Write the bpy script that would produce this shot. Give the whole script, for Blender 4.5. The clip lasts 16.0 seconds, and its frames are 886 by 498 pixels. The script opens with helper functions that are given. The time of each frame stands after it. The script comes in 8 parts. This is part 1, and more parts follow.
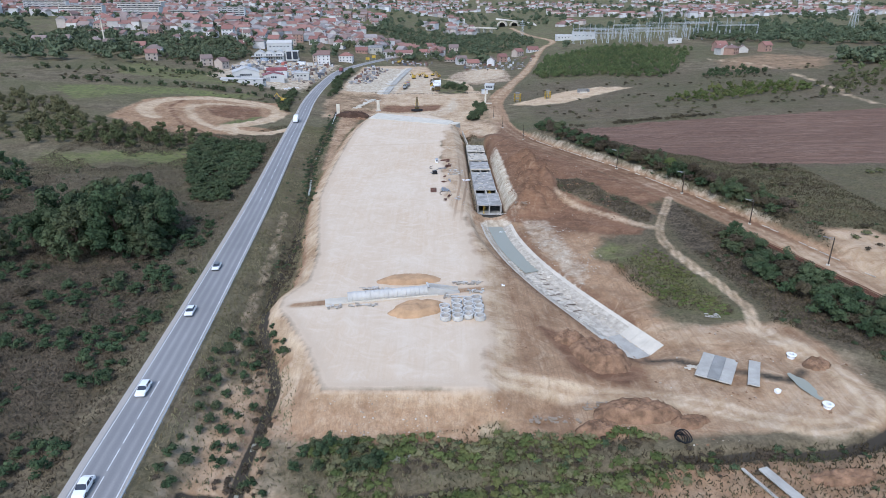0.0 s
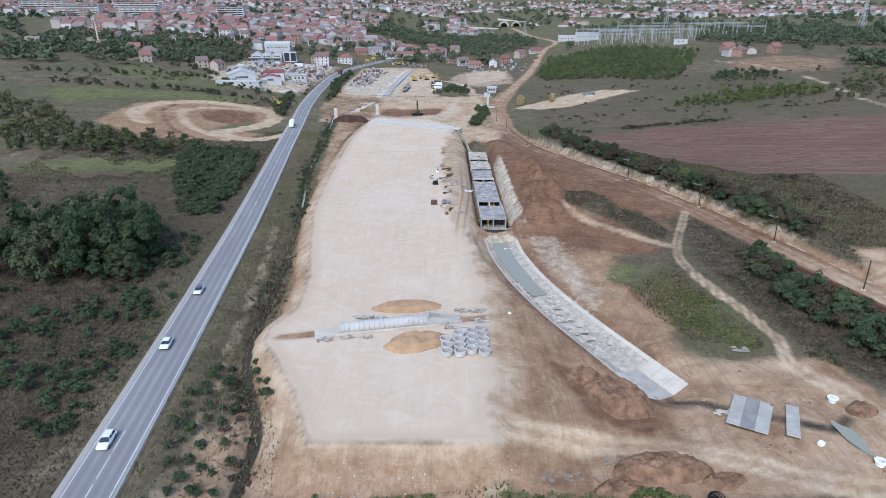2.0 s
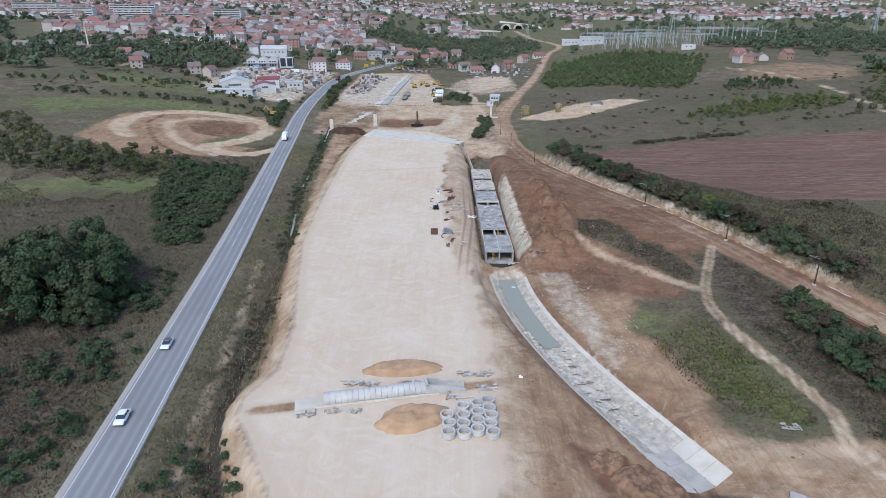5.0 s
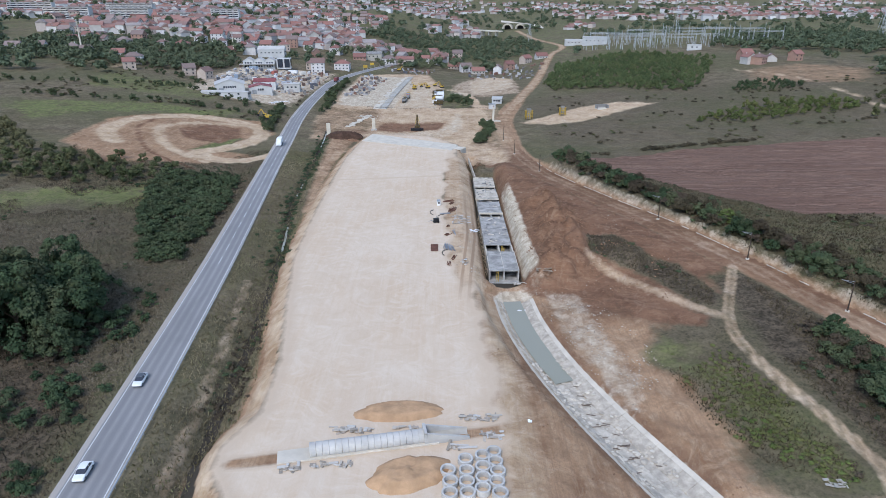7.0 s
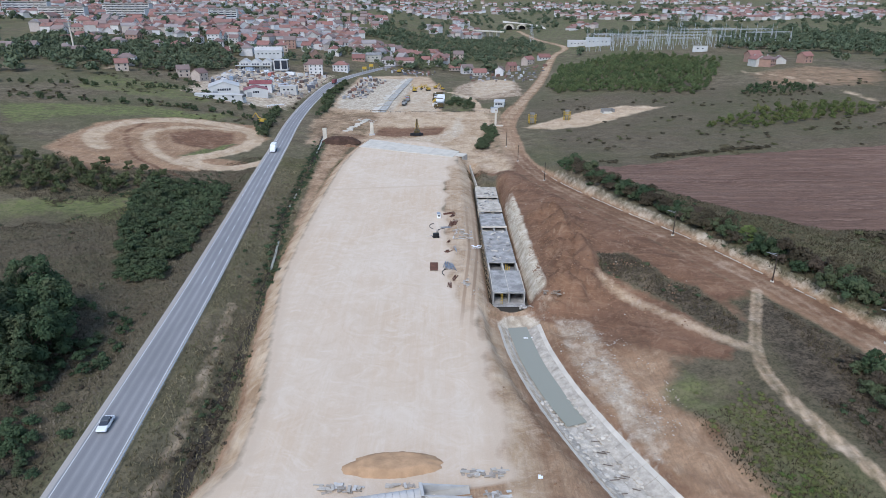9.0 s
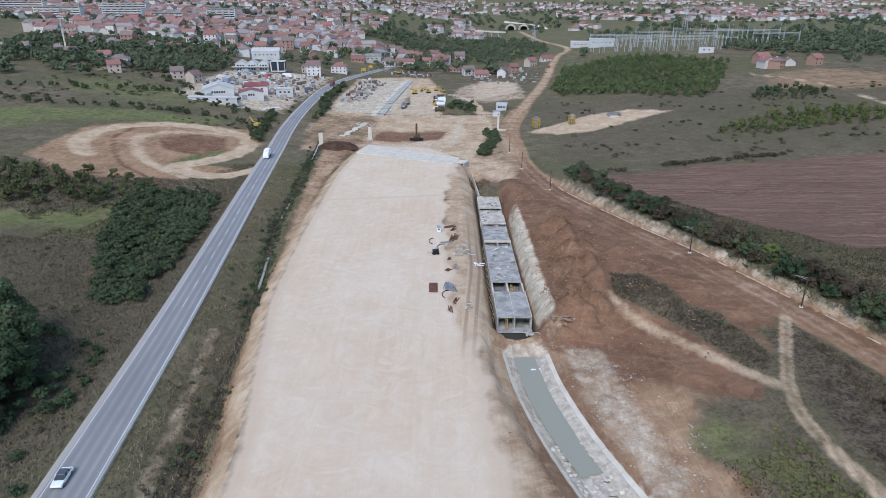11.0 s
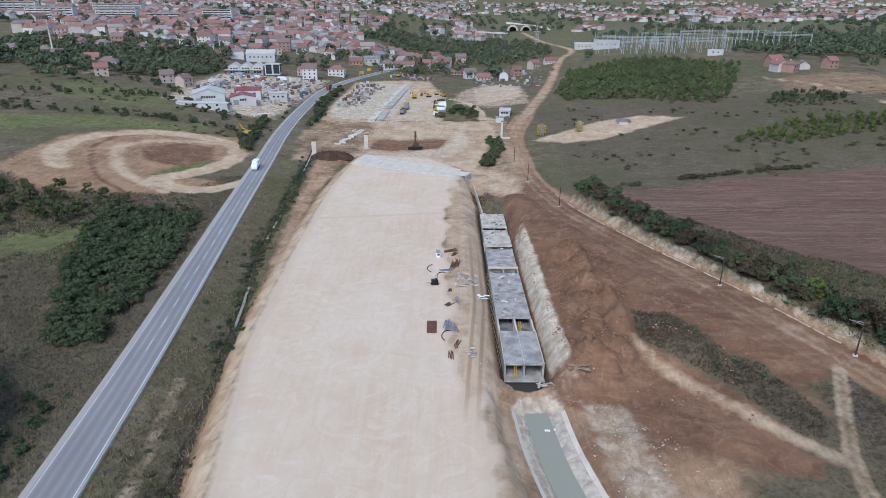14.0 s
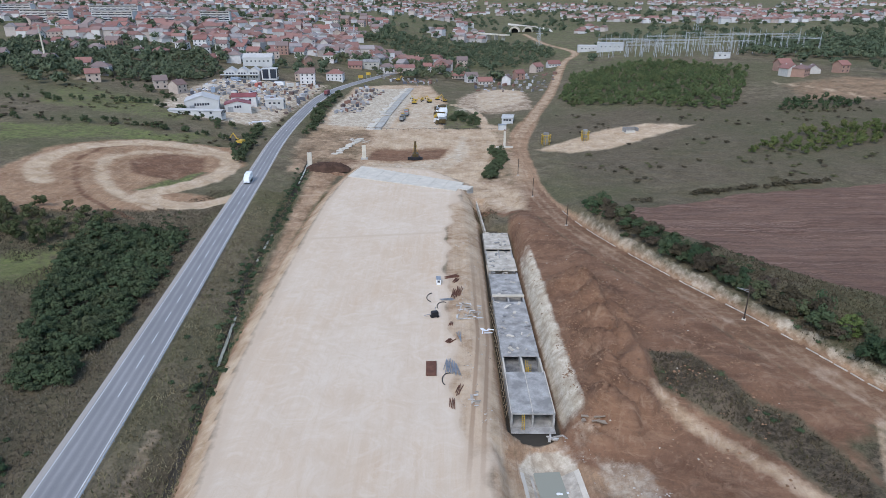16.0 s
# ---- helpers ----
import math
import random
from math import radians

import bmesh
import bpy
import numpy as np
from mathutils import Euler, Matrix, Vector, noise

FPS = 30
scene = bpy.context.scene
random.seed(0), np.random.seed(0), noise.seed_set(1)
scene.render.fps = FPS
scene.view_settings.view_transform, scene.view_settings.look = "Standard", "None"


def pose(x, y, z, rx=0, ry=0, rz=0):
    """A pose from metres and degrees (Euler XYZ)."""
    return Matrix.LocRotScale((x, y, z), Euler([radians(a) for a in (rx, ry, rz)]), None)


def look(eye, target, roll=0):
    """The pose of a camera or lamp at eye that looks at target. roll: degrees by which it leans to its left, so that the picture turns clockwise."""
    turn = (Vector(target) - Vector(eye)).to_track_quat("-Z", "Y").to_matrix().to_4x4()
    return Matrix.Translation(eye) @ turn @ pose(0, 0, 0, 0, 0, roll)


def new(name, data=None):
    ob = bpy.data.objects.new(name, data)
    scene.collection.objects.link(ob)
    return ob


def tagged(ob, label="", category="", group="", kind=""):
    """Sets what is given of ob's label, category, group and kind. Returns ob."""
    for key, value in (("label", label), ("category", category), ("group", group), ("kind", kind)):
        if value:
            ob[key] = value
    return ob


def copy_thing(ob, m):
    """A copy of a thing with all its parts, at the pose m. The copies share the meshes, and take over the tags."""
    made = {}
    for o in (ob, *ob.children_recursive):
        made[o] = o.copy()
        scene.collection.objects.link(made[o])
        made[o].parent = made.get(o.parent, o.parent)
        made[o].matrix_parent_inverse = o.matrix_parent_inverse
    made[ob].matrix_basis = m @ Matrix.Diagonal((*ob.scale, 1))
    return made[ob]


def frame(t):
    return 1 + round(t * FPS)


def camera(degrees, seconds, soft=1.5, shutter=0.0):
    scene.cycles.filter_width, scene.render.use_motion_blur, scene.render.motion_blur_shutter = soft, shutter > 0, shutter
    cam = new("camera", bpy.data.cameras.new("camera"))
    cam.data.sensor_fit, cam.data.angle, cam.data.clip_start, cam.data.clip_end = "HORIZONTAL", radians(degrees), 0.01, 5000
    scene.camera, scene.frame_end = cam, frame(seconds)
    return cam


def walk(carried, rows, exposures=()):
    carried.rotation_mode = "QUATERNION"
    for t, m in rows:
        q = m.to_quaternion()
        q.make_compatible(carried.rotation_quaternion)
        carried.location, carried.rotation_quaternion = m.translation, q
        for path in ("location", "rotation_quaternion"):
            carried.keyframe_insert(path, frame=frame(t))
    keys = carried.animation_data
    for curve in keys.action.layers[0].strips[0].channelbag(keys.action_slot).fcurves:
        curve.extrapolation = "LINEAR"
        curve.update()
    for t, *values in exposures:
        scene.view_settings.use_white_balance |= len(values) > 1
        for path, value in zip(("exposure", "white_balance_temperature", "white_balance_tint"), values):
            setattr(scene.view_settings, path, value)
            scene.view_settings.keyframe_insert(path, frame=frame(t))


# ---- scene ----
cam = camera(70.96, 16.0, 0.8)
PATH = [  # seconds, eye, yaw, pitch, roll
    (0, 0.00, 0.00, 65.00, 0.02, -21.64, 0.05),
    (0.5, 0.10, 3.61, 65.03, 0.07, -21.64, 0.06),
    (1, 0.10, 7.22, 65.08, 0.10, -21.64, 0.07),
    (1.5, 0.10, 10.60, 65.14, 0.13, -21.63, 0.07),
    (2, 0.01, 14.13, 65.42, 0.13, -21.65, 0.05),
    (2.5, -0.02, 17.63, 66.17, 0.16, -21.65, 0.03),
    (3, 0.03, 21.32, 67.09, 0.19, -21.64, 0.02),
    (3.5, -0.05, 24.92, 67.99, 0.18, -21.64, -0.00),
    (4, -0.11, 28.35, 68.30, 0.19, -21.62, -0.04),
    (6.5, -0.29, 45.40, 68.88, 0.27, -21.66, -0.07),
    (7, -0.25, 48.79, 69.08, 0.30, -21.70, -0.07),
    (7.5, -0.27, 52.35, 69.26, 0.32, -21.73, -0.08),
    (8, -0.41, 55.73, 69.36, 0.32, -21.73, -0.12),
    (8.5, -0.47, 59.14, 69.45, 0.32, -21.72, -0.14),
    (9, -0.23, 62.53, 69.38, 0.38, -21.71, -0.15),
    (11.5, -0.13, 79.57, 69.57, 0.49, -21.72, -0.19),
    (12, -0.13, 83.01, 69.66, 0.51, -21.73, -0.15),
    (12.5, -0.12, 86.47, 69.71, 0.53, -21.72, -0.16),
    (13, -0.16, 89.97, 69.81, 0.53, -21.73, -0.19),
    (13.5, -0.13, 93.24, 69.82, 0.56, -21.72, -0.22),
    (14, -0.09, 96.63, 69.77, 0.57, -21.69, -0.23),
    (14.5, -0.08, 99.95, 69.87, 0.60, -21.68, -0.21),
    (15, -0.06, 103.44, 70.28, 0.62, -21.69, -0.18),
    (15.5, -0.07, 106.87, 71.14, 0.64, -21.72, -0.16),
    (16, -0.06, 110.57, 72.07, 0.66, -21.70, -0.15),
]
walk(cam, [(t, pose(x, y, z, 90 + pitch, roll, yaw)) for t, x, y, z, yaw, pitch, roll in PATH],
     exposures=((0, 1.04, 6160, 11.5), (4, 0.93, 6180, 11.5), (9, 0.9, 6220, 11.5), (16, 0.84, 6290, 11.5)))

# ---- light: an overcast sky with a weak, wide sun ----
SUN_HEIGHT, SUN_TURN = 48.0, 200.0
world = bpy.data.worlds.new("overcast_sky")
scene.world = world
world.use_nodes = True
_nt = world.node_tree
_sky = _nt.nodes.new("ShaderNodeTexSky")
_sky.sky_type, _sky.sun_disc = "NISHITA", False
_sky.sun_elevation, _sky.sun_rotation = radians(SUN_HEIGHT), radians(SUN_TURN)
_sky.air_density, _sky.dust_density, _sky.ozone_density = 1.0, 0.6, 1.0
_nt.links.new(_sky.outputs[0], _nt.nodes["Background"].inputs[0])
_nt.nodes["Background"].inputs[1].default_value = 0.15
sun = new("sun", bpy.data.lights.new("sun", "SUN"))
sun.data.energy, sun.data.angle, sun.data.color = 1.3, radians(25), (1.0, 0.985, 0.97)
_d = Vector((math.sin(radians(SUN_TURN)) * math.cos(radians(SUN_HEIGHT)), math.cos(radians(SUN_TURN)) * math.cos(radians(SUN_HEIGHT)), math.sin(radians(SUN_HEIGHT))))
sun.matrix_world = look((0, 0, 300), Vector((0, 0, 300)) - _d)

# ---- materials ----
def node(nt, kind, **values):
    n = nt.nodes.new(kind)
    for key, value in values.items():
        if key in n.inputs:
            n.inputs[key].default_value = value
    return n


class Mat:
    """A node material in the making: short words for the nodes that are used most."""

    def __init__(self, name, rough=0.9, metal=0.0, spec=0.3):
        self.m = bpy.data.materials.new(name)
        self.m.use_nodes = True
        self.nt = self.m.node_tree
        self.bsdf = self.nt.nodes["Principled BSDF"]
        self.bsdf.inputs["Roughness"].default_value = rough
        self.bsdf.inputs["Metallic"].default_value = metal
        self.bsdf.inputs["Specular IOR Level"].default_value = spec
        self.geo = self.nt.nodes.new("ShaderNodeNewGeometry")
        self.tex = self.nt.nodes.new("ShaderNodeTexCoord")
        self.place = self.geo.outputs["Position"]

    def link(self, a, b):
        self.nt.links.new(a, b)

    def own(self):
        self.place = self.tex.outputs["Object"]
        return self

    def noise(self, scale, detail=4.0, rough=0.6, stretch=None, where=None, twist=0.0):
        n = node(self.nt, "ShaderNodeTexNoise", Scale=scale, Detail=detail, Roughness=rough, Distortion=twist)
        src = where or self.place
        if stretch:
            k = self.nt.nodes.new("ShaderNodeMapping")
            k.inputs["Scale"].default_value = stretch[:3]
            if len(stretch) > 3:
                k.inputs["Rotation"].default_value = (0, 0, stretch[3])
            self.link(src, k.inputs[0])
            src = k.outputs[0]
        self.link(src, n.inputs["Vector"])
        return n.outputs[0]

    def ramp(self, value, stops):
        r = self.nt.nodes.new("ShaderNodeValToRGB")
        e = r.color_ramp.elements
        while len(e) < len(stops):
            e.new(0.5)
        for el, (p, c) in zip(e, stops):
            el.position = p
            el.color = (c, c, c, 1) if isinstance(c, (int, float)) else (*c, 1)
        self.link(value, r.inputs[0])
        return r.outputs[0]

    def math(self, op, a, b=0.0, clamp=False):
        n = self.nt.nodes.new("ShaderNodeMath")
        n.operation, n.use_clamp = op, clamp
        for k, v in ((0, a), (1, b)):
            if isinstance(v, (int, float)):
                n.inputs[k].default_value = v
            else:
                self.link(v, n.inputs[k])
        return n.outputs[0]

    def mix(self, fac, a, b, kind="MIX"):
        n = self.nt.nodes.new("ShaderNodeMix")
        n.data_type, n.blend_type = "RGBA", kind
        for k, v in ((0, fac), (6, a), (7, b)):
            if isinstance(v, (int, float)):
                n.inputs[k].default_value = v
            elif isinstance(v, tuple):
                n.inputs[k].default_value = (*v, 1)
            else:
                self.link(v, n.inputs[k])
        return n.outputs[2]

    def mask(self, name):
        a = self.nt.nodes.new("ShaderNodeAttribute")
        a.attribute_name = name
        s = self.nt.nodes.new("ShaderNodeSeparateColor")
        self.link(a.outputs["Color"], s.inputs[0])
        return s.outputs[0], s.outputs[1], s.outputs[2]

    def done(self, colour, bump=None, strength=0.3, distance=0.1, rough=None):
        if isinstance(colour, tuple):
            self.bsdf.inputs["Base Color"].default_value = (*colour, 1)
        else:
            self.link(colour, self.bsdf.inputs["Base Color"])
        if bump is not None:
            b = node(self.nt, "ShaderNodeBump", Strength=strength, Distance=distance)
            self.link(bump, b.inputs["Height"])
            self.link(b.outputs[0], self.bsdf.inputs["Normal"])
        if rough is not None:
            self.link(rough, self.bsdf.inputs["Roughness"])
        return self.m


def shade(c, k):
    return tuple(min(1.0, v * k) for v in c)


def simple(name, colour, rough=0.8, metal=0.0, spec=0.1, scale=3.0, vary=0.25, bump=0.15):
    """A surface of one colour with stains at two scales and a fine grain."""
    m = Mat(name, rough, metal, spec)
    big = m.noise(scale * 0.3, 3)
    fine = m.noise(scale * 5, 5)
    c = m.mix(m.ramp(big, [(0.35, 0.0), (0.65, 1.0)]), shade(colour, 1 - vary), shade(colour, 1 + vary * 0.6))
    c = m.mix(m.ramp(fine, [(0.3, 0.0), (0.7, 1.0)]), m.mix(0.5, c, shade(colour, 1 - vary)), c)
    return m.done(c, fine, bump, 0.02)


def random_tint(name, colours, rough=0.85, scale=2.0, spec=0.3, vary=0.2, island=False):
    """Each object (or each island of the mesh) takes its own colour out of a few."""
    m = Mat(name, rough, 0.0, spec)
    if island:
        r = m.geo.outputs["Random Per Island"]
    else:
        r = m.nt.nodes.new("ShaderNodeObjectInfo").outputs["Random"]
    n = len(colours)
    c = m.ramp(r, [(i / n, col) for i, col in enumerate(colours)])
    c.node.color_ramp.interpolation = "CONSTANT"
    g = m.noise(scale, 4)
    c = m.mix(m.ramp(g, [(0.3, 1.0), (0.7, 0.0)]), c, m.mix(vary, c, (0.05, 0.045, 0.04)))
    return m.done(c, g, 0.1, 0.02)


def leaf_mat(name, dark, light, dry=None):
    """Leaves: the tone differs leaf by leaf, tree by tree and over the ground."""
    m = Mat(name, 0.85, 0.0, 0.04)
    r = m.geo.outputs["Random Per Island"]
    o = m.nt.nodes.new("ShaderNodeObjectInfo").outputs["Random"]
    c = m.mix(m.ramp(r, [(0.0, 0.2), (1.0, 0.62)]), dark, light)
    c = m.mix(m.ramp(m.noise(0.22, 3, 0.6), [(0.46, 0.0), (0.66, 0.6)]), c, shade(light, 1.2))
    c = m.mix(m.ramp(m.noise(0.05, 3), [(0.42, 0.0), (0.62, 0.6)]), c, shade(dark, 0.9))
    if dry:
        c = m.mix(m.ramp(o, [(0.55, 0.0), (1.0, 0.7)]), c, dry)
        c = m.mix(m.ramp(m.noise(0.12, 3, 0.6), [(0.5, 0.0), (0.66, 0.65)]), c, dry)
    return m.done(c)


# ground: one material, laid out by masks over the plan
def ground_mat():
    m = Mat("ground_earth", 0.97, 0.0, 0.04)
    sand, earth, green = m.mask("cover_a")
    plow, lime, red = m.mask("cover_b")
    scrub, pale, wet = m.mask("cover_c")
    n_big = m.noise(0.016, 4, 0.6)
    n_mid = m.noise(0.1, 6, 0.68)
    n_clump = m.noise(0.34, 5, 0.7)
    n_fine = m.noise(1.3, 6, 0.75)
    n_grit = m.noise(5.0, 4, 0.75)
    streak = m.noise(1.0, 6, 0.7, (0.5, 0.035, 1.0, 0.08))
    rut = m.noise(1.0, 5, 0.65, (2.1, 0.05, 1.0, 0.1))
    swirl = m.noise(0.14, 7, 0.72, twist=2.2)
    drift = m.noise(1.0, 6, 0.7, (0.05, 0.22, 1.0, -0.6), twist=1.2)
    edge = m.math("SUBTRACT", m.math("ADD", m.math("MULTIPLY", n_mid, 0.45), m.math("MULTIPLY", n_clump, 0.55)), 0.5)

    def cut(value, soft=0.2, wild=1.4):
        v = m.math("ADD", value, m.math("MULTIPLY", edge, wild))
        return m.ramp(v, [(0.5 - soft, 0.0), (0.5 + soft, 1.0)])

    def two(n, a, b, lo=0.36, hi=0.64):
        return m.mix(m.ramp(n, [(lo, 0.0), (hi, 1.0)]), a, b)

    dry = two(n_mid, (0.095, 0.075, 0.047), (0.185, 0.149, 0.096))
    dry = m.mix(m.ramp(n_clump, [(0.45, 0.0), (0.68, 0.75)]), dry, (0.055, 0.045, 0.03))
    dry = m.mix(m.ramp(n_fine, [(0.5, 0.0), (0.75, 0.7)]), dry, (0.22, 0.175, 0.115))
    grass = two(n_clump, (0.048, 0.056, 0.025), (0.115, 0.113, 0.055))
    grass = m.mix(m.ramp(n_fine, [(0.45, 0.0), (0.75, 0.6)]), grass, (0.165, 0.14, 0.075))
    turf = m.mix(m.ramp(n_big, [(0.42, 0.0), (0.62, 0.7)]), dry, grass)
    turf = m.mix(m.ramp(swirl, [(0.5, 0.0), (0.66, 0.5)]), turf, (0.205, 0.168, 0.104))
    lush = two(n_clump, (0.082, 0.1, 0.036), (0.172, 0.182, 0.068))
    lush = m.mix(m.ramp(swirl, [(0.5, 0.0), (0.64, 0.6)]), lush, (0.19, 0.165, 0.085))
    c = m.mix(cut(green, 0.25, 1.9), turf, lush)
    c = m.mix(m.ramp(n_fine, [(0.36, 0.4), (0.48, 0.0)]), c, (0.04, 0.038, 0.023))
    heath = two(n_clump, (0.045, 0.037, 0.025), (0.125, 0.096, 0.064))
    heath = m.mix(m.ramp(swirl, [(0.52, 0.0), (0.66, 0.45)]), heath, (0.14, 0.11, 0.078))
    heath = m.mix(m.ramp(n_fine, [(0.5, 0.0), (0.8, 0.6)]), heath, (0.15, 0.115, 0.085))
    heath = m.mix(m.ramp(n_fine, [(0.38, 0.75), (0.52, 0.0)]), heath, (0.022, 0.02, 0.015))
    c = m.mix(cut(scrub, 0.3, 1.4), c, heath)
    soil = two(n_mid, (0.21, 0.119, 0.067), (0.372, 0.231, 0.134))
    soil = m.mix(m.ramp(streak, [(0.42, 0.0), (0.62, 0.35)]), soil, (0.42, 0.29, 0.178))
    soil = m.mix(m.ramp(swirl, [(0.5, 0.0), (0.66, 0.75)]), soil, (0.43, 0.308, 0.198))
    soil = m.mix(m.ramp(swirl, [(0.34, 0.4), (0.45, 0.0)]), soil, (0.16, 0.1, 0.063))
    soil = m.mix(m.ramp(n_fine, [(0.48, 0.0), (0.78, 0.6)]), soil, (0.14, 0.095, 0.066))
    soil = m.mix(m.ramp(rut, [(0.5, 0.0), (0.58, 0.4)]), soil, (0.22, 0.138, 0.085))
    soil = m.mix(m.ramp(n_grit, [(0.5, 0.0), (0.72, 0.45)]), soil, (0.13, 0.084, 0.056))
    c = m.mix(cut(earth, 0.2, 1.1), c, soil)
    rust = two(n_mid, (0.118, 0.062, 0.037), (0.21, 0.116, 0.069))
    rust = m.mix(m.ramp(drift, [(0.48, 0.0), (0.66, 0.6)]), rust, (0.265, 0.162, 0.1))
    rust = m.mix(m.ramp(swirl, [(0.54, 0.0), (0.7, 0.7)]), rust, (0.3, 0.197, 0.128))
    rust = m.mix(m.ramp(swirl, [(0.32, 0.5), (0.45, 0.0)]), rust, (0.09, 0.056, 0.037))
    rust = m.mix(m.ramp(n_fine, [(0.5, 0.0), (0.8, 0.6)]), rust, (0.1, 0.066, 0.046))
    rust = m.mix(m.ramp(n_grit, [(0.5, 0.0), (0.7, 0.5)]), rust, (0.205, 0.125, 0.08))
    c = m.mix(cut(red, 0.2, 1.0), c, rust)
    furrow = m.noise(1.0, 6, 0.7, (0.016, 0.6, 1.0, 0.09))
    ridge = m.noise(1.0, 4, 0.6, (0.012, 1.7, 1.0, 0.09))
    field = two(furrow, (0.092, 0.052, 0.037), (0.2, 0.122, 0.086), 0.36, 0.64)
    field = m.mix(m.ramp(ridge, [(0.5, 0.0), (0.66, 0.55)]), field, (0.315, 0.22, 0.165))
    field = m.mix(m.ramp(n_big, [(0.4, 0.0), (0.65, 0.45)]), field, (0.12, 0.073, 0.053))
    field = m.mix(m.ramp(n_clump, [(0.45, 0.0), (0.75, 0.5)]), field, (0.19, 0.118, 0.082))
    field = m.mix(m.ramp(n_fine, [(0.45, 0.0), (0.75, 0.5)]), field, (0.1, 0.066, 0.05))
    c = m.mix(cut(plow, 0.08, 0.3), c, field)
    dust = two(n_mid, (0.37, 0.255, 0.15), (0.53, 0.4, 0.262))
    dust = m.mix(m.ramp(n_clump, [(0.5, 0.0), (0.75, 0.45)]), dust, (0.27, 0.2, 0.145))
    dust = m.mix(m.ramp(n_fine, [(0.5, 0.0), (0.8, 0.4)]), dust, (0.55, 0.46, 0.345))
    dust = m.mix(m.ramp(swirl, [(0.5, 0.0), (0.64, 0.7)]), dust, (0.55, 0.43, 0.31))
    dust = m.mix(m.ramp(swirl, [(0.36, 0.55), (0.45, 0.0)]), dust, (0.27, 0.185, 0.115))
    dust = m.mix(m.ramp(rut, [(0.5, 0.0), (0.62, 0.22)]), dust, (0.27, 0.19, 0.13))
    dust = m.mix(m.ramp(n_grit, [(0.52, 0.0), (0.75, 0.4)]), dust, (0.24, 0.17, 0.12))
    c = m.mix(cut(pale, 0.25, 1.2), c, dust)
    chalk = two(n_clump, (0.38, 0.31, 0.22), (0.6, 0.52, 0.4))
    chalk = m.mix(m.ramp(n_fine, [(0.45, 0.0), (0.75, 0.55)]), chalk, (0.25, 0.195, 0.14))
    chalk = m.mix(m.ramp(swirl, [(0.38, 0.65), (0.5, 0.0)]), chalk, (0.27, 0.205, 0.145))
    c = m.mix(cut(lime, 0.2, 1.2), c, chalk)
    wide = m.noise(0.03, 5, 0.65)
    fill = two(wide, (0.52, 0.385, 0.262), (0.585, 0.475, 0.358))
    fill = m.mix(m.ramp(streak, [(0.4, 0.0), (0.64, 0.6)]), fill, (0.595, 0.495, 0.38))
    fill = m.mix(m.ramp(m.noise(1.0, 4, 0.6, (0.12, 0.012, 1.0, 0.06)), [(0.52, 0.0), (0.66, 0.5)]), fill, (0.53, 0.412, 0.298))
    fill = m.mix(m.ramp(rut, [(0.56, 0.0), (0.64, 0.3)]), fill, (0.5, 0.38, 0.27))
    fill = m.mix(m.ramp(n_mid, [(0.46, 0.0), (0.7, 0.5)]), fill, (0.515, 0.4, 0.285))
    fill = m.mix(m.ramp(n_grit, [(0.45, 0.0), (0.8, 0.25)]), fill, (0.32, 0.25, 0.19))
    fill = m.mix(m.ramp(swirl, [(0.5, 0.0), (0.68, 0.55)]), fill, (0.62, 0.525, 0.41))
    fill = m.mix(m.ramp(swirl, [(0.36, 0.4), (0.47, 0.0)]), fill, (0.49, 0.372, 0.258))
    edge_tone = m.ramp(m.math("ADD", sand, m.math("MULTIPLY", edge, 0.5)), [(0.72, 1.0), (0.95, 0.0)])
    fill = m.mix(m.math("MULTIPLY", edge_tone, 0.75), fill, (0.49, 0.378, 0.27))
    c = m.mix(cut(sand, 0.13, 0.5), c, fill)
    # two wheel ruts along the edge of the fill
    at = m.nt.nodes.new("ShaderNodeSeparateXYZ")
    m.link(m.place, at.inputs[0])
    mid = m.nt.nodes.new("ShaderNodeMapRange")
    for k, v in enumerate((186.0, 238.0, 4.2, 8.0)):
        mid.inputs[k + 1].default_value = v
    m.link(at.outputs[1], mid.inputs[0])
    off = m.math("ABSOLUTE", m.math("SUBTRACT", m.math("ADD", at.outputs[0], m.math("MULTIPLY", edge, 0.7)), mid.outputs[0]))
    reach = m.nt.nodes.new("ShaderNodeMapRange")
    for k, v in enumerate((186.0, 206.0, 0.0, 1.0)):
        reach.inputs[k + 1].default_value = v
    m.link(at.outputs[1], reach.inputs[0])
    stop = m.nt.nodes.new("ShaderNodeMapRange")
    for k, v in enumerate((300.0, 250.0, 0.0, 1.0)):
        stop.inputs[k + 1].default_value = v
    m.link(at.outputs[1], stop.inputs[0])
    along = m.math("MULTIPLY", reach.outputs[0], stop.outputs[0])
    band = m.ramp(m.math("MULTIPLY", off, 0.25), [(0.5, 0.55), (0.62, 0.0)])
    c = m.mix(m.math("MULTIPLY", band, along), c, (0.5, 0.372, 0.252))
    groove = m.ramp(m.math("ABSOLUTE", m.math("SUBTRACT", off, 1.15)), [(0.3, 0.8), (0.55, 0.0)])
    c = m.mix(m.math("MULTIPLY", groove, along), c, (0.31, 0.208, 0.132))
    c = m.mix(cut(wet, 0.15, 0.6), c, (0.055, 0.047, 0.036))
    h = m.math("ADD", m.math("MULTIPLY", n_fine, 0.6), m.math("MULTIPLY", n_grit, 0.25))
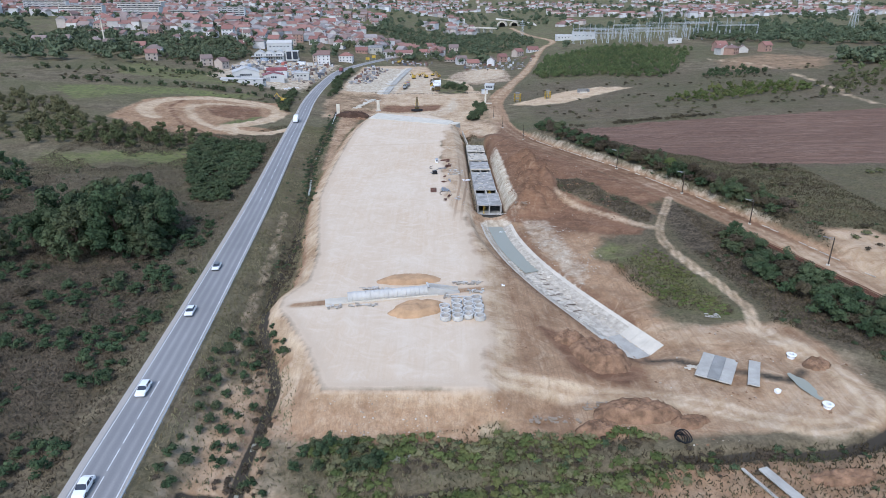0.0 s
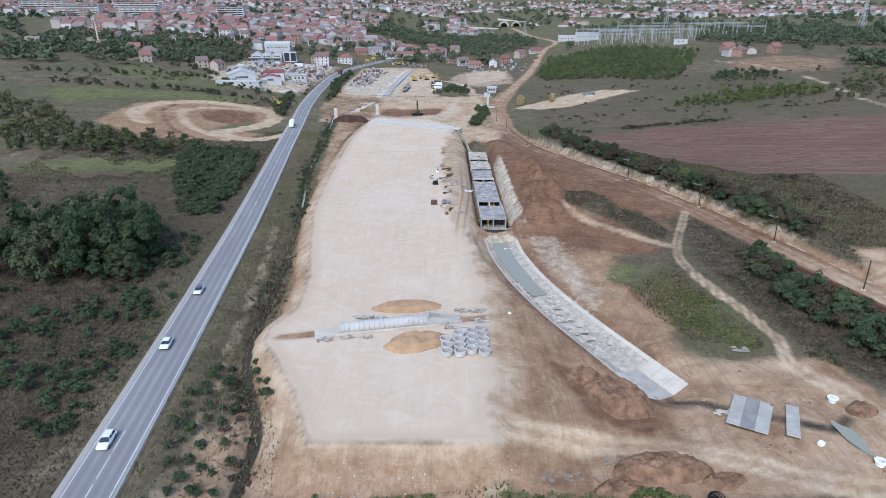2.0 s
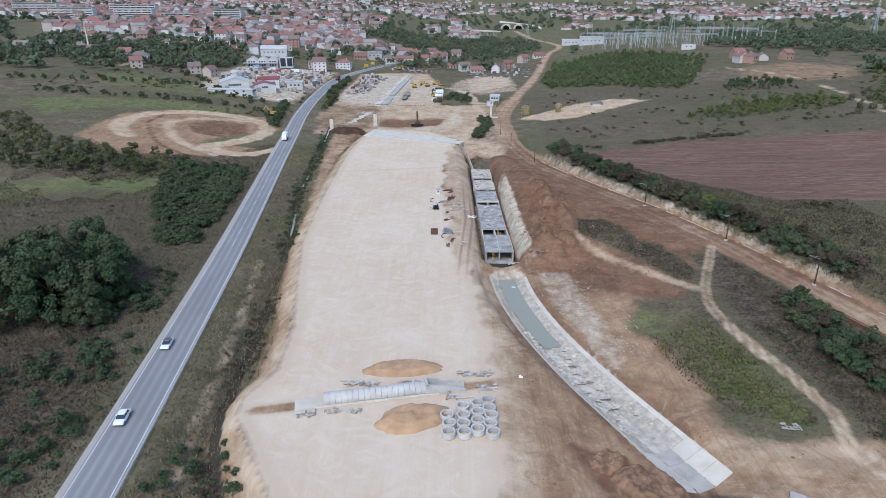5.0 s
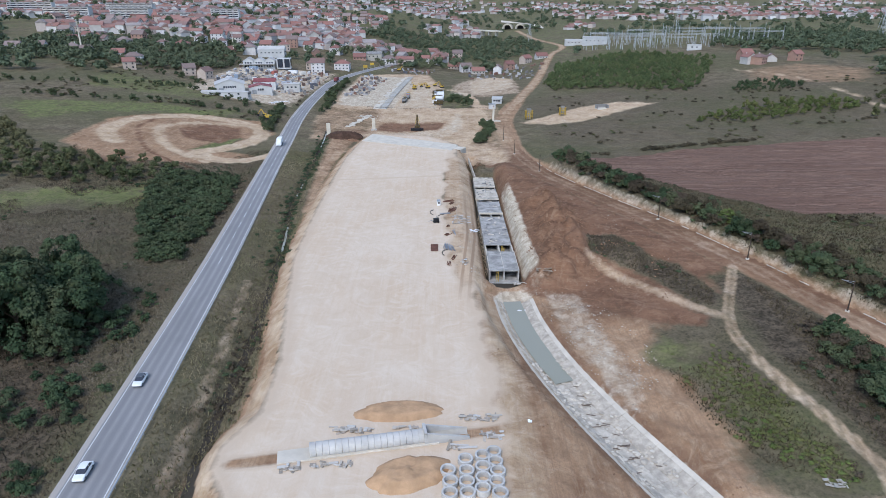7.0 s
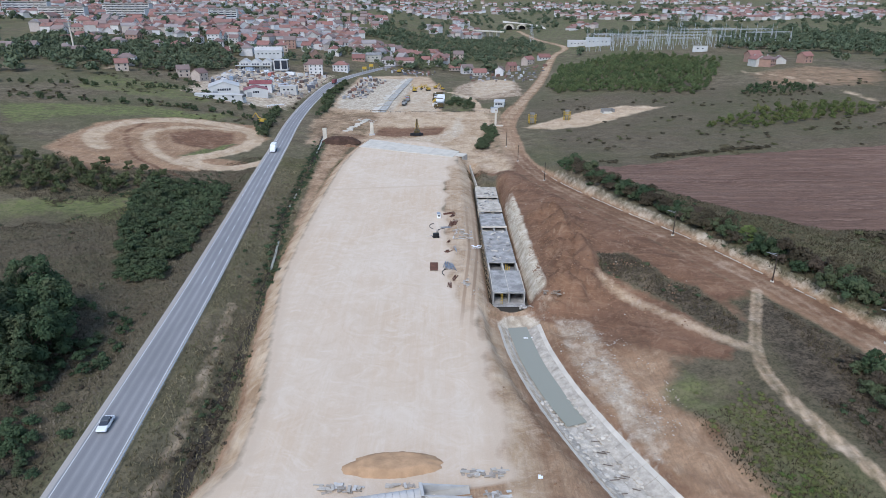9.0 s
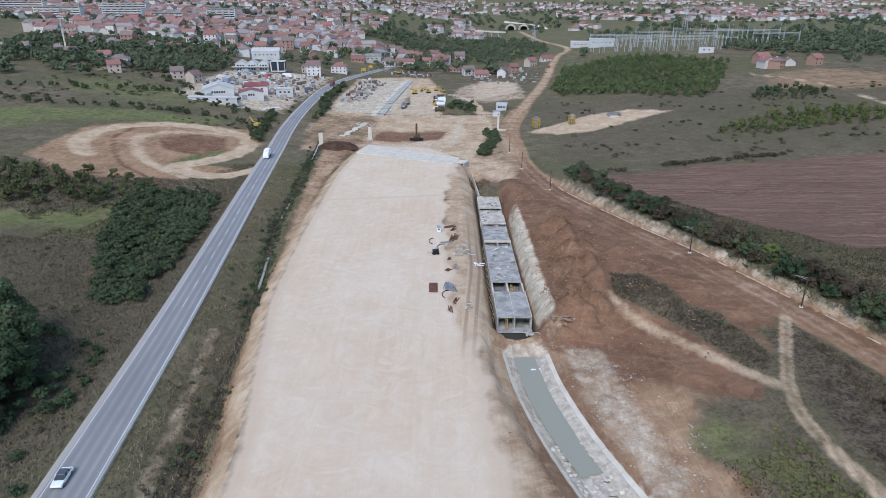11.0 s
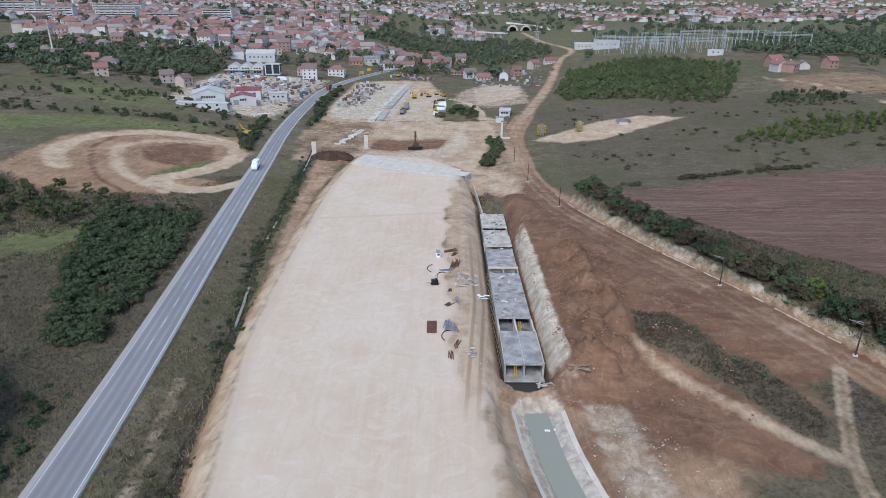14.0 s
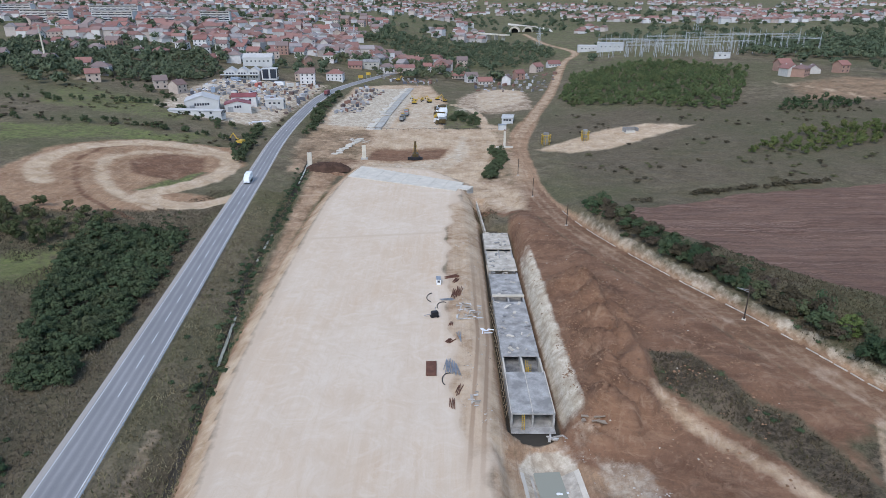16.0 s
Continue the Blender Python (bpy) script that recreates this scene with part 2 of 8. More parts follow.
    flat = m.math("SUBTRACT", 1.0, m.math("MULTIPLY", sand, 0.85))
    return m.done(c, m.math("MULTIPLY", h, flat), 0.6, 0.4)


M_GROUND = ground_mat()


def asphalt_mat():
    m = Mat("worn_asphalt", 0.85, 0.0, 0.12)
    track, fresh, kerb = m.mask("wear")
    fine = m.noise(6.0, 5, 0.7)
    mid = m.noise(0.25, 4, 0.6, (1, 0.25, 1))
    c = m.mix(m.ramp(mid, [(0.35, 0.0), (0.65, 1.0)]), (0.262, 0.252, 0.24), (0.328, 0.315, 0.3))
    c = m.mix(m.math("MULTIPLY", track, 0.6), c, (0.17, 0.166, 0.166))
    c = m.mix(m.ramp(m.math("ADD", kerb, m.math("MULTIPLY", m.math("SUBTRACT", mid, 0.5), 0.8)), [(0.4, 0.0), (0.6, 1.0)]), c, (0.38, 0.345, 0.3))
    c = m.mix(m.ramp(fine, [(0.3, 0.25), (0.7, 0.0)]), c, (0.08, 0.08, 0.085))
    return m.done(c, fine, 0.2, 0.02)


M_ASPHALT = asphalt_mat()
M_PAINT = simple("road_paint", (0.58, 0.58, 0.57), 0.7, vary=0.2)
M_CONC = simple("concrete", (0.4, 0.375, 0.325), 0.85, scale=1.0, vary=0.2)
M_CONC_PALE = simple("pale_concrete", (0.55, 0.495, 0.405), 0.85, scale=0.8, vary=0.15)
M_CONC_DARK = simple("weathered_concrete", (0.26, 0.25, 0.235), 0.85, scale=0.9, vary=0.35)
M_RUST = simple("rusted_steel", (0.16, 0.075, 0.05), 0.8, 0.2, scale=2.0, vary=0.3)
M_STEEL = simple("grey_steel", (0.32, 0.33, 0.34), 0.5, 0.6, scale=2.0)
M_DARK = simple("dark_steel", (0.03, 0.03, 0.032), 0.6, 0.3, scale=2.0)
M_YELLOW = simple("yellow_paint", (0.45, 0.3, 0.055), 0.55, scale=2.0)
M_WOOD = random_tint("weathered_boards", [(0.3, 0.22, 0.14), (0.22, 0.17, 0.12), (0.36, 0.29, 0.2), (0.17, 0.13, 0.1)], island=True)
M_SAND = simple("orange_sand", (0.42, 0.265, 0.15), 0.95, scale=1.5, vary=0.22, bump=0.5)
M_SPOIL = simple("dug_brown_earth", (0.25, 0.148, 0.09), 0.95, scale=1.6, vary=0.5, bump=0.6)
M_SPOIL_DARK = simple("moist_dark_earth", (0.085, 0.05, 0.034), 0.95, scale=1.2, vary=0.4, bump=0.6)
M_BARK = simple("bark", (0.1, 0.075, 0.055), 0.9, scale=4.0)
M_LEAF = leaf_mat("bush_leaves", (0.023, 0.039, 0.021), (0.082, 0.116, 0.056), (0.088, 0.094, 0.05))
M_LEAF_DRY = leaf_mat("dry_bush_leaves", (0.034, 0.028, 0.018), (0.098, 0.082, 0.05), (0.088, 0.066, 0.05))
# distant leaves: lifted, greyer green, a little haze put into the colour
M_LEAF_FAR_HAZE = leaf_mat("wood_leaves", (0.05, 0.068, 0.042), (0.122, 0.148, 0.088), (0.12, 0.125, 0.07))
M_LEAF_MID = leaf_mat("young_wood_leaves", (0.046, 0.07, 0.03), (0.125, 0.158, 0.068), (0.13, 0.135, 0.06))
M_LEAF_OLIVE = leaf_mat("olive_leaves", (0.042, 0.052, 0.024), (0.12, 0.128, 0.058), (0.125, 0.11, 0.06))
M_LEAF_LIGHT = leaf_mat("yellow_green_leaves", (0.05, 0.068, 0.024), (0.135, 0.155, 0.055), (0.15, 0.14, 0.055))
M_WEED = leaf_mat("weed_leaves", (0.06, 0.09, 0.025), (0.17, 0.2, 0.07), (0.2, 0.18, 0.08))
M_GLASS = Mat("window_glass", 0.1, 0.0, 0.6).done((0.03, 0.035, 0.045))
M_WALL = random_tint("house_plaster", [(0.54, 0.51, 0.48), (0.46, 0.43, 0.39), (0.58, 0.56, 0.54), (0.44, 0.36, 0.3), (0.48, 0.43, 0.37), (0.33, 0.2, 0.15), (0.46, 0.45, 0.44)], scale=0.5)
M_ROOF = random_tint("clay_roof", [(0.21, 0.1, 0.083), (0.25, 0.122, 0.1), (0.19, 0.12, 0.104), (0.23, 0.175, 0.155), (0.19, 0.14, 0.125), (0.26, 0.125, 0.1)], scale=0.8)
M_TINS = random_tint("painted_tin", [(0.7, 0.7, 0.69), (0.4, 0.12, 0.09), (0.5, 0.5, 0.52), (0.25, 0.3, 0.36), (0.6, 0.56, 0.5)], 0.6, scale=0.6)
M_CAR = random_tint("car_paint", [(0.75, 0.75, 0.76), (0.68, 0.69, 0.7), (0.06, 0.065, 0.07), (0.72, 0.72, 0.72)], 0.3, spec=0.6, vary=0.05)
M_TYRE = simple("tyre_rubber", (0.02, 0.02, 0.02), 0.8)
M_WATER = Mat("muddy_water", 0.3, 0.0, 0.2).done((0.27, 0.265, 0.205))
M_ROCK = random_tint("white_rock", [(0.4, 0.35, 0.28), (0.33, 0.27, 0.2), (0.46, 0.41, 0.34), (0.28, 0.22, 0.16)], scale=3.0, island=True)
M_WHITE = simple("white_paint", (0.75, 0.75, 0.74), 0.5, vary=0.1)

# ---- the lie of the land ----
KX = np.array([-700, -300, -180, -95, -30, 25, 70, 130, 300, 700.0])
KY = np.array([0, 120, 220, 330, 420, 620, 900, 1500, 3000.0])
KZ = np.array([
    [0, -2, -3, -4, -4.5, -5, -5, -4, 0, 5],
    [8, 2, -1, -4, -4.5, -5, -1.5, 1, 4, 10],
    [18, 8, 3, -3, -4, -4, 4.2, 7, 8, 16],
    [30, 16, 9, -2, -4, -2.5, 2.5, 5, 10, 22],
    [36, 20, 10, -1, -3, -2, 0.5, 6, 13, 26],
    [40, 24, 14, 6, 0, 0, 2, 9, 22, 34],
    [50, 40, 30, 22, 6, 2, 4, 14, 30, 40],
    [62, 55, 52, 48, 38, 25, 20, 24, 35, 42],
    [90, 80, 76, 72, 65, 60, 60, 62, 66, 70.0]])


def smooth(v, a, b):
    u = np.clip((np.asarray(v, float) - a) / (b - a), 0, 1)
    return u * u * (3 - 2 * u)


def base(x, y):
    """The height of the land before anything was dug or filled."""
    x, y = np.asarray(x, float), np.asarray(y, float)
    xc, yc = np.clip(x, KX[0], KX[-1]), np.clip(y, KY[0], KY[-1])
    i = np.clip(np.searchsorted(KX, xc, "right") - 1, 0, len(KX) - 2)
    j = np.clip(np.searchsorted(KY, yc, "right") - 1, 0, len(KY) - 2)
    u, v = (xc - KX[i]) / (KX[i + 1] - KX[i]), (yc - KY[j]) / (KY[j + 1] - KY[j])
    u, v = 0.6 * u + 0.4 * u * u * (3 - 2 * u), 0.6 * v + 0.4 * v * v * (3 - 2 * v)
    z = KZ[j, i] * (1 - u) * (1 - v) + KZ[j, i + 1] * u * (1 - v) + KZ[j + 1, i] * (1 - u) * v + KZ[j + 1, i + 1] * u * v
    z = z + smooth(y, 2600, 4300) * (70 + 45 * np.sin(x / 520.0 + 1.0) + 30 * np.sin(x / 230.0))
    return z


def near_line(x, y, pts):
    """Distance from a line of points, its side (right is positive) and how far along the nearest place is (0 to 1)."""
    best = np.full(x.shape, 1e9)
    side, along = np.zeros(x.shape), np.zeros(x.shape)
    lens = [math.dist(p, q) for p, q in zip(pts, pts[1:])]
    if x.size > 500:
        # far from the line nothing depends on it
        ex, ey = [q[0] for q in pts], [q[1] for q in pts]
        close = (x > min(ex) - 95) & (x < max(ex) + 95) & (y > min(ey) - 95) & (y < max(ey) + 95)
        if not close.all():
            best[:] = 900.0
            if close.any():
                best[close], side[close], along[close] = near_line(x[close], y[close], pts)
            return best, side, along
    total, gone = sum(lens), 0.0
    for (ax, ay), (bx, by), ln in zip(pts, pts[1:], lens):
        dx, dy = (bx - ax) / ln, (by - ay) / ln
        s = np.clip((x - ax) * dx + (y - ay) * dy, 0, ln)
        d = np.hypot(x - ax - s * dx, y - ay - s * dy)
        less = d < best
        best = np.where(less, d, best)
        side = np.where(less, np.sign((x - ax) * dy - (y - ay) * dx), side)
        along = np.where(less, (gone + s) / total, along)
        gone += ln
    return best, side, along


def in_shape(x, y, pts):
    """Signed distance from a closed outline: negative inside."""
    inside = np.zeros(x.shape, bool)
    for (ax, ay), (bx, by) in zip(pts, pts[1:] + pts[:1]):
        if ay != by:
            inside ^= ((ay > y) != (by > y)) & (x < (bx - ax) * (y - ay) / (by - ay) + ax)
    d, _, _ = near_line(x, y, pts + pts[:1])
    return np.where(inside, -d, d)


def bend(pts, step=10.0):
    """A smooth line through a few points."""
    p = [Vector((*q, 0)) for q in pts]
    p = [p[0] * 2 - p[1]] + p + [p[-1] * 2 - p[-2]]
    out = []
    for a, b, c, d in zip(p, p[1:], p[2:], p[3:]):
        n = max(2, int((c - b).length / step))
        for k in range(n):
            t = k / n
            v = 0.5 * (2 * b + (c - a) * t + (2 * a - 5 * b + 4 * c - d) * t * t + (3 * b - a - 3 * c + d) * t ** 3)
            out.append((v.x, v.y))
    return out + [tuple(p[-2][:2])]


ROAD = bend([(-47, 20), (-49.5, 55), (-51.8, 78), (-54.3, 105), (-58.2, 143), (-65, 205), (-71, 253), (-79.5, 319), (-88, 390), (-95, 453), (-98, 520), (-97, 590), (-88, 645), (-70, 700), (-45, 770), (-20, 860)])
PLATFORM = [(-22, 95), (-28, 110), (-33.5, 120), (-37.5, 127), (-38, 132), (-34, 143), (-35, 160), (-40, 187), (-44.5, 215), (-46.5, 250), (-47.8, 300), (-48.2, 340), (-46, 372), (-42, 398), (-10, 392), (5, 372), (5, 350), (6, 300), (5.5, 250), (6.5, 215), (8, 190), (10.5, 150), (10, 120), (9, 104), (8, 95.5)]
DITCH = bend([(-31, 60), (-32, 75), (-32.5, 87), (-33, 104), (-38, 116), (-43, 135), (-46, 180), (-50, 215), (-54, 244), (-60, 281), (-64, 340), (-69, 398), (-71, 420)])
CHANNEL = bend([(17.8, 198), (19.0, 185), (22.6, 168), (28.5, 150), (35, 134.5), (43.2, 116)], 4.0)
CORRIDOR = bend([(118, 95), (106, 132), (97, 160), (86.5, 186), (77, 210), (66, 238), (54, 268), (41, 312), (34, 358), (34, 400), (37, 455), (55, 530), (84, 640), (120, 800), (150, 900), (135, 1050), (128, 1250)])
LOOP_TRACK = bend([(4, 98.5), (16, 100), (27, 100.2), (37, 99), (46, 96), (55, 91), (63, 87.6), (72, 88.5), (77, 94), (76.5, 103), (73, 112), (69, 121), (71, 131), (68.5, 142), (65, 158), (63.5, 168), (66, 179), (71, 190), (76, 201)])
LOOP_WEST = bend([(-84, 352), (-95, 341), (-108, 337), (-120, 344), (-117, 352), (-108, 366), (-103, 385), (-107, 407), (-122, 419), (-143, 419), (-163, 406), (-174, 385), (-172, 362), (-160, 345)])
SIDE_TRACK = bend([(8, 380), (16, 405), (25, 435), (29, 470), (22, 500), (0, 497), (-40, 496), (-75, 500)])
CULVERT = [(15.9, 316), (16.4, 209)]


def corridor_z(y):
    return np.interp(y, [90, 130, 165, 200, 237, 275, 315, 365, 450, 620, 900, 1300], [-1, 0.6, 2.2, 3.9, 4.2, 2.6, 0.2, -1.2, -1.2, 2, 12, 24])


def road_z(y):
    return np.interp(y, [0, 300, 380, 450, 520, 600, 700, 860], [-1.8, -1.5, -1.0, 0.3, 2.5, 5.2, 6.5, 8])


def shaped(x, y):
    """The land with its road bed, fill, trench, channel and ditches, and the distances that the cover follows."""
    z = base(x, y)
    rough = 0.25 * np.sin(x * 0.31 + np.sin(y * 0.17) * 2) * np.sin(y * 0.27 + np.sin(x * 0.13) * 2)
    near = smooth(y, 620, 520)
    z = z + rough * (0.4 + near)
    d = {}
    # benches east of the trench, up to the dirt road
    z = z + 4.2 * smooth(x, 19, 26) * smooth(x, 72, 45) * smooth(y, 199, 214) * smooth(y, 345, 315)
    # dirt road on the old line and the cut bank on its far side
    c, cs, ca = near_line(x, y, CORRIDOR)
    cz = corridor_z(y)
    z = z * (1 - smooth(c, 12, 5.0) * smooth(y, 700, 560)) + cz * smooth(c, 12, 5.0) * smooth(y, 700, 560)
    z = z + np.where(cs > 0, 2.4 * smooth(c, 5.0, 8.0) * smooth(c, 60, 20), 0) * smooth(y, 100, 125) * smooth(y, 350, 310)
    d["corridor"], d["corridor_side"] = c, cs
    # main road on its low bank
    r, rs, ra = near_line(x, y, ROAD)
    k = smooth(r, 13, 6.2)
    z = z * (1 - k) + (road_z(y) - 0.12) * k
    d["road"], d["road_side"] = r, rs
    # fill of the motorway: flat top, steep sides, an easy slope to the east
    p = in_shape(x, y, PLATFORM)
    east = smooth(x, 2, 12) * smooth(y, 90, 104) * smooth(y, 205, 190)
    slope = 0.62 - 0.42 * east
    fill = -np.maximum(p, 0) * slope
    z = np.where(p < 0, 0.0 + 0.05 * np.sin(x * 0.4) * np.sin(y * 0.3), np.maximum(z, fill))
    d["fill"], d["east"] = p, east
    d["slope"] = (p > 0) & (fill >= z - 0.05)
    # trench of the box culvert
    t, ts, ta = near_line(x, y, CULVERT)
    floor = -5.2 + np.where(ts < 0, np.clip(t - 5.3, 0, 9) * 2.0, np.clip(t - 5.0, 0, 9) * 3.4)
    floor = np.where(y < 209, np.maximum(floor, -5.2 + (209 - y) * 0.5), floor)
    z = np.where(t < 9.5, np.minimum(z, floor), z)
    d["trench"], d["trench_side"] = t, ts
    # ditch that goes on from the trench
    t2, _, _ = near_line(x, y, [(14.5, 314), (12.5, 330), (11.5, 352)])
    z = np.where(t2 < 6, np.minimum(z, -4.6 + np.clip(t2 - 1.6, 0, 6) * 1.3), z)
    d["tail"] = t2
    # lined channel
    n, ns, na = near_line(x, y, CHANNEL)
    half = 5.0 + 0.3 * na
    bed = -6.3 + np.clip(n - 1.8, 0, 9) * 0.5
    z = np.where(n < half + 3.5, np.minimum(z, bed), z)
    z = np.where((n >= half) & (n < half + 8) & (p > 1), np.minimum(z, np.maximum(bed, -4.6) + (n - half) * 0.25), z)
    d["channel"], d["channel_half"], d["channel_along"] = n, half, na
    # ditch between the road and the fill
    w, ws, wa = near_line(x, y, DITCH)
    z = np.where(p > 0.5, z - 1.3 * smooth(w, 3.2, 0.8), z)
    d["ditch"] = w
    # field drain across the front
    g, _, _ = near_line(x, y, FRONT_DRAIN)
    z = z - 1.1 * smooth(g, 2.6, 0.6)
    d["drain"] = g
    # spoil ridge beside the trench
    h, _, _ = near_line(x, y, [(31, 207), (35, 222), (36, 245), (33, 262)])
    lump = np.sin(x * 0.83 + y * 0.31 + 2 * np.sin(y * 0.21)) + 0.8 * np.sin(x * 0.37 - y * 0.62 + 1.7 * np.sin(x * 0.29)) + 0.6 * np.sin(x * 1.7 + y * 1.1 + np.sin(y * 0.9) * 2)
    z = z + 4.3 * smooth(h, 9.5, 1.0) * (0.85 + 0.27 * lump)
    d["ridge"] = h
    return z, d


FRONT_DRAIN = bend([(-40, 74), (-20, 72), (0, 75), (20, 78), (40, 82), (58, 82), (70, 83), (84, 92), (95, 100)])


GRID = {}


def on_mesh(x, y):
    """The height of the finished ground mesh."""
    xs, ys, Z = GRID["x"], GRID["y"], GRID["z"]
    i = np.clip(np.searchsorted(xs, x, "right") - 1, 0, len(xs) - 2)
    j = np.clip(np.searchsorted(ys, y, "right") - 1, 0, len(ys) - 2)
    u, v = (x - xs[i]) / (xs[i + 1] - xs[i]), (y - ys[j]) / (ys[j + 1] - ys[j])
    return Z[j, i] * (1 - u) * (1 - v) + Z[j, i + 1] * u * (1 - v) + Z[j + 1, i] * (1 - u) * v + Z[j + 1, i + 1] * u * v


def height(x, y):
    return float(on_mesh(np.array([float(x)]), np.array([float(y)]))[0])


def steps(marks, growth):
    """Grid lines: even in the middle stretch, wider and wider outwards."""
    lo, a, b, hi, h = marks
    out = list(np.arange(a, b, h))
    s, v = h, a
    left = []
    while v > lo:
        s *= growth
        v -= s
        left.append(v)
    s, v = h, out[-1]
    while v < hi:
        s *= growth
        v += s
        out.append(v)
    return np.array(left[::-1] + out)


def mesh_object(name, verts, faces, material, parent=None, label="", smooth_faces=False):
    me = bpy.data.meshes.new(name)
    me.from_pydata([tuple(v) for v in verts], [], [tuple(f) for f in faces])
    me.materials.append(material)
    if smooth_faces:
        me.polygons.foreach_set("use_smooth", [True] * len(me.polygons))
    ob = new(name, me)
    ob.parent = parent
    if label:
        tagged(ob, label)
    return ob


def array_mesh(name, co, quads, material, smooth_faces=True):
    """A mesh straight from arrays of corners and faces."""
    me = bpy.data.meshes.new(name)
    me.vertices.add(len(co))
    me.vertices.foreach_set("co", np.asarray(co, np.float32).ravel())
    me.loops.add(quads.size)
    me.loops.foreach_set("vertex_index", quads.astype(np.int32).ravel())
    me.polygons.add(len(quads))
    me.polygons.foreach_set("loop_start", np.arange(0, quads.size, quads.shape[1], dtype=np.int32))
    me.polygons.foreach_set("use_smooth", np.full(len(quads), smooth_faces))
    me.update(calc_edges=True)
    me.materials.append(material)
    return me


def set_mask(me, name, r, g, b):
    a = me.color_attributes.new(name, "FLOAT_COLOR", "POINT")
    a.data.foreach_set("color", np.stack([r, g, b, np.ones_like(r)], 1).astype(np.float32).ravel())


FIELD = [(50, 318), (61, 319), (108, 339), (170, 348), (330, 366), (330, 232), (180, 236), (112, 236), (94, 256), (79, 280), (63, 302)]
FIELD_GREEN = [(116, 150), (104, 186), (95, 212), (88, 232), (84, 250), (94, 254), (112, 234), (180, 233), (330, 228), (330, 120)]
WEEDS = [(49, 169), (57, 168), (60, 162), (63, 154), (66, 140), (64, 126), (55, 131), (50, 143), (48, 157)]
MEADOW = [(-175, 268), (-108, 288), (-104, 272), (-118, 262), (-160, 250)]
MEADOW_2 = [(-254, 413), (-217, 436), (-124, 446), (-122, 438), (-150, 422), (-198, 400), (-227, 376)]
MEADOW_3 = [(-260, 540), (-180, 520), (-150, 480), (-160, 465), (-250, 480)]
BARE_EAST = [(99, 112), (103, 140), (107, 168), (121, 164), (137, 128), (140, 112)]
HEATH_WEST = [(-66, 150), (-69, 205), (-76, 258), (-92, 232), (-112, 258), (-150, 240), (-140, 205), (-84, 200), (-78, 160)]
HOLLOW = [(41.8, 225), (50, 223), (56.4, 209), (62.8, 204), (67.5, 186), (64.6, 181), (60, 185), (55.5, 198), (49.8, 205), (41, 213)]
BROWN_FACE = [(40.5, 206.3), (39.9, 191.6), (43.4, 184.1), (48.6, 179.0), (58.9, 173.8), (61.6, 178.0), (52.6, 190.1), (44.6, 202.5)]
GREY_RUBBLE = [(26, 201), (34, 199), (36, 195), (36.5, 188), (38, 176), (39, 167), (40.5, 156), (37, 146), (33, 154), (29, 170), (26, 186)]
FRONT_SLOPE = [(-27.4, 112), (-27.3, 98), (-26.7, 89.5), (-24.6, 87), (-4.8, 88.2), (6, 89.4), (19, 93), (26, 97), (22, 106), (8, 104), (-20, 104)]
YARD = [(-76, 392), (-84, 440), (-84, 500), (-80, 560), (-80, 640), (-40, 690), (-18, 690), (4, 560), (20, 520), (36, 500), (34, 440), (34, 392), (30, 330), (8, 345), (4, 380), (-44, 402)]
TOWN_YARD = [(-108, 480), (-150, 478), (-185, 500), (-190, 580), (-185, 640), (-100, 640), (-104, 560)]
EAST_WORKS = [(45, 436), (58, 448), (88, 475), (114, 480), (140, 468), (114, 450), (88, 432), (61, 425)]
BARE_WEST = [(-50, 262), (-52, 300), (-53, 350), (-50, 402), (-66, 404), (-62, 350), (-58, 305), (-54, 268)]
SCRUB_EAST = [(68, 196), (76, 199), (82, 186), (91, 160), (99, 134), (104, 112), (88, 108), (78, 118), (74, 130), (71, 146), (67, 166), (68, 180)]
WORKS_FACE = [(-42, 419), (-40, 480), (2, 482), (1, 446), (-6, 420)]
WORKS_RAMP = [(-6.5, 420), (2, 446), (3, 478), (12, 478), (11, 424), (2, 404), (-14, 398), (-40, 404), (-42, 416)]
GRAVEL = [(-78, 496), (-82, 560), (-74, 640), (-36, 668), (-28, 620), (-38, 498)]
MACHINE_YARD = [(-38, 497), (-27, 620), (-10, 604), (-5, 498)]
WORKS_GRASS = [(-4, 497), (-7, 590), (5, 582), (13, 556), (19, 526), (18, 497)]
WORKS_WEST = [(-82, 402), (-84, 488), (-46, 488), (-43, 416), (-52, 402)]
WORKS_EAST = [(13, 380), (20, 420), (27, 462), (23, 490), (34, 492), (38, 460), (33, 420), (30, 366)]
LOOP_EAST = bend([(1.6, 588), (14, 566), (21.6, 534), (21.7, 495), (25, 460), (16.5, 416), (10.8, 381)])
PIT = [(5, 620), (0, 560), (30, 545), (62, 560), (64, 640), (30, 680)]


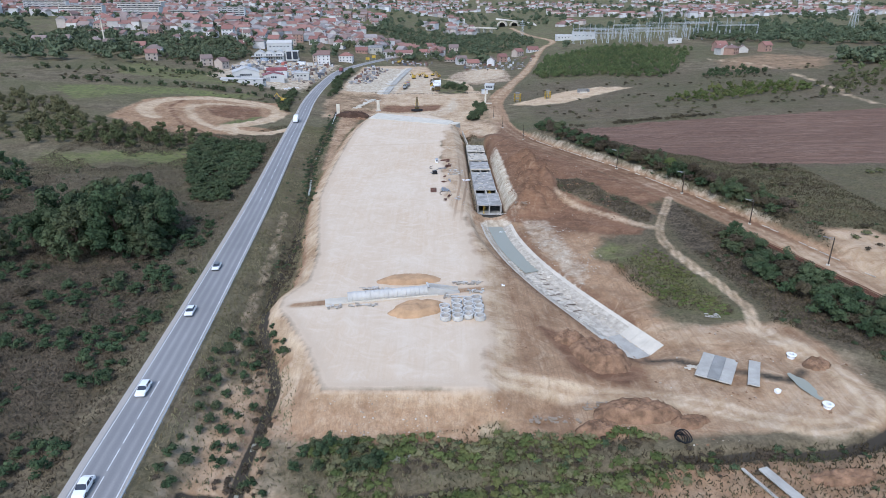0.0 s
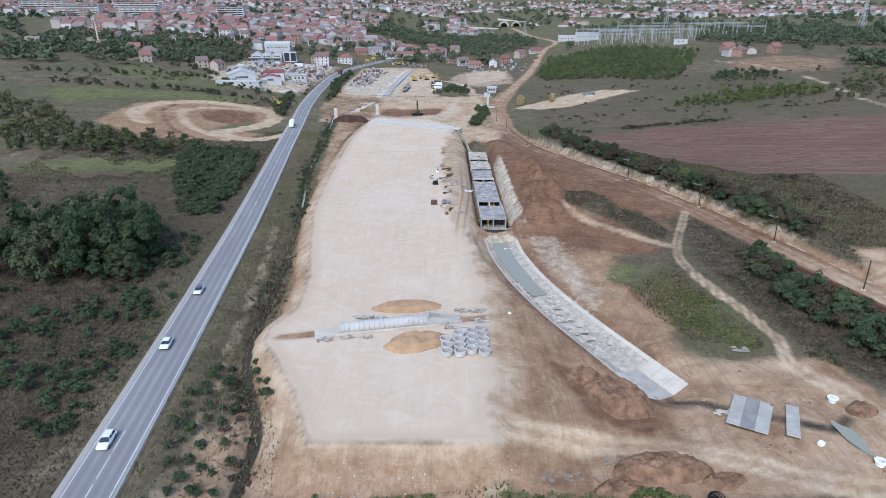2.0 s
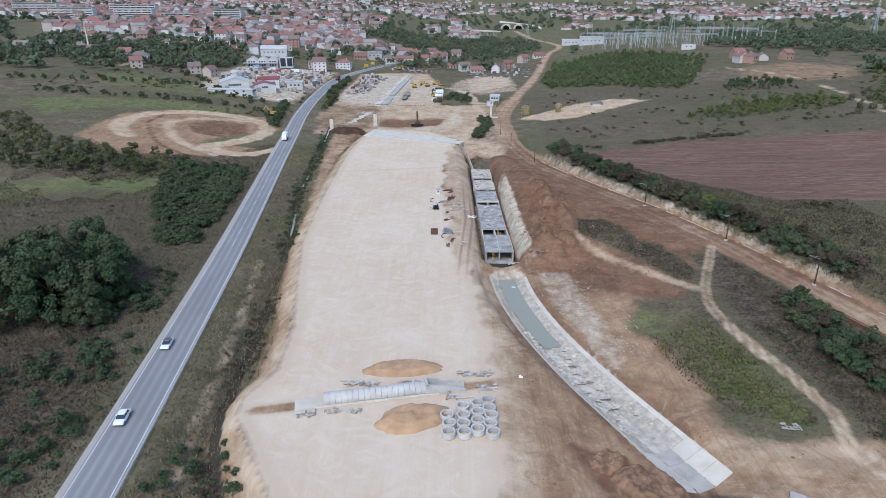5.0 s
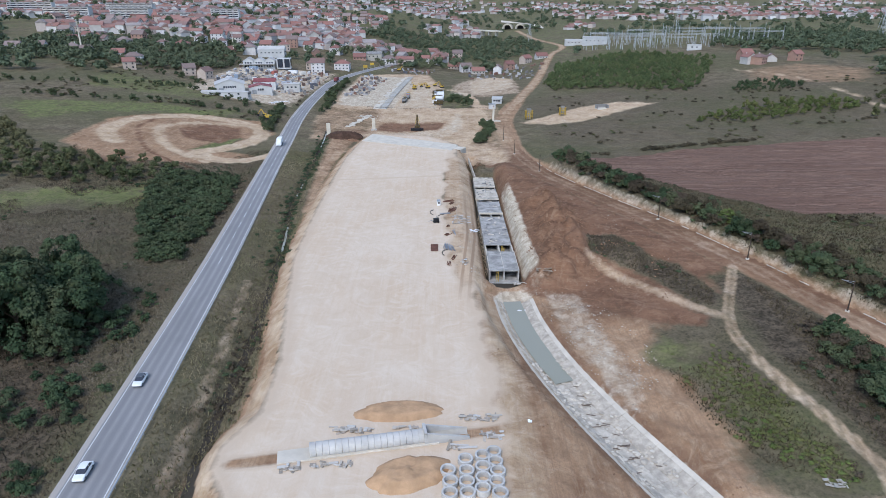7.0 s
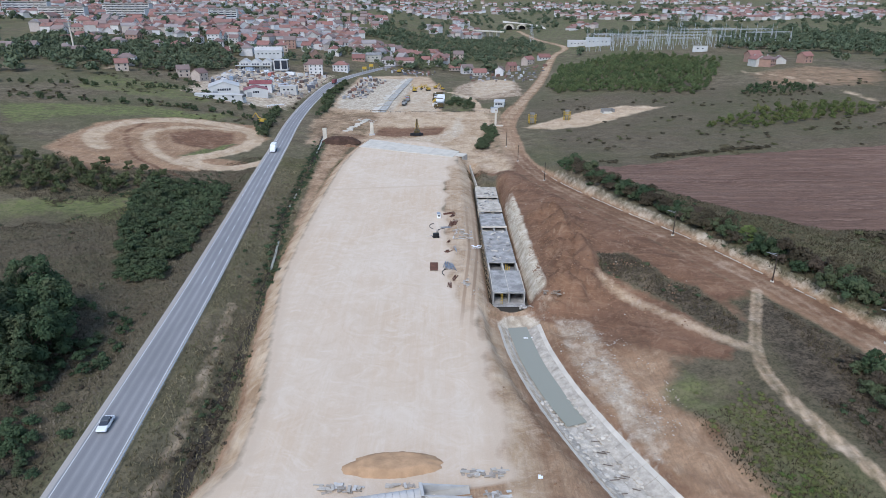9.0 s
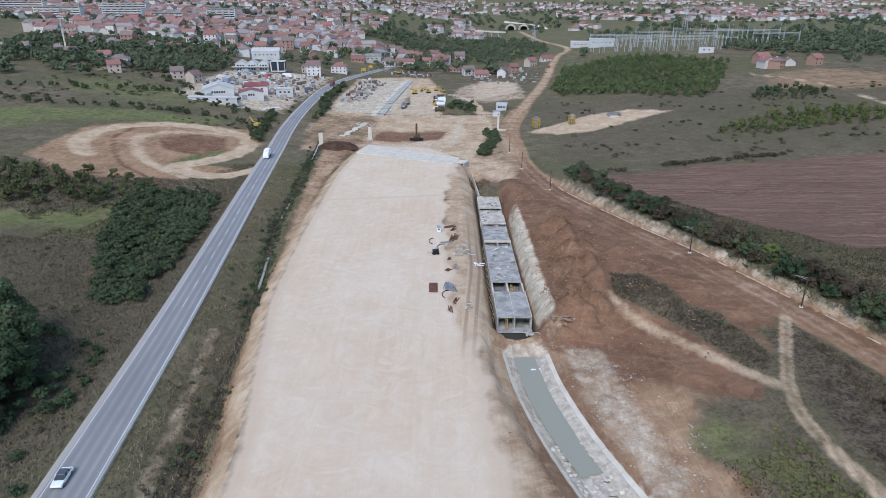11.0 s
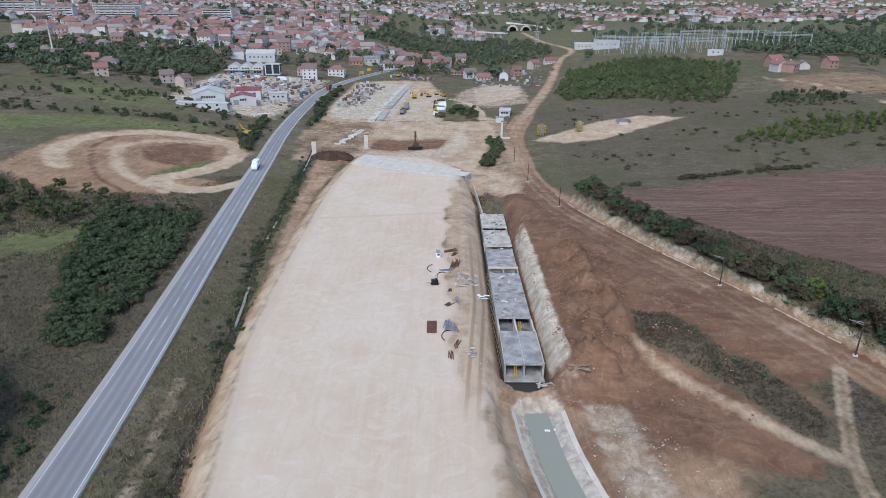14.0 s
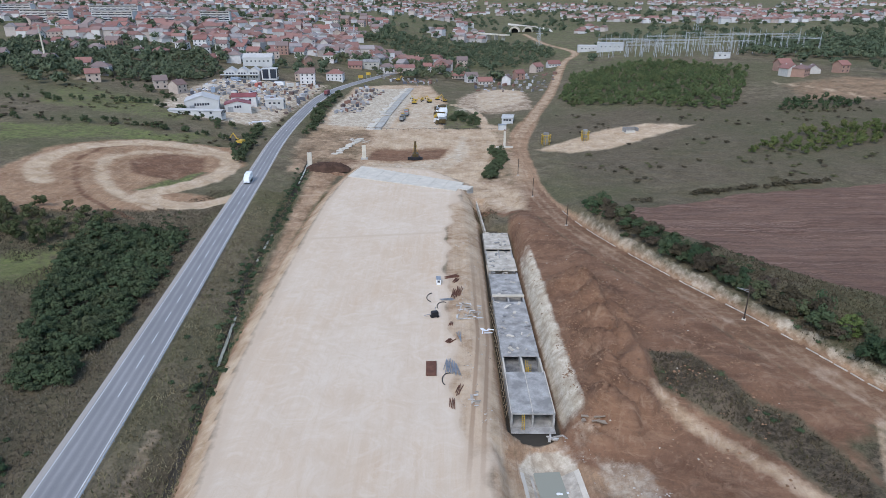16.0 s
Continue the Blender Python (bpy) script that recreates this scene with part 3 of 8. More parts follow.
def build_ground():
    xs = steps((-2800, -112, 120, 2800, 0.92), 1.04)
    ys = steps((-250, 66, 330, 4900, 0.92), 1.018)
    X, Y = np.meshgrid(xs, ys)
    x, y = X.ravel(), Y.ravel()
    z, d = shaped(x, y)
    rng = np.random.default_rng(3)
    z = z + (rng.random(z.shape) - 0.5) * (0.34 + 0.5 * smooth(d["ridge"], 10, 5)) * smooth(d["fill"], 4, 10) * (d["road"] > 7) * (d["channel"] > d["channel_half"] + 3) * (d["trench"] > 12) * (d["corridor"] > 6) * (1 - 0.85 * smooth(in_shape(x, y, [(36, 134), (70, 128), (88, 112), (88, 84), (10, 84), (10, 134)]), 4, -2))
    nx, ny = len(xs), len(ys)
    GRID.update(x=xs, y=ys, z=z.reshape(ny, nx))
    i = np.arange(nx - 1)[None, :] + np.arange(ny - 1)[:, None] * nx
    quads = np.stack([i, i + 1, i + nx + 1, i + nx], -1).reshape(-1, 4)
    me = array_mesh("ground", np.stack([x, y, z], 1), quads, M_GROUND)

    wx = x + 4.5 * np.sin(y * 0.13 + 1.3 * np.sin(x * 0.09)) + 2.2 * np.sin(y * 0.37 + x * 0.21)
    wy = y + 4.0 * np.sin(x * 0.11 + 1.1 * np.sin(y * 0.1)) + 2.0 * np.sin(x * 0.33 - y * 0.17)

    def inside(shape, soft=4.0, loose=False):
        return smooth(in_shape(wx, wy, shape) if loose else in_shape(x, y, shape), soft, -soft)

    def line(pts, half, soft=1.5):
        return smooth(near_line(x, y, pts)[0], half + soft, half - soft)

    def wheels(pts, half, soft=1.5, deep=0.3):
        """A track: pale under the wheels, duller between and beside them."""
        t = near_line(x, y, pts)[0]
        return smooth(t, half + soft, half - soft) * (0.52 + deep * smooth(np.abs(t - half * 0.45), half * 0.35, 0.0))

    p, e = d["fill"], d["east"]
    sand = np.clip(0.5 - (p + (0.7 * np.sin(y * 0.31 + np.sin(y * 0.13)) + 0.5 * np.sin(y * 0.83)) * (x > 0)) / np.where(x > 0, 11.0, 8.0), 0, 1)
    earth = np.clip(smooth(p, 8, 2) * (p > 0) + smooth(p, 30, 14) * e * (d["channel"] > 5), 0, 1)
    earth = np.maximum(earth, 0.8 * inside(YARD, 6))
    earth = np.maximum(earth, smooth(y, 215, 200) * smooth(y, 112, 122) * smooth(x, 9, 14) * smooth(x, 62, 40))
    earth = np.maximum(earth, smooth(y, 84, 90) * smooth(y, 128, 118) * smooth(x, 8, 14) * smooth(x, 84, 76))
    earth = np.maximum(earth, smooth(d["corridor"], 9, 4) * smooth(y, 560, 480))
    earth = np.maximum(earth, 0.7 * smooth(d["corridor"], 7, 3))
    earth = np.maximum(earth, 0.62 * inside(PIT, 8))
    earth = np.maximum(earth, 0.62 * inside(TOWN_YARD, 10))
    earth = np.maximum(earth, 0.62 * smooth(y, 84, 80) * smooth(y, 60, 66) * smooth(x, 20, 34) * smooth(x, 100, 80))
    earth = np.maximum(earth, 0.66 * smooth(x, -27, -30) * smooth(x, -46, -38) * smooth(y, 110, 98))
    earth = np.maximum(earth, 0.55 * inside([(225, 520), (300, 500), (340, 560), (300, 600), (240, 580)], 15))
    earth = np.maximum(earth, 0.56 * smooth(p, 7, 4) * (p > 0) * (x < -20) * smooth(y, 92, 110))
    earth = np.maximum(earth, 0.85 * inside(BARE_EAST, 4))
    earth = np.maximum(earth, 0.9 * smooth(p, 14, 8) * (p > 0) * (x < 6) * smooth(y, 84, 88) * smooth(y, 118, 106))
    earth = np.maximum(earth, 0.3 * inside([(-46, 62), (-45, 104), (-36, 108), (-26, 100), (-22, 86), (-22, 62)], 3) * smooth(d["road"], 6, 8))
    west = inside([(-86, 342), (-110, 330), (-150, 312), (-180, 335), (-184, 392), (-162, 417), (-140, 426), (-108, 428), (-98, 400), (-100, 385), (-112, 365), (-112, 352), (-98, 352)], 5)
    earth = np.maximum(earth, west * (1 - 0.8 * inside([(-128, 347), (-122, 362), (-114, 385), (-109, 384), (-112, 362), (-120, 350)], 3)))
    red = np.zeros_like(x)
    red = np.maximum(red, 0.66 * smooth(d["corridor"], 9, 5) * smooth(y, 150, 175) * smooth(y, 400, 350) * ((d["corridor_side"] < 0) | (d["corridor"] < 5)))
    red = np.maximum(red, 0.85 * smooth(x, 19, 23) * smooth(y, 200, 210) * smooth(y, 345, 320) * smooth(d["corridor"], 4, 9) * (d["corridor_side"] < 0))
    red = np.maximum(red, 0.78 * smooth(x, 26, 38) * smooth(y, 168, 192) * smooth(y, 345, 320) * smooth(d["corridor"], 5, 8) * (d["corridor_side"] < 0))
    red = np.maximum(red, 0.85 * inside([(8, 340), (33, 322), (33, 372), (24, 384), (8, 380)], 4))
    red = np.maximum(red, smooth(d["ridge"], 14, 7))
    cross = line([(-37, 128.3), (-27, 130), (-3, 135), (11, 138)], 1.5, 1.2) * smooth(x, -38, -34)
    red = np.maximum(red, 0.9 * inside([(-62, 405), (-44, 402), (-40, 418), (-60, 425)], 3))
    red = np.maximum(red, 0.85 * inside(WORKS_FACE, 3) * smooth(y, 452, 436))
    red = np.maximum(red, 1.0 * inside([(-136, 368), (-118, 366), (-112, 385), (-118, 404), (-134, 404), (-145, 385)], 4))
    red = np.maximum(red, 0.9 * inside([(20, 124), (30, 120), (42, 107), (36, 102), (26, 106)], 2.5))
    red = np.maximum(red, 0.56 * smooth(x, 12, 17) * smooth(d["channel"], 9.5, 6) * smooth(y, 200, 190) * (x < 45))
    red = np.maximum(red, 0.85 * line(bend([(-136, 421), (-156, 407), (-164, 385), (-155, 360), (-138, 335), (-113, 319)]), 1.3, 1.0))
    pale = np.where(y < 122, wheels(LOOP_TRACK, 3.2, 1.8, 0.4), wheels(LOOP_TRACK, 1.9, 1.4, 0.25) * (1 - 0.15 * smooth(y, 150, 172)))
    pale = np.maximum(pale, 0.95 * line(LOOP_WEST, 4.6, 2.0))
    pale = np.maximum(pale, 0.2 * west)
    pale = np.maximum(pale, 0.75 * line(bend([(-120, 412), (-142, 403), (-153, 384), (-147, 364), (-132, 345), (-112, 333), (-92, 342)]), 3.0, 2.0))
    pale = np.maximum(pale, 0.7 * inside(YARD, 5))
    pale = np.maximum(pale, 0.62 * line(bend([(40.5, 213), (41.2, 209), (45.5, 204), (54, 192.5), (62.5, 180), (65, 176)]), 1.7, 1.8))
    pale = np.maximum(pale, (0.8 - 0.3 * smooth(y, 150, 190)) * wheels(CORRIDOR, 3.4, 1.8, 0.3) * smooth(y, 560, 400) + 0.5 * smooth(d["corridor"], 5, 2) * smooth(y, 400, 560))
    pale = np.maximum(pale, wheels(SIDE_TRACK, 2.0, 1.4, 0.3))
    pale = np.maximum(pale, 0.95 * line(LOOP_EAST, 2.6, 1.4))
    pale = np.maximum(pale, 0.9 * inside(EAST_WORKS, 4))
    pale = np.maximum(pale, 0.85 * inside(WORKS_RAMP, 4))
    pale = np.maximum(pale, 0.95 * inside(MACHINE_YARD, 5))
    pale = np.maximum(pale, 0.85 * inside(WORKS_FACE, 4) * smooth(y, 430, 448))
    pale = np.maximum(pale, 0.42 * inside(TOWN_YARD, 8))
    pale = np.maximum(pale, 0.85 * inside([(20, 560), (56, 592), (62, 650), (42, 668), (20, 645)], 5))
    strip = smooth(y, 190, 205) * smooth(y, 350, 335) * smooth(x, -3, 1.5) * smooth(x, 11, 9.5)
    pale = np.maximum(pale, strip * 0.62)
    earth = np.maximum(earth, strip)
    rim = x - np.interp(y, [185, 203, 236, 262, 300, 350], [2.5, 0.8, -0.4, -1.8, -2.2, 0.5]) + 0.9 * np.sin(y * 0.21) + 0.6 * np.sin(y * 0.53)
    sand = np.minimum(sand, 1 - 0.6 * smooth(y, 186, 202) * smooth(y, 352, 335) * smooth(rim, -0.8, 2.2))
    sand = np.minimum(sand, 1 - 0.3 * smooth(np.abs(y - 304 - 0.16 * (x + 20)), 1.6, 0.2) * (x < 4))
    sand = np.minimum(sand, 1 - 0.75 * cross)
    earth = np.maximum(earth, cross)
    pale = np.maximum(pale, 0.66 * smooth(p, 10, 2) * e * (p > -1))
    pale = np.maximum(pale, 0.66 * np.where((x < -18) & (y > 108), smooth(p, 5, 2), smooth(p, 11, 5)) * (p > 0) * (x < 10))
    pale = np.maximum(pale, 0.6 * inside(BARE_EAST, 5))
    pale = np.maximum(pale, 0.4 * inside([(-46, 62), (-45, 104), (-36, 108), (-26, 100), (-22, 86), (-22, 62)], 3) * smooth(d["road"], 6, 8))
    pale = np.maximum(pale, 0.4 * inside([(40, 128), (70, 124), (84, 110), (84, 86), (38, 88)], 4))
    pale = np.maximum(pale, 0.36 * smooth(y, 84, 88) * smooth(y, 102, 96) * smooth(x, 40, 50) * smooth(x, 80, 74))
    pale = np.maximum(pale, 0.75 * wheels(bend([(-41.5, 92), (-45, 120), (-48, 150), (-51, 176), (-55, 205)]), 1.5, 1.2, 0.3))
    pale = np.maximum(pale, wheels(bend([(330, 340), (257, 366), (262, 440), (268, 520), (240, 590)]), 3.0, 2.0))
    pale = np.maximum(pale, 0.8 * line(bend([(-262, 560), (-268, 590), (-300, 640)]), 3.0, 2.0))
    wall = smooth(d["trench"], 10.5, 9.0) * smooth(d["trench"], 5.0, 6.0) * (d["trench_side"] < 0)
    lime = 0.85 * wall * smooth(y, 206, 212) * smooth(y, 310, 270)
    lime = np.maximum(lime, smooth(d["channel"], d["channel_half"] + 0.6, d["channel_half"] - 0.6) * (d["channel_along"] < 0.985))
    lime = np.maximum(lime, 0.5 * inside(GREY_RUBBLE, 3))
    bank = smooth(d["corridor"], 4.8, 5.8) * smooth(d["corridor"], 9.0, 7.5) * (d["corridor_side"] > 0) * smooth(y, 165, 180) * smooth(y, 340, 310)
    lime = np.maximum(lime, 0.42 * bank)
    lime = np.maximum(lime, 0.3 * inside([(10, 196), (24, 196), (30, 208), (8, 208)], 3))
    green = 0.45 * inside(FIELD_GREEN, 6) + 0.68 * inside(MEADOW, 9, True) + 0.64 * inside(WEEDS, 6, True) + 0.62 * inside(MEADOW_2, 7, True) + 0.5 * inside(MEADOW_3, 8) + 0.7 * inside([(-128, 347), (-122, 362), (-114, 385), (-109, 384), (-112, 362), (-120, 350)], 3)
    green = np.clip(green + 0.14 * smooth(d["road"], 5.5, 7) * smooth(d["road"], 20, 10) + 0.38 * smooth(y, 560, 900), 0, 1)
    scrub = 0.78 * smooth(x, -60, -75) * smooth(x, -200, -120) * smooth(y, 300, 230) + 0.16 * smooth(d["ditch"], 12, 4) + 0.45 * smooth(x, 30, 60) * smooth(y, 420, 300) * smooth(y, 100, 140)
    scrub = np.clip(np.maximum(scrub, 0.38 * smooth(x, 45, 60) * smooth(y, 340, 360) * smooth(y, 570, 510)), 0, 1)
    scrub = np.maximum(scrub, 0.9 * inside(HOLLOW, 3))
    scrub = np.maximum(scrub * (1 - 0.5 * inside(HEATH_WEST, 6)), 0.5 * inside(HEATH_WEST, 6))
    scrub = np.maximum(scrub, 0.85 * inside(SCRUB_EAST, 4))
    scrub = np.maximum(scrub, 0.4 * inside(FIELD_GREEN, 8))
    scrub = np.maximum(scrub, 0.52 * inside(FIELD_GREEN, 5))
    scrub = np.maximum(scrub, 0.25 * inside(WEEDS, 9))
    red = np.maximum(red, 0.85 * inside(BROWN_FACE, 2))
    face = inside(WORKS_FACE, 3) * smooth(y, 454, 438)
    pale, lime = pale * (1 - 0.9 * face) * (1 - 0.35 * inside(WORKS_WEST, 5)), lime * (1 - 0.9 * face)
    earth = np.maximum(earth, 0.72 * inside(BARE_WEST, 3) * (p > 0))
    pale = np.maximum(pale, 0.36 * inside(BARE_WEST, 3) * (p > 0))
    front = inside(FRONT_SLOPE, 2.0) * (p > 0)
    earth, pale = np.maximum(earth, front), np.where(front > 0.3, np.minimum(pale, np.maximum(0.3 + 0.25 * smooth(p, 4, 0), line(LOOP_TRACK, 3.4, 1.5))), pale)
    lime = np.maximum.reduce([lime, 0.8 * inside(GRAVEL, 5), 0.62 * inside(TOWN_YARD, 8), 0.5 * inside(MACHINE_YARD, 5), 0.46 * inside(WORKS_RAMP, 4), 0.45 * inside(PIT, 6)])
    green = np.maximum(green, 0.4 * np.maximum(inside(WORKS_GRASS, 3), 0.4 * inside(WORKS_WEST, 5)))
    grown = 1 - np.maximum.reduce([inside(HOLLOW, 2.0), 0.85 * inside(WEEDS, 6.0, True), 0.9 * inside(SCRUB_EAST, 4), 0.85 * inside(WORKS_GRASS, 3), 0.3 * inside(WORKS_WEST, 5), 0.4 * inside(WORKS_EAST, 4)])
    earth, red, pale = earth * grown, red * grown, pale * np.maximum.reduce([grown, line(LOOP_TRACK, 2.0, 1.0), line(LOOP_EAST, 2.6, 1.4)])
    wet = np.maximum(smooth(d["ditch"], 1.6, 0.6), smooth(d["drain"], 1.6, 0.5)) * (p > 1)
    wet = np.maximum(wet, smooth(d["trench"], 5.6, 4.6))
    wet = np.maximum(wet, 0.62 * line(bend([(43.5, 115), (48, 110.5), (53, 107), (60, 103.5), (66, 101), (70, 104)]), 1.6, 1.6))
    set_mask(me, "cover_a", sand, earth, green)
    set_mask(me, "cover_b", inside(FIELD, 2.0), lime, red)
    set_mask(me, "cover_c", scrub, pale, wet)
    ob = new("ground", me)
    tagged(ob, "rough land with pale sandy motorway fill, tracks and fields", "ground", kind="structure")
    return ob


build_ground()


# ---- the asphalt road with its markings ----
def ribbon(name, pts, offsets, lift, material, zf, parent=None, masks=None):
    """A strip along a line: one row of points per step, one column per sideways offset."""
    P = np.array(pts)
    T = np.gradient(P, axis=0)
    T /= np.linalg.norm(T, axis=1)[:, None]
    N = np.stack([T[:, 1], -T[:, 0]], 1)
    co = []
    for (px, py), (nx_, ny_) in zip(P, N):
        for o, dz in zip(offsets, lift):
            co.append((px + nx_ * o, py + ny_ * o, float(zf(py)) + dz))
    k = len(offsets)
    i = np.arange(k - 1)[None, :] + np.arange(len(P) - 1)[:, None] * k
    quads = np.stack([i, i + 1, i + k + 1, i + k], -1).reshape(-1, 4)
    me = array_mesh(name, co, quads, material)
    if masks:
        set_mask(me, "wear", *[np.tile(np.array(v, float), len(P)) for v in masks])
    ob = new(name, me)
    ob.parent = parent
    return ob


def build_road():
    off = [-5.6, -4.9, -4.3, -3.5, -2.9, -2.4, -1.9, -1.2, -0.7, 0.0, 0.7, 1.2, 1.9, 2.4, 2.9, 3.5, 4.1, 4.7]
    lift = [-0.5] + [0.0] * (len(off) - 2) + [-0.5]
    wear = [1.0 if abs(abs(o) - 1.75) > 0.5 and 0.5 < abs(o) < 3.2 else 0.15 for o in off]
    kerb = [1.0 if o < -3.9 or o > 3.9 else 0.0 for o in off]
    road = ribbon("road", ROAD, off, lift, M_ASPHALT, lambda y: road_z(y), None, (wear, [0] * len(off), kerb))
    tagged(road, "worn grey two-lane asphalt road with wheel tracks", "road", kind="structure")
    for o, w in ((3.55, 0.09), (-3.6, 0.07)):
        e = ribbon("edge_line", ROAD[: len(ROAD) * 3 // 4], [o - w, o + w], [0.012, 0.012], M_PAINT, lambda y: road_z(y), road)
    me = None
    line = np.array(ROAD)
    seg = np.r_[0, np.cumsum(np.hypot(*np.diff(line, axis=0).T))]
    s = 46.0
    box = [(x, y, z) for z in (0.0, 0.014) for y in (-2.6, 2.6) for x in (-0.075, 0.075)]
    faces = [(4, 5, 7, 6), (0, 1, 5, 4), (2, 6, 7, 3), (0, 4, 6, 2), (1, 3, 7, 5)]
    while s < 500:
        x, y = np.interp(s, seg, line[:, 0]), np.interp(s, seg, line[:, 1])
        x2, y2 = np.interp(s + 2, seg, line[:, 0]), np.interp(s + 2, seg, line[:, 1])
        if me is None:
            dash = mesh_object("lane_dash", box, faces, M_PAINT, road)
            me = dash.data
        else:
            dash = new("lane_dash", me)
            dash.parent = road
        dash.matrix_basis = pose(x, y, float(road_z(y)) + 0.004, 0, 0, math.degrees(math.atan2(y2 - y, x2 - x)) - 90)
        s += 10.5 if s > 190 else 6.4 if s < 78 else 120 if s < 100 else 10.5
    return road


build_road()

# ---- plants ----
def leaf_tris(rng, at, out, size):
    """Small three-cornered leaves at places, facing roughly outwards."""
    n = len(at)
    nrm = out + rng.normal(0, 0.42, (n, 3)) + np.array([0, 0, 0.2])
    nrm /= np.linalg.norm(nrm, axis=1)[:, None] + 1e-9
    u = np.cross(nrm, rng.normal(0, 1, (n, 3)))
    u /= np.linalg.norm(u, axis=1)[:, None] + 1e-9
    v = np.cross(nrm, u)
    s = (size * rng.uniform(0.6, 1.4, n))[:, None]
    return np.stack([at - u * s * 0.62 - v * s * 0.4, at + u * s * 0.62 - v * s * 0.4, at + v * s * 0.75], 1).reshape(-1, 3)


def _ball():
    bm = bmesh.new()
    bmesh.ops.create_icosphere(bm, subdivisions=1, radius=1.0)
    bm.verts.ensure_lookup_table()
    co = np.array([v.co[:] for v in bm.verts])
    tri = np.array([[v.index for v in f.verts] for f in bm.faces])
    bm.free()
    return co, tri


BALL_CO, BALL_TRI = _ball()


def crown(seed, width, tall, count, size, low=0.15, lobes=7):
    """A crown of leaves over several uneven lobes, dense within, with gaps between them."""
    rng = np.random.default_rng(seed)
    out = []
    lean = 0.2 * (9 / lobes) ** 0.35
    for k in range(lobes):
        a = k * 2.4 + rng.uniform(-0.5, 0.5)
        up = rng.uniform(0.0, 1.0)
        far = ((0.54 - lean) * math.sqrt(1.0 - 0.85 * up * up) * rng.uniform(0.75, 1.15) * width) if k else 0.0
        r = np.array([width * rng.uniform(0.75, 1.25), width * rng.uniform(0.75, 1.25), tall * rng.uniform(0.75, 1.2)]) * lean
        z = tall * (low + lean + (0.98 - low - 2 * lean) * up) if k else tall * 0.55
        c = np.array([math.cos(a) * far, math.sin(a) * far, z])
        core = BALL_CO * rng.uniform(0.7, 1.0, (len(BALL_CO), 1)) * r * 0.74 + c
        out.append(core[BALL_TRI].reshape(-1, 3))
        m = max(4, count // lobes)
        d = rng.normal(0, 1, (m, 3))
        d[:, 2] = np.where(d[:, 2] < -0.3, -d[:, 2], d[:, 2])
        d /= np.linalg.norm(d, axis=1)[:, None]
        at = c + d * r * rng.uniform(0.82, 1.16, (m, 1))
        at[:, 2] = np.maximum(at[:, 2], tall * 0.02)
        out.append(leaf_tris(rng, at, d, size))
    return np.concatenate(out)


def tris_for(n):
    return np.arange(n, dtype=np.int64).reshape(-1, 3)


def trunk_mesh(bm, tall, r, seed, limbs=5):
    """A tapered trunk with limbs that lean outwards."""
    rng = random.Random(seed)

    def limb(a, b, r1, r2):
        d = b - a
        m = Matrix.Translation((a + b) / 2) @ d.to_track_quat("Z", "Y").to_matrix().to_4x4()
        bmesh.ops.create_cone(bm, segments=6, radius1=r1, radius2=r2, depth=d.length, matrix=m, cap_ends=False)

    top = Vector((rng.uniform(-0.3, 0.3), rng.uniform(-0.3, 0.3), tall * 0.55))
    limb(Vector((0, 0, -0.4)), top, r, r * 0.55)
    for k in range(limbs):
        a = k * 6.283 / limbs + rng.uniform(-0.4, 0.4)
        start = top * rng.uniform(0.5, 0.95)
        limb(start, start + Vector((math.cos(a), math.sin(a), 0.9)) * tall * rng.uniform(0.16, 0.3), r * 0.45, r * 0.12)


TREE_SHAPES = [(11, 10.0, 11.0, 7000, 0.3), (12, 8.5, 9.0, 5200, 0.28), (13, 11.5, 14.0, 8800, 0.32), (14, 6.5, 8.0, 3600, 0.26), (15, 7.5, 7.5, 4200, 0.26)]
BUSH_SHAPES = [(21, 3.8, 2.9, 780, 0.2), (22, 2.9, 2.3, 620, 0.18), (23, 4.6, 3.6, 980, 0.22), (24, 3.2, 3.6, 760, 0.2)]
TREES, BUSHES, DRY_BUSHES = [], [], []


def make_plants():
    for seed, w, h, n, s in TREE_SHAPES:
        root = new("tree", None)
        bm = bmesh.new()
        trunk_mesh(bm, h, 0.028 * h, seed)
        me = bpy.data.meshes.new("trunk")
        bm.to_mesh(me)
        bm.free()
        me.materials.append(M_BARK)
        t = new("trunk", me)
        t.parent = root
        co = crown(seed, w, h, n, s, 0.06, 64)
        c = new("crown", array_mesh("crown", co, tris_for(len(co)), M_WEED if seed == 15 else M_LEAF, False))
        c.parent = root
        TREES.append(root)
    for kind, mat, out in (("bush", M_LEAF, BUSHES), ("dry_bush", M_LEAF_DRY, DRY_BUSHES)):
        for seed, w, h, n, s in BUSH_SHAPES:
            co = crown(seed + len(kind), w, h, n, s, 0.0, 9)
            out.append(new(kind, array_mesh(kind, co, tris_for(len(co)), mat, False)))


make_plants()
_used = set()


def plant(template, x, y, scale=1.0, turn=0.0, label="", category="bush", group="", squash=1.0):
    """Sets a tree or bush on the ground: the first use takes the template itself."""
    m = pose(x, y, height(x, y) - 0.12, 0, 0, turn) @ Matrix.Diagonal((scale, scale, scale * squash, 1))
    if template.name in _used:
        ob = copy_thing(template, pose(x, y, height(x, y) - 0.12, 0, 0, turn))
        ob.scale = (scale, scale, scale * squash)
    else:
        _used.add(template.name)
        ob = template
        ob.matrix_basis = m
    return tagged(ob, label, category, group)


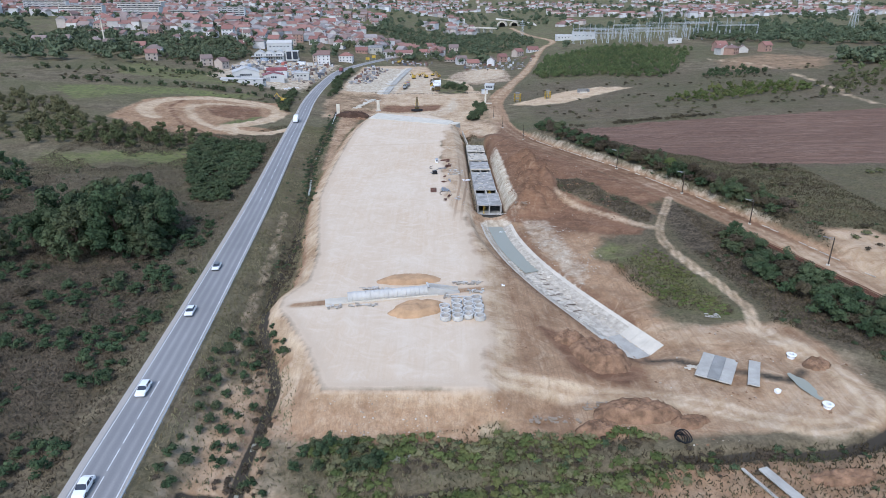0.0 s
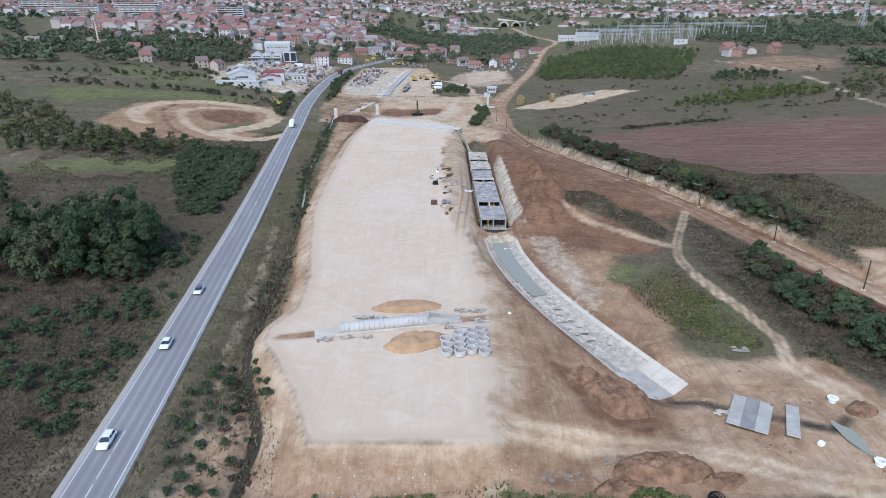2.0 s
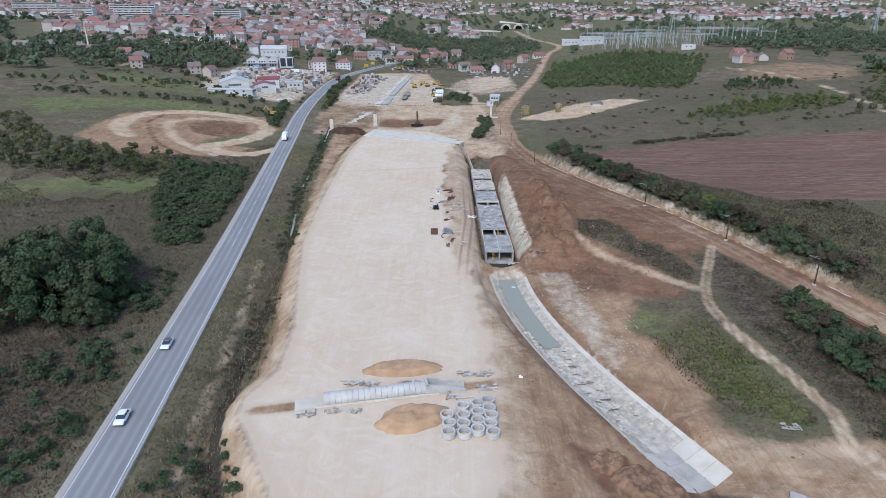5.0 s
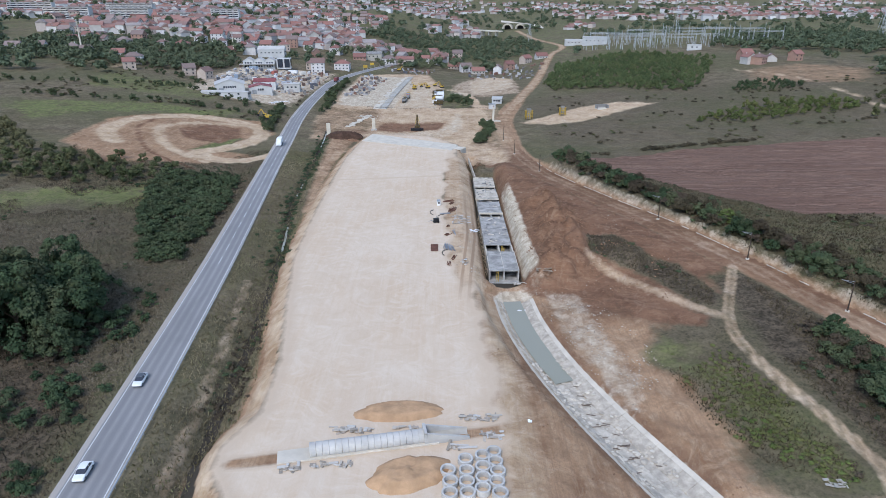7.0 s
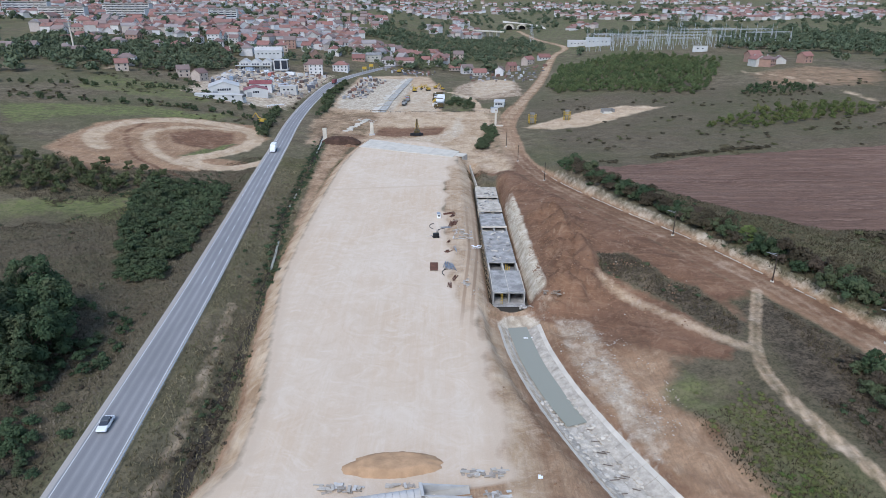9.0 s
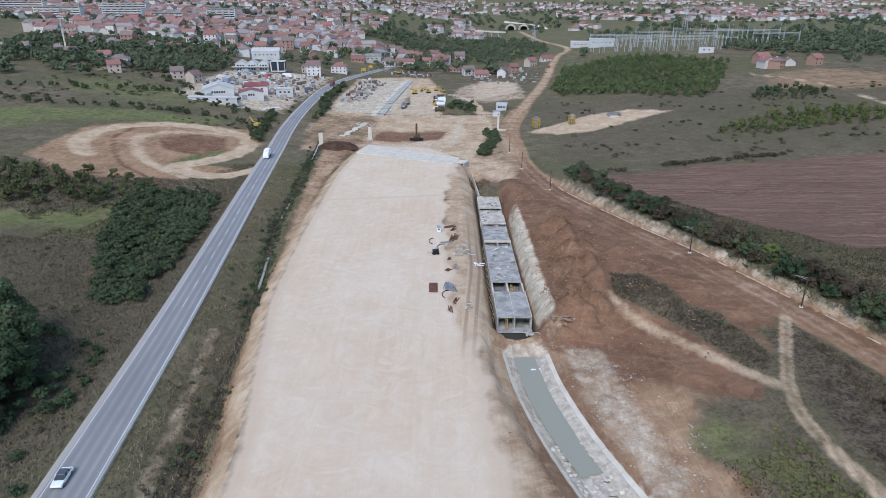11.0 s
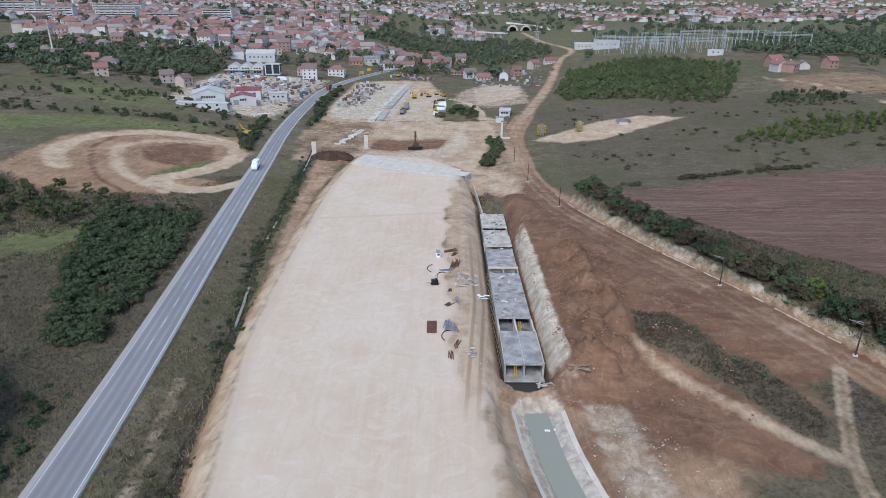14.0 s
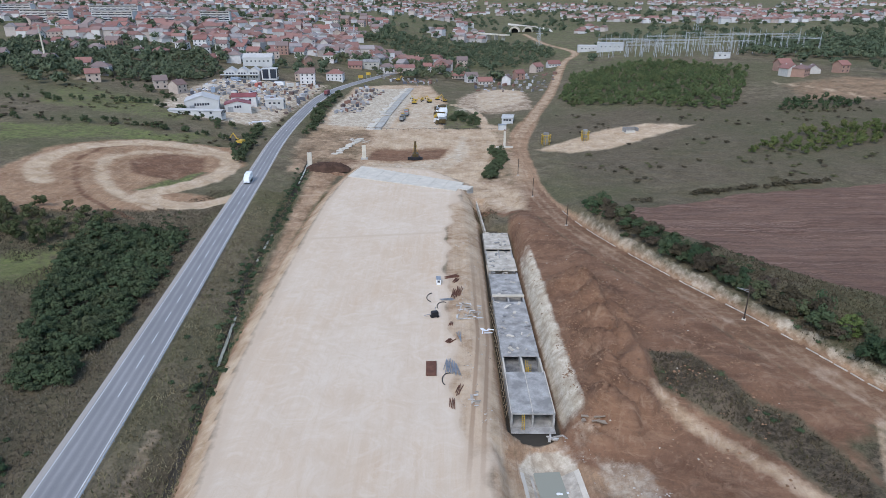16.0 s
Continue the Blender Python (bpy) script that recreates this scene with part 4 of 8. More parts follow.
def scatter(rng, shape, gap):
    """Random places in an outline, none nearer to another than the gap."""
    xs, ys = [p[0] for p in shape], [p[1] for p in shape]
    area = (max(xs) - min(xs)) * (max(ys) - min(ys))
    n = int(area / gap ** 2 * 2.6)
    x, y = rng.uniform(min(xs), max(xs), n), rng.uniform(min(ys), max(ys), n)
    keep = in_shape(x, y, shape) < 0
    out, cells = [], {}
    for a, b in zip(x[keep], y[keep]):
        c = (int(a // gap), int(b // gap))
        if all(math.dist((a, b), q) > gap for i in (-1, 0, 1) for j in (-1, 0, 1) for q in cells.get((c[0] + i, c[1] + j), ())):
            cells.setdefault(c, []).append((a, b))
            out.append((a, b))
    return out


def heights(places):
    x, y = np.array([p[0] for p in places]), np.array([p[1] for p in places])
    return on_mesh(x, y)


def thicket(name, places, templates, lo, hi, material, label, seed, category="thicket"):
    """Many crowns grown together: one object."""
    rng = np.random.default_rng(seed)
    if not places:
        return None
    zs, parts = heights(places), []
    for (x, y), z in zip(places, zs):
        co = templates[rng.integers(len(templates))]
        a, s = rng.uniform(0, 6.283), rng.uniform(lo, hi)
        c, n = math.cos(a) * s, math.sin(a) * s
        parts.append(np.stack([co[:, 0] * c - co[:, 1] * n + x, co[:, 0] * n + co[:, 1] * c + y, co[:, 2] * s * rng.uniform(0.8, 1.2) + z - 0.15], 1))
    co = np.concatenate(parts)
    ob = new(name, array_mesh(name, co, tris_for(len(co)), material, False))
    return tagged(ob, label, category, kind="stuff")


def in_wild(x, y, road=6.4, fill=5.5):
    """True where plants may stand: off the road, the fill, the tracks and the works."""
    z, d = shaped(x, y)
    ok = (d["road"] > road) & (d["fill"] > fill) & (d["corridor"] > 6.5) & (d["trench"] > 13) & (d["channel"] > d["channel_half"] + 2.5)
    for shape in (YARD, FIELD, TOWN_YARD, EAST_WORKS, PIT):
        ok &= in_shape(x, y, shape) > 0
    for track, half in ((LOOP_TRACK, 3.6), (LOOP_WEST, 5.0), (SIDE_TRACK, 3.5)):
        ok &= near_line(x, y, track)[0] > half
    ok &= ~((x > 18) & (x < 76) & (y > 160) & (y < 345) & (in_shape(x, y, HOLLOW) > 0))
    ok &= in_shape(x, y, [(40, 134), (70, 126), (86, 112), (86, 84), (36, 84)]) > 0
    ok &= ~((x > 10) & (x < 46) & (y > 88) & (y < 205) & (d["channel"] > 0) & (x < 30 + (y < 120) * 40))
    ok &= in_shape(x + 5 * np.sin(y * 0.19) + 3 * np.sin(x * 0.31), y + 5 * np.sin(x * 0.17) + 3 * np.sin(x * 0.43 + y * 0.2), MEADOW) > -3
    ok &= in_shape(x, y, FRONT_SLOPE) > 0
    ok &= in_shape(x, y, BARE_WEST) > 0
    ok &= in_shape(x, y, [(30, 205), (47, 176), (46, 158), (48, 144), (54, 131), (66, 124), (68, 116), (30, 116)]) > 0
    ok &= ~((x > 38) & (x < 130) & (y > 316) & (y < 362))
    ok &= in_shape(x, y, [(-100, 352), (-100, 395), (-108, 424), (-140, 424), (-180, 390), (-182, 340), (-150, 314), (-110, 330)]) > 0
    return ok


B_NEAR = [crown(40 + k, 3.6, 2.9, 410, 0.26, 0.0, 8) for k in range(5)]
T_MID = [crown(50 + k, 7.6, 8.0, 330, 0.66, 0.03, 11) for k in range(5)]
T_FAR = [crown(60 + k, 9.0, 8.0, 92, 1.25, 0.03, 5) for k in range(5)]
W_LOW = [crown(70 + k, 1.8, 0.7, 50, 0.2, 0.0, 2) for k in range(6)]


def line_places(rng, pts, gap, wide):
    out = []
    for (ax, ay), (bx, by) in zip(pts, pts[1:]):
        ln = math.dist((ax, ay), (bx, by))
        for k in range(max(1, int(ln / gap))):
            t = (k + rng.uniform(0, 1)) * gap / ln
            out.append((ax + (bx - ax) * t + rng.normal(0, wide), ay + (by - ay) * t + rng.normal(0, wide)))
    return out


def build_plants():
    rng = np.random.default_rng(7)
    # tall trees west of the road
    for x, y, k, s in ((-96, 171, 2, 1.58), (-106, 168, 0, 1.65), (-88, 177, 0, 1.52), (-101, 181, 2, 1.45), (-113, 174, 2, 1.39), (-92, 187, 0, 1.58), (-108, 188, 0, 1.52), (-119, 168, 1, 1.32), (-99, 196, 2, 1.25), (-86, 168, 1, 1.19), (-124, 160, 1, 1.06), (-116, 193, 0, 1.25)):
        plant(TREES[k], x, y, s, rng.uniform(0, 360), "broad dark green tree in a dense clump beside the road", "tree", "trees in the roadside clump")
    # woods and thickets
    thicket("thicket", scatter(rng, [(-110, 262), (-118, 288), (-120, 308), (-90, 309), (-84, 282), (-80, 240), (-81, 220), (-89, 216), (-100, 236)], 2.2), B_NEAR, 0.9, 1.6, M_LEAF, "dense green thicket of shrubs beside the road", 1)
    thicket("woodland", scatter(rng, [(-300, 380), (-225, 362), (-196, 342), (-180, 318), (-195, 296), (-240, 275), (-330, 300)], 6.2), T_MID, 0.5, 0.95, M_LEAF_OLIVE, "dark green broadleaf wood on the slope", 2, "wood")
    thicket("thicket", scatter(rng, [(-168, 308), (-120, 303), (-108, 312), (-122, 320), (-160, 318)], 5.2), T_MID, 0.4, 0.72, M_LEAF_OLIVE, "row of green bushes and young trees", 3)
    thicket("woodland", scatter(rng, [(-185, 318), (-150, 312), (-122, 304), (-124, 290), (-158, 280), (-205, 276)], 5.4), T_MID, 0.5, 0.9, M_LEAF_OLIVE, "dark green trees above the meadow", 24, "wood")
    thicket("woodland", scatter(rng, [(-240, 260), (-170, 250), (-150, 215), (-160, 165), (-240, 170), (-300, 220)], 6.0), T_MID, 0.5, 1.0, M_LEAF, "green broadleaf wood beside rough grass", 4, "wood")
    thicket("woodland", scatter(rng, [(82, 588), (87, 556), (142, 528), (178, 508), (203, 558), (250, 655), (226, 705), (190, 760), (112, 692)], 4.9), T_MID, 0.5, 0.85, M_LEAF_MID, "dense green wood below the substation", 5, "wood")
    thicket("thicket", scatter(rng, [(140, 402), (165, 397), (212, 412), (250, 424), (246, 452), (228, 450), (178, 437)], 4.4), T_MID, 0.35, 0.7, M_LEAF_LIGHT, "yellow-green bushes at the field's edge", 6)
    thicket("thicket", scatter(rng, [(200, 500), (225, 490), (255, 500), (250, 520), (215, 520)], 4.5), T_MID, 0.4, 0.7, M_LEAF, "green bushes on the dry slope", 8)
    thicket("woodland", scatter(rng, [(-420, 600), (-300, 585), (-225, 575), (-195, 600), (-190, 650), (-230, 720), (-420, 760)], 5.4), T_FAR, 0.6, 1.05, M_LEAF_FAR_HAZE, "dark trees between the houses", 9, "wood")
    thicket("woodland", scatter(rng, [(-70, 720), (-130, 760), (-120, 850), (-30, 880), (20, 800), (0, 740)], 7.5), T_FAR, 0.6, 1.0, M_LEAF_FAR_HAZE, "trees along the town road", 10, "wood")
    thicket("woodland", scatter(rng, [(-60, 885), (50, 812), (118, 850), (128, 960), (90, 1120), (-70, 1100), (-120, 960)], 9.0), T_FAR, 0.7, 1.2, M_LEAF_FAR_HAZE, "dark woods behind the last houses", 26, "wood")
    thicket("woodland", scatter(rng, [(280, 740), (420, 640), (520, 640), (520, 800), (330, 860)], 8.0), T_FAR, 0.8, 1.4, M_LEAF_FAR_HAZE, "tall dark trees behind the substation", 11, "wood")
    thicket("woodland", scatter(rng, [(300, 470), (330, 560), (420, 600), (620, 560), (620, 400), (360, 400)], 8.5), T_FAR, 0.35, 0.7, M_LEAF_MID, "green bushes and trees on the slope", 12, "wood")
    ditch = [q for q in DITCH if 208 < q[1] < 405]
    banks = [(a + off, b) for off in (-1.7, 1.6) for a, b in line_places(rng, ditch, 1.7, 0.7)]
    thicket("hedge", banks, W_LOW, 0.7, 1.7, M_LEAF, "green weeds and low bushes along the ditch", 28, "hedge")
    edge = line_places(rng, [(92, 341), (112, 346), (135, 350), (152, 353)], 1.6, 0.9) + line_places(rng, [(68, 330), (78, 335)], 2.0, 0.8)
    thicket("hedge", edge, W_LOW, 1.6, 2.8, M_LEAF_DRY, "low dark scrub along the far edge of the ploughed field", 29, "hedge")
    slope = scatter(rng, [(236, 400), (262, 396), (330, 402), (420, 470), (400, 520), (300, 470), (262, 450)], 6.5)
    thicket("thicket", slope, T_MID, 0.3, 0.65, M_LEAF_OLIVE, "olive bushes on the dry slope beside the track", 30)
    hedges = line_places(rng, [(-300, 470), (-264, 486), (-190, 508), (-150, 478), (-124, 464)], 3.6, 2.5) + line_places(rng, [(-260, 432), (-180, 448), (-112, 442)], 4.5, 1.8) + line_places(rng, [(-230, 560), (-190, 535), (-178, 515)], 4.0, 3.0) + line_places(rng, [(-190, 640), (-240, 590), (-245, 560)], 4.0, 6.0)
    thicket("hedge", hedges, T_MID, 0.3, 0.6, M_LEAF, "dark hedges between the meadows", 13, "hedge")
    verge = line_places(rng, [(-103, 405), (-109, 445), (-112, 478)], 2.0, 1.6) + line_places(rng, [(-82, 470), (-88, 540), (-84, 600)], 2.6, 2.0)
    verge += line_places(rng, [(17, 382), (20, 396), (25, 410), (24, 438)], 1.5, 1.6) + line_places(rng, [(2, 520), (8, 545), (14, 505)], 2.2, 3.0)
    thicket("hedge", verge, B_NEAR, 0.9, 1.7, M_LEAF, "green bushes along the road's verge", 14, "hedge")
    # bushes on top of the cut bank and in the scrub
    C = np.array([p for p in CORRIDOR if 166 < p[1] < 330])
    D = np.gradient(C, axis=0)
    D /= np.linalg.norm(D, axis=1)[:, None]
    rows = []
    for off, gap in ((9.3, 2.3), (12.0, 2.6), (15.0, 5.0)):
        side = C + np.stack([D[:, 1], -D[:, 0]], 1) * off
        rows += line_places(rng, [tuple(q) for q in side[:: 2]], gap, 0.9)
    for x, y in rows:
        k, dry = rng.integers(4), rng.random() < 0.45
        if math.hypot(x - 84.5, y - 227) < 3.2:
            continue
        plant((DRY_BUSHES if dry else BUSHES)[k], x, y, rng.uniform(0.8, 1.75), rng.uniform(0, 360), "leafy brownish bush in a hedge above the cut bank" if dry else "dark green bush in a hedge above the cut bank", "bush", "bushes of the bank hedge")
    plant(TREES[4], 84.5, 227, 0.66, 20, "round bright green tree in the bank hedge", "tree", "", 0.9)
    for x, y in scatter(rng, [(79, 171), (83.5, 170.5), (89, 157), (95.5, 139.5), (101, 122), (97, 108), (87, 118), (80, 145)], 2.2):
        k, dry = rng.integers(4), rng.random() < 0.35
        plant((DRY_BUSHES if dry else BUSHES)[k], x, y, rng.uniform(0.9, 1.6), rng.uniform(0, 360), "dark green bush in the scrub below the dirt road", "bush", "bushes of the scrub")
    plant(TREES[3], 83.4, 167, 0.72, 50, "small dark green tree in the scrub", "tree")
    for x, y in scatter(rng, [(-24, 85), (-12, 86), (-10, 81), (-14, 77), (-24, 79)], 2.2):
        plant(BUSHES[rng.integers(4)], x, y, rng.uniform(0.6, 0.95), rng.uniform(0, 360), "leafy green bush at the foot of the fill", "bush", "bushes at the foot of the fill")
    for x, y in scatter(rng, [(-74, 120), (-66, 160), (-78, 172), (-105, 150), (-110, 110), (-75, 92)], 8.0):
        plant((BUSHES if rng.random() < 0.6 else DRY_BUSHES)[rng.integers(4)], x, y, rng.uniform(0.5, 1.1), rng.uniform(0, 360), "low green bush in rough grass beside the road", "bush", "bushes in the roadside scrub", 0.7)
    # verge between the road and the fill, weeds, rough ground
    n = 8500
    x, y = rng.uniform(-150, 125, n), rng.uniform(64, 345, n)
    x = np.concatenate([x, rng.uniform(-48, -20, 1500), rng.uniform(-10, 60, 500), rng.uniform(45, 68, 500)])
    y = np.concatenate([y, rng.uniform(66, 200, 1500), rng.uniform(66, 88, 500), rng.uniform(125, 168, 500)])
    ok = in_wild(x, y, 6.4, np.where((x < -20) & (y > 112), 3.6, 8.0)) & (np.array([noise.noise(Vector((a * 0.05, b * 0.05, 3.0))) for a, b in zip(x, y)]) > -0.02)
    verge = shaped(x, y)[1]
    ok &= ~((verge["road_side"] > 0) & (verge["road"] < 40) & (x < 0) & (verge["ditch"] > 3.5) & (rng.random(len(x)) < 0.86))
    ok &= ~((x < 12) & (x > -30) & (y > 86) & (y < 96) & (rng.random(len(x)) < 0.8))
    ok &= ~((x < -22) & (x > -46) & (y < 108) & (rng.random(len(x)) < 0.35))
    ok &= in_shape(x, y, BARE_EAST) > 0
    ok &= (in_shape(x, y, FIELD_GREEN) > -2) | (rng.random(len(x)) < 0.25)
    ok &= ~((x > 38) & (x < 60) & (y > 118) & (y < 185) & (in_shape(x, y, WEEDS) > -1.5) & (rng.random(len(x)) < 0.93))
    ok &= ~((x < -60) & (rng.random(len(x)) < 0.4))
    ok &= ~((in_shape(x, y, HEATH_WEST) < 0) & (rng.random(len(x)) < 0.7))
    ok &= ~((in_shape(x, y, HOLLOW) < 0) & (rng.random(len(x)) < 0.6))
    pl = [(a, b) for a, b in zip(x[ok], y[ok])]
    green_spot = in_shape(np.array([q[0] for q in pl]), np.array([q[1] for q in pl]), WEEDS) < 2
    thicket("weeds", [q for q, g in zip(pl, green_spot) if g], W_LOW, 0.4, 0.9, M_WEED, "bright green weeds beside the dirt track", 18, "weeds")
    tufts = [q for q in scatter(rng, WEEDS, 1.05) if noise.noise(Vector((q[0] * 0.13, q[1] * 0.13, 2.0))) > -0.15]
    thicket("weeds", tufts, W_LOW, 0.5, 1.15, M_LEAF_LIGHT, "patch of fresh green weeds beside the dirt track", 31, "weeds")
    pl = [q for q, g in zip(pl, green_spot) if not g]
    half = int(len(pl) * 0.6)
    thicket("undergrowth", pl[:half], W_LOW, 0.5, 1.3, M_LEAF, "low green weeds and brambles on rough ground", 15, "weeds")
    thicket("undergrowth", pl[half:], W_LOW, 0.5, 1.2, M_LEAF_DRY, "low brown dry weeds on rough ground", 16, "weeds")
    band = scatter(rng, [(-22, 85), (-8, 88), (34, 89), (44, 84), (44, 79), (30, 74), (-20, 68)], 1.05)
    band = [q for q in band if noise.noise(Vector((q[0] * 0.11, q[1] * 0.16, 6.0))) > -0.22]
    thicket("reeds", band[::2], W_LOW, 0.8, 1.9, M_LEAF_LIGHT, "dense green weeds along the field drain", 19, "weeds")
    thicket("reeds", band[1::2], W_LOW, 0.8, 1.7, M_GRASS_PALE, "dense yellowing weeds along the field drain", 20, "weeds")
    west = scatter(rng, [(-62, 70), (-66, 150), (-74, 195), (-92, 205), (-150, 190), (-160, 110), (-115, 75)], 3.0)
    west = [q for q in west if noise.noise(Vector((q[0] * 0.045, q[1] * 0.06, 1.0))) > -0.06]
    side = scatter(rng, [(-43, 66), (-46, 96), (-49, 124), (-43, 134), (-39, 124), (-31, 112), (-29, 92), (-27, 66)], 2.4)
    side = [q for q in side if near_line(np.array([q[0]]), np.array([q[1]]), DITCH)[0][0] > 1.5]
    side = [q for q in side if noise.noise(Vector((q[0] * 0.12, q[1] * 0.09, 4.0))) > -0.12]
    thicket("brambles", side, B_NEAR, 0.4, 0.85, M_LEAF, "low green bushes between the road and the ditch", 27, "bushes")
    thicket("brambles", west, B_NEAR, 0.5, 1.15, M_LEAF, "low green bramble clumps in rough ground", 21, "bushes")
    # shrubs of the meadows beyond
    far = [(a, b) for a, b in zip(rng.uniform(58, 340, 900), rng.uniform(350, 530, 900))] + [(a, b) for a, b in zip(rng.uniform(-300, -100, 900), rng.uniform(425, 590, 900))] + [(a, b) for a, b in zip(rng.uniform(110, 200, 300), rng.uniform(140, 232, 300))]
    fx, fy = np.array([q[0] for q in far]), np.array([q[1] for q in far])
    ok = in_wild(fx, fy) & (np.array([noise.noise(Vector((a * 0.03, b * 0.05, 9.0))) for a, b in far]) > 0.1)
    far = [q for q, g in zip(far, ok) if g]
    thicket("shrubs", far[::2], W_LOW, 0.8, 2.4, M_LEAF_OLIVE, "scattered green shrubs on the meadows", 22, "bushes")
    thicket("shrubs", far[1::2], W_LOW, 1.0, 2.4, M_LEAF_DRY, "scattered brown shrubs on the meadows", 23, "bushes")
    # grass: pale on the verge of the road, brown on the heath, mixed elsewhere
    n = 430000
    x, y = rng.uniform(-170, 135, n), rng.uniform(64, 360, n)
    ok = in_wild(x, y, 5.4, 4.0) & (in_shape(x, y, BARE_EAST) > 0) & ~((x < -22) & (x > -46) & (y < 105) & (rng.random(n) < 0.45))
    x, y = x[ok], y[ok]
    z, d = on_mesh(x, y), shaped(x, y)[1]
    m = len(x)
    at = np.stack([x, y, z - 0.05], 1)
    a = rng.uniform(0, 6.283, m)
    w, h = rng.uniform(0.07, 0.19, m), rng.uniform(0.25, 0.8, m)
    side = np.stack([np.cos(a), np.sin(a), 0 * a], 1) * w[:, None]
    lean = np.stack([rng.normal(0, 0.3, m), rng.normal(0, 0.3, m), h], 1)
    co = np.stack([at - side, at + side, at + lean], 1)
    verge = (d["road_side"] > 0) & (x < 0)
    heath = ~verge & (x < 0)
    tan = heath & (in_shape(x, y, HEATH_WEST) < 2)
    heath &= ~tan
    for which, material, label in ((verge, M_GRASS_PALE, "pale dry grass on the verge between road and fill"), (heath, M_GRASS_BROWN, "brown dry grass on the heath beside the road"), (tan, M_GRASS_TAN, "greyish tan dry grass between trees and road"), (~verge & ~heath & ~tan, M_GRASS, "tufts of dry and green grass on rough ground")):
        part_co = co[which].reshape(-1, 3)
        tagged(new("dry_grass", array_mesh("dry_grass", part_co, tris_for(len(part_co)), material, False)), label, "grass", kind="stuff")
    # distant woods
    n = 4300
    x, y = rng.uniform(-1400, 1500, n), 520 + 2100 * rng.random(n) ** 1.6
    x = np.where(rng.random(n) < 0.5, x * 0.5, x)
    v = np.array([noise.noise(Vector((a * 0.006, b * 0.006, 8.0))) + 0.5 * noise.noise(Vector((a * 0.02, b * 0.02, 5.0))) for a, b in zip(x, y)])
    town = (x < 60) & (x > -900) & (y > 690)
    ok = (v > np.where(town, -0.1, -0.1)) & ~((x > -110) & (x < 78) & (y < 720)) & ~((x > 150) & (x < 320) & (y > 730) & (y < 900)) & (np.abs(x - np.interp(y, [500, 640, 900, 1050, 1300, 3000], [45, 84, 150, 135, 128, 128])) > 18)
    ok &= ~((x > 60) & (x < 275) & (y < 790))
    ok &= ~((x > 235) & (x < 325) & (y > 520) & (y < 655))
    ok &= ~((x < -100) & (x > -260) & (y < 660)) & ~((x > 60) & (x < 330) & (y < 530))
    thicket("distant_woods", [(a, b) for a, b in zip(x[ok], y[ok])], T_FAR, 0.8, 1.6, M_LEAF_FAR_HAZE, "distant dark green woods around the town", 17, "wood")


M_GRASS = leaf_mat("grass_blades", (0.042, 0.034, 0.021), (0.118, 0.093, 0.056), (0.078, 0.078, 0.036))
M_GRASS_PALE = leaf_mat("verge_grass", (0.11, 0.095, 0.052), (0.27, 0.225, 0.138), (0.125, 0.13, 0.06))
M_GRASS_TAN = leaf_mat("tan_grass", (0.095, 0.075, 0.055), (0.225, 0.182, 0.135), (0.12, 0.11, 0.07))
M_GRASS_BROWN = leaf_mat("heath_grass", (0.056, 0.045, 0.031), (0.155, 0.122, 0.083), (0.06, 0.062, 0.032))
build_plants()

# ---- building blocks for things ----
def block(bm, size, at=(0, 0, 0), turn=0.0, tilt=0.0, bevel=0.0, taper=1.0):
    """A box with its base at z of at; bevelled edges, a narrower top."""
    m = Matrix.Translation((at[0], at[1], at[2])) @ Euler((0, radians(tilt), radians(turn))).to_matrix().to_4x4() @ Matrix.Translation((0, 0, size[2] / 2)) @ Matrix.Diagonal((*size, 1))
    r = bmesh.ops.create_cube(bm, size=1.0)
    vs = r["verts"]
    if taper != 1.0:
        for v in vs:
            if v.co.z > 0:
                v.co.x *= taper
                v.co.y *= taper
    bmesh.ops.transform(bm, matrix=m, verts=vs)
    if bevel:
        es = list({e for v in vs for e in v.link_edges})
        bmesh.ops.bevel(bm, geom=es, offset=bevel, segments=1, affect="EDGES")
    return bm


def rod(bm, a, b, r, r2=None, seg=8):
    """A round bar from a to b."""
    a, b = Vector(a), Vector(b)
    d = b - a
    m = Matrix.Translation((a + b) / 2) @ d.to_track_quat("Z", "Y").to_matrix().to_4x4()
    bmesh.ops.create_cone(bm, segments=seg, radius1=r, radius2=r if r2 is None else r2, depth=d.length, matrix=m, cap_ends=True)
    return bm


def tube(bm, pts, r, seg=6):
    """One bent pipe through a row of points."""
    pts = [Vector(q) for q in pts]
    rings = []
    for k, q in enumerate(pts):
        d = pts[min(k + 1, len(pts) - 1)] - pts[max(k - 1, 0)]
        m = d.to_track_quat("Z", "Y").to_matrix()
        rings.append([bm.verts.new(q + m @ Vector((math.cos(6.28318 * i / seg) * r, math.sin(6.28318 * i / seg) * r, 0))) for i in range(seg)])
    for a, b in zip(rings, rings[1:]):
        for i in range(seg):
            bm.faces.new((a[i], a[(i + 1) % seg], b[(i + 1) % seg], b[i]))
    bm.faces.new(rings[0][::-1])
    bm.faces.new(rings[-1])
    return bm


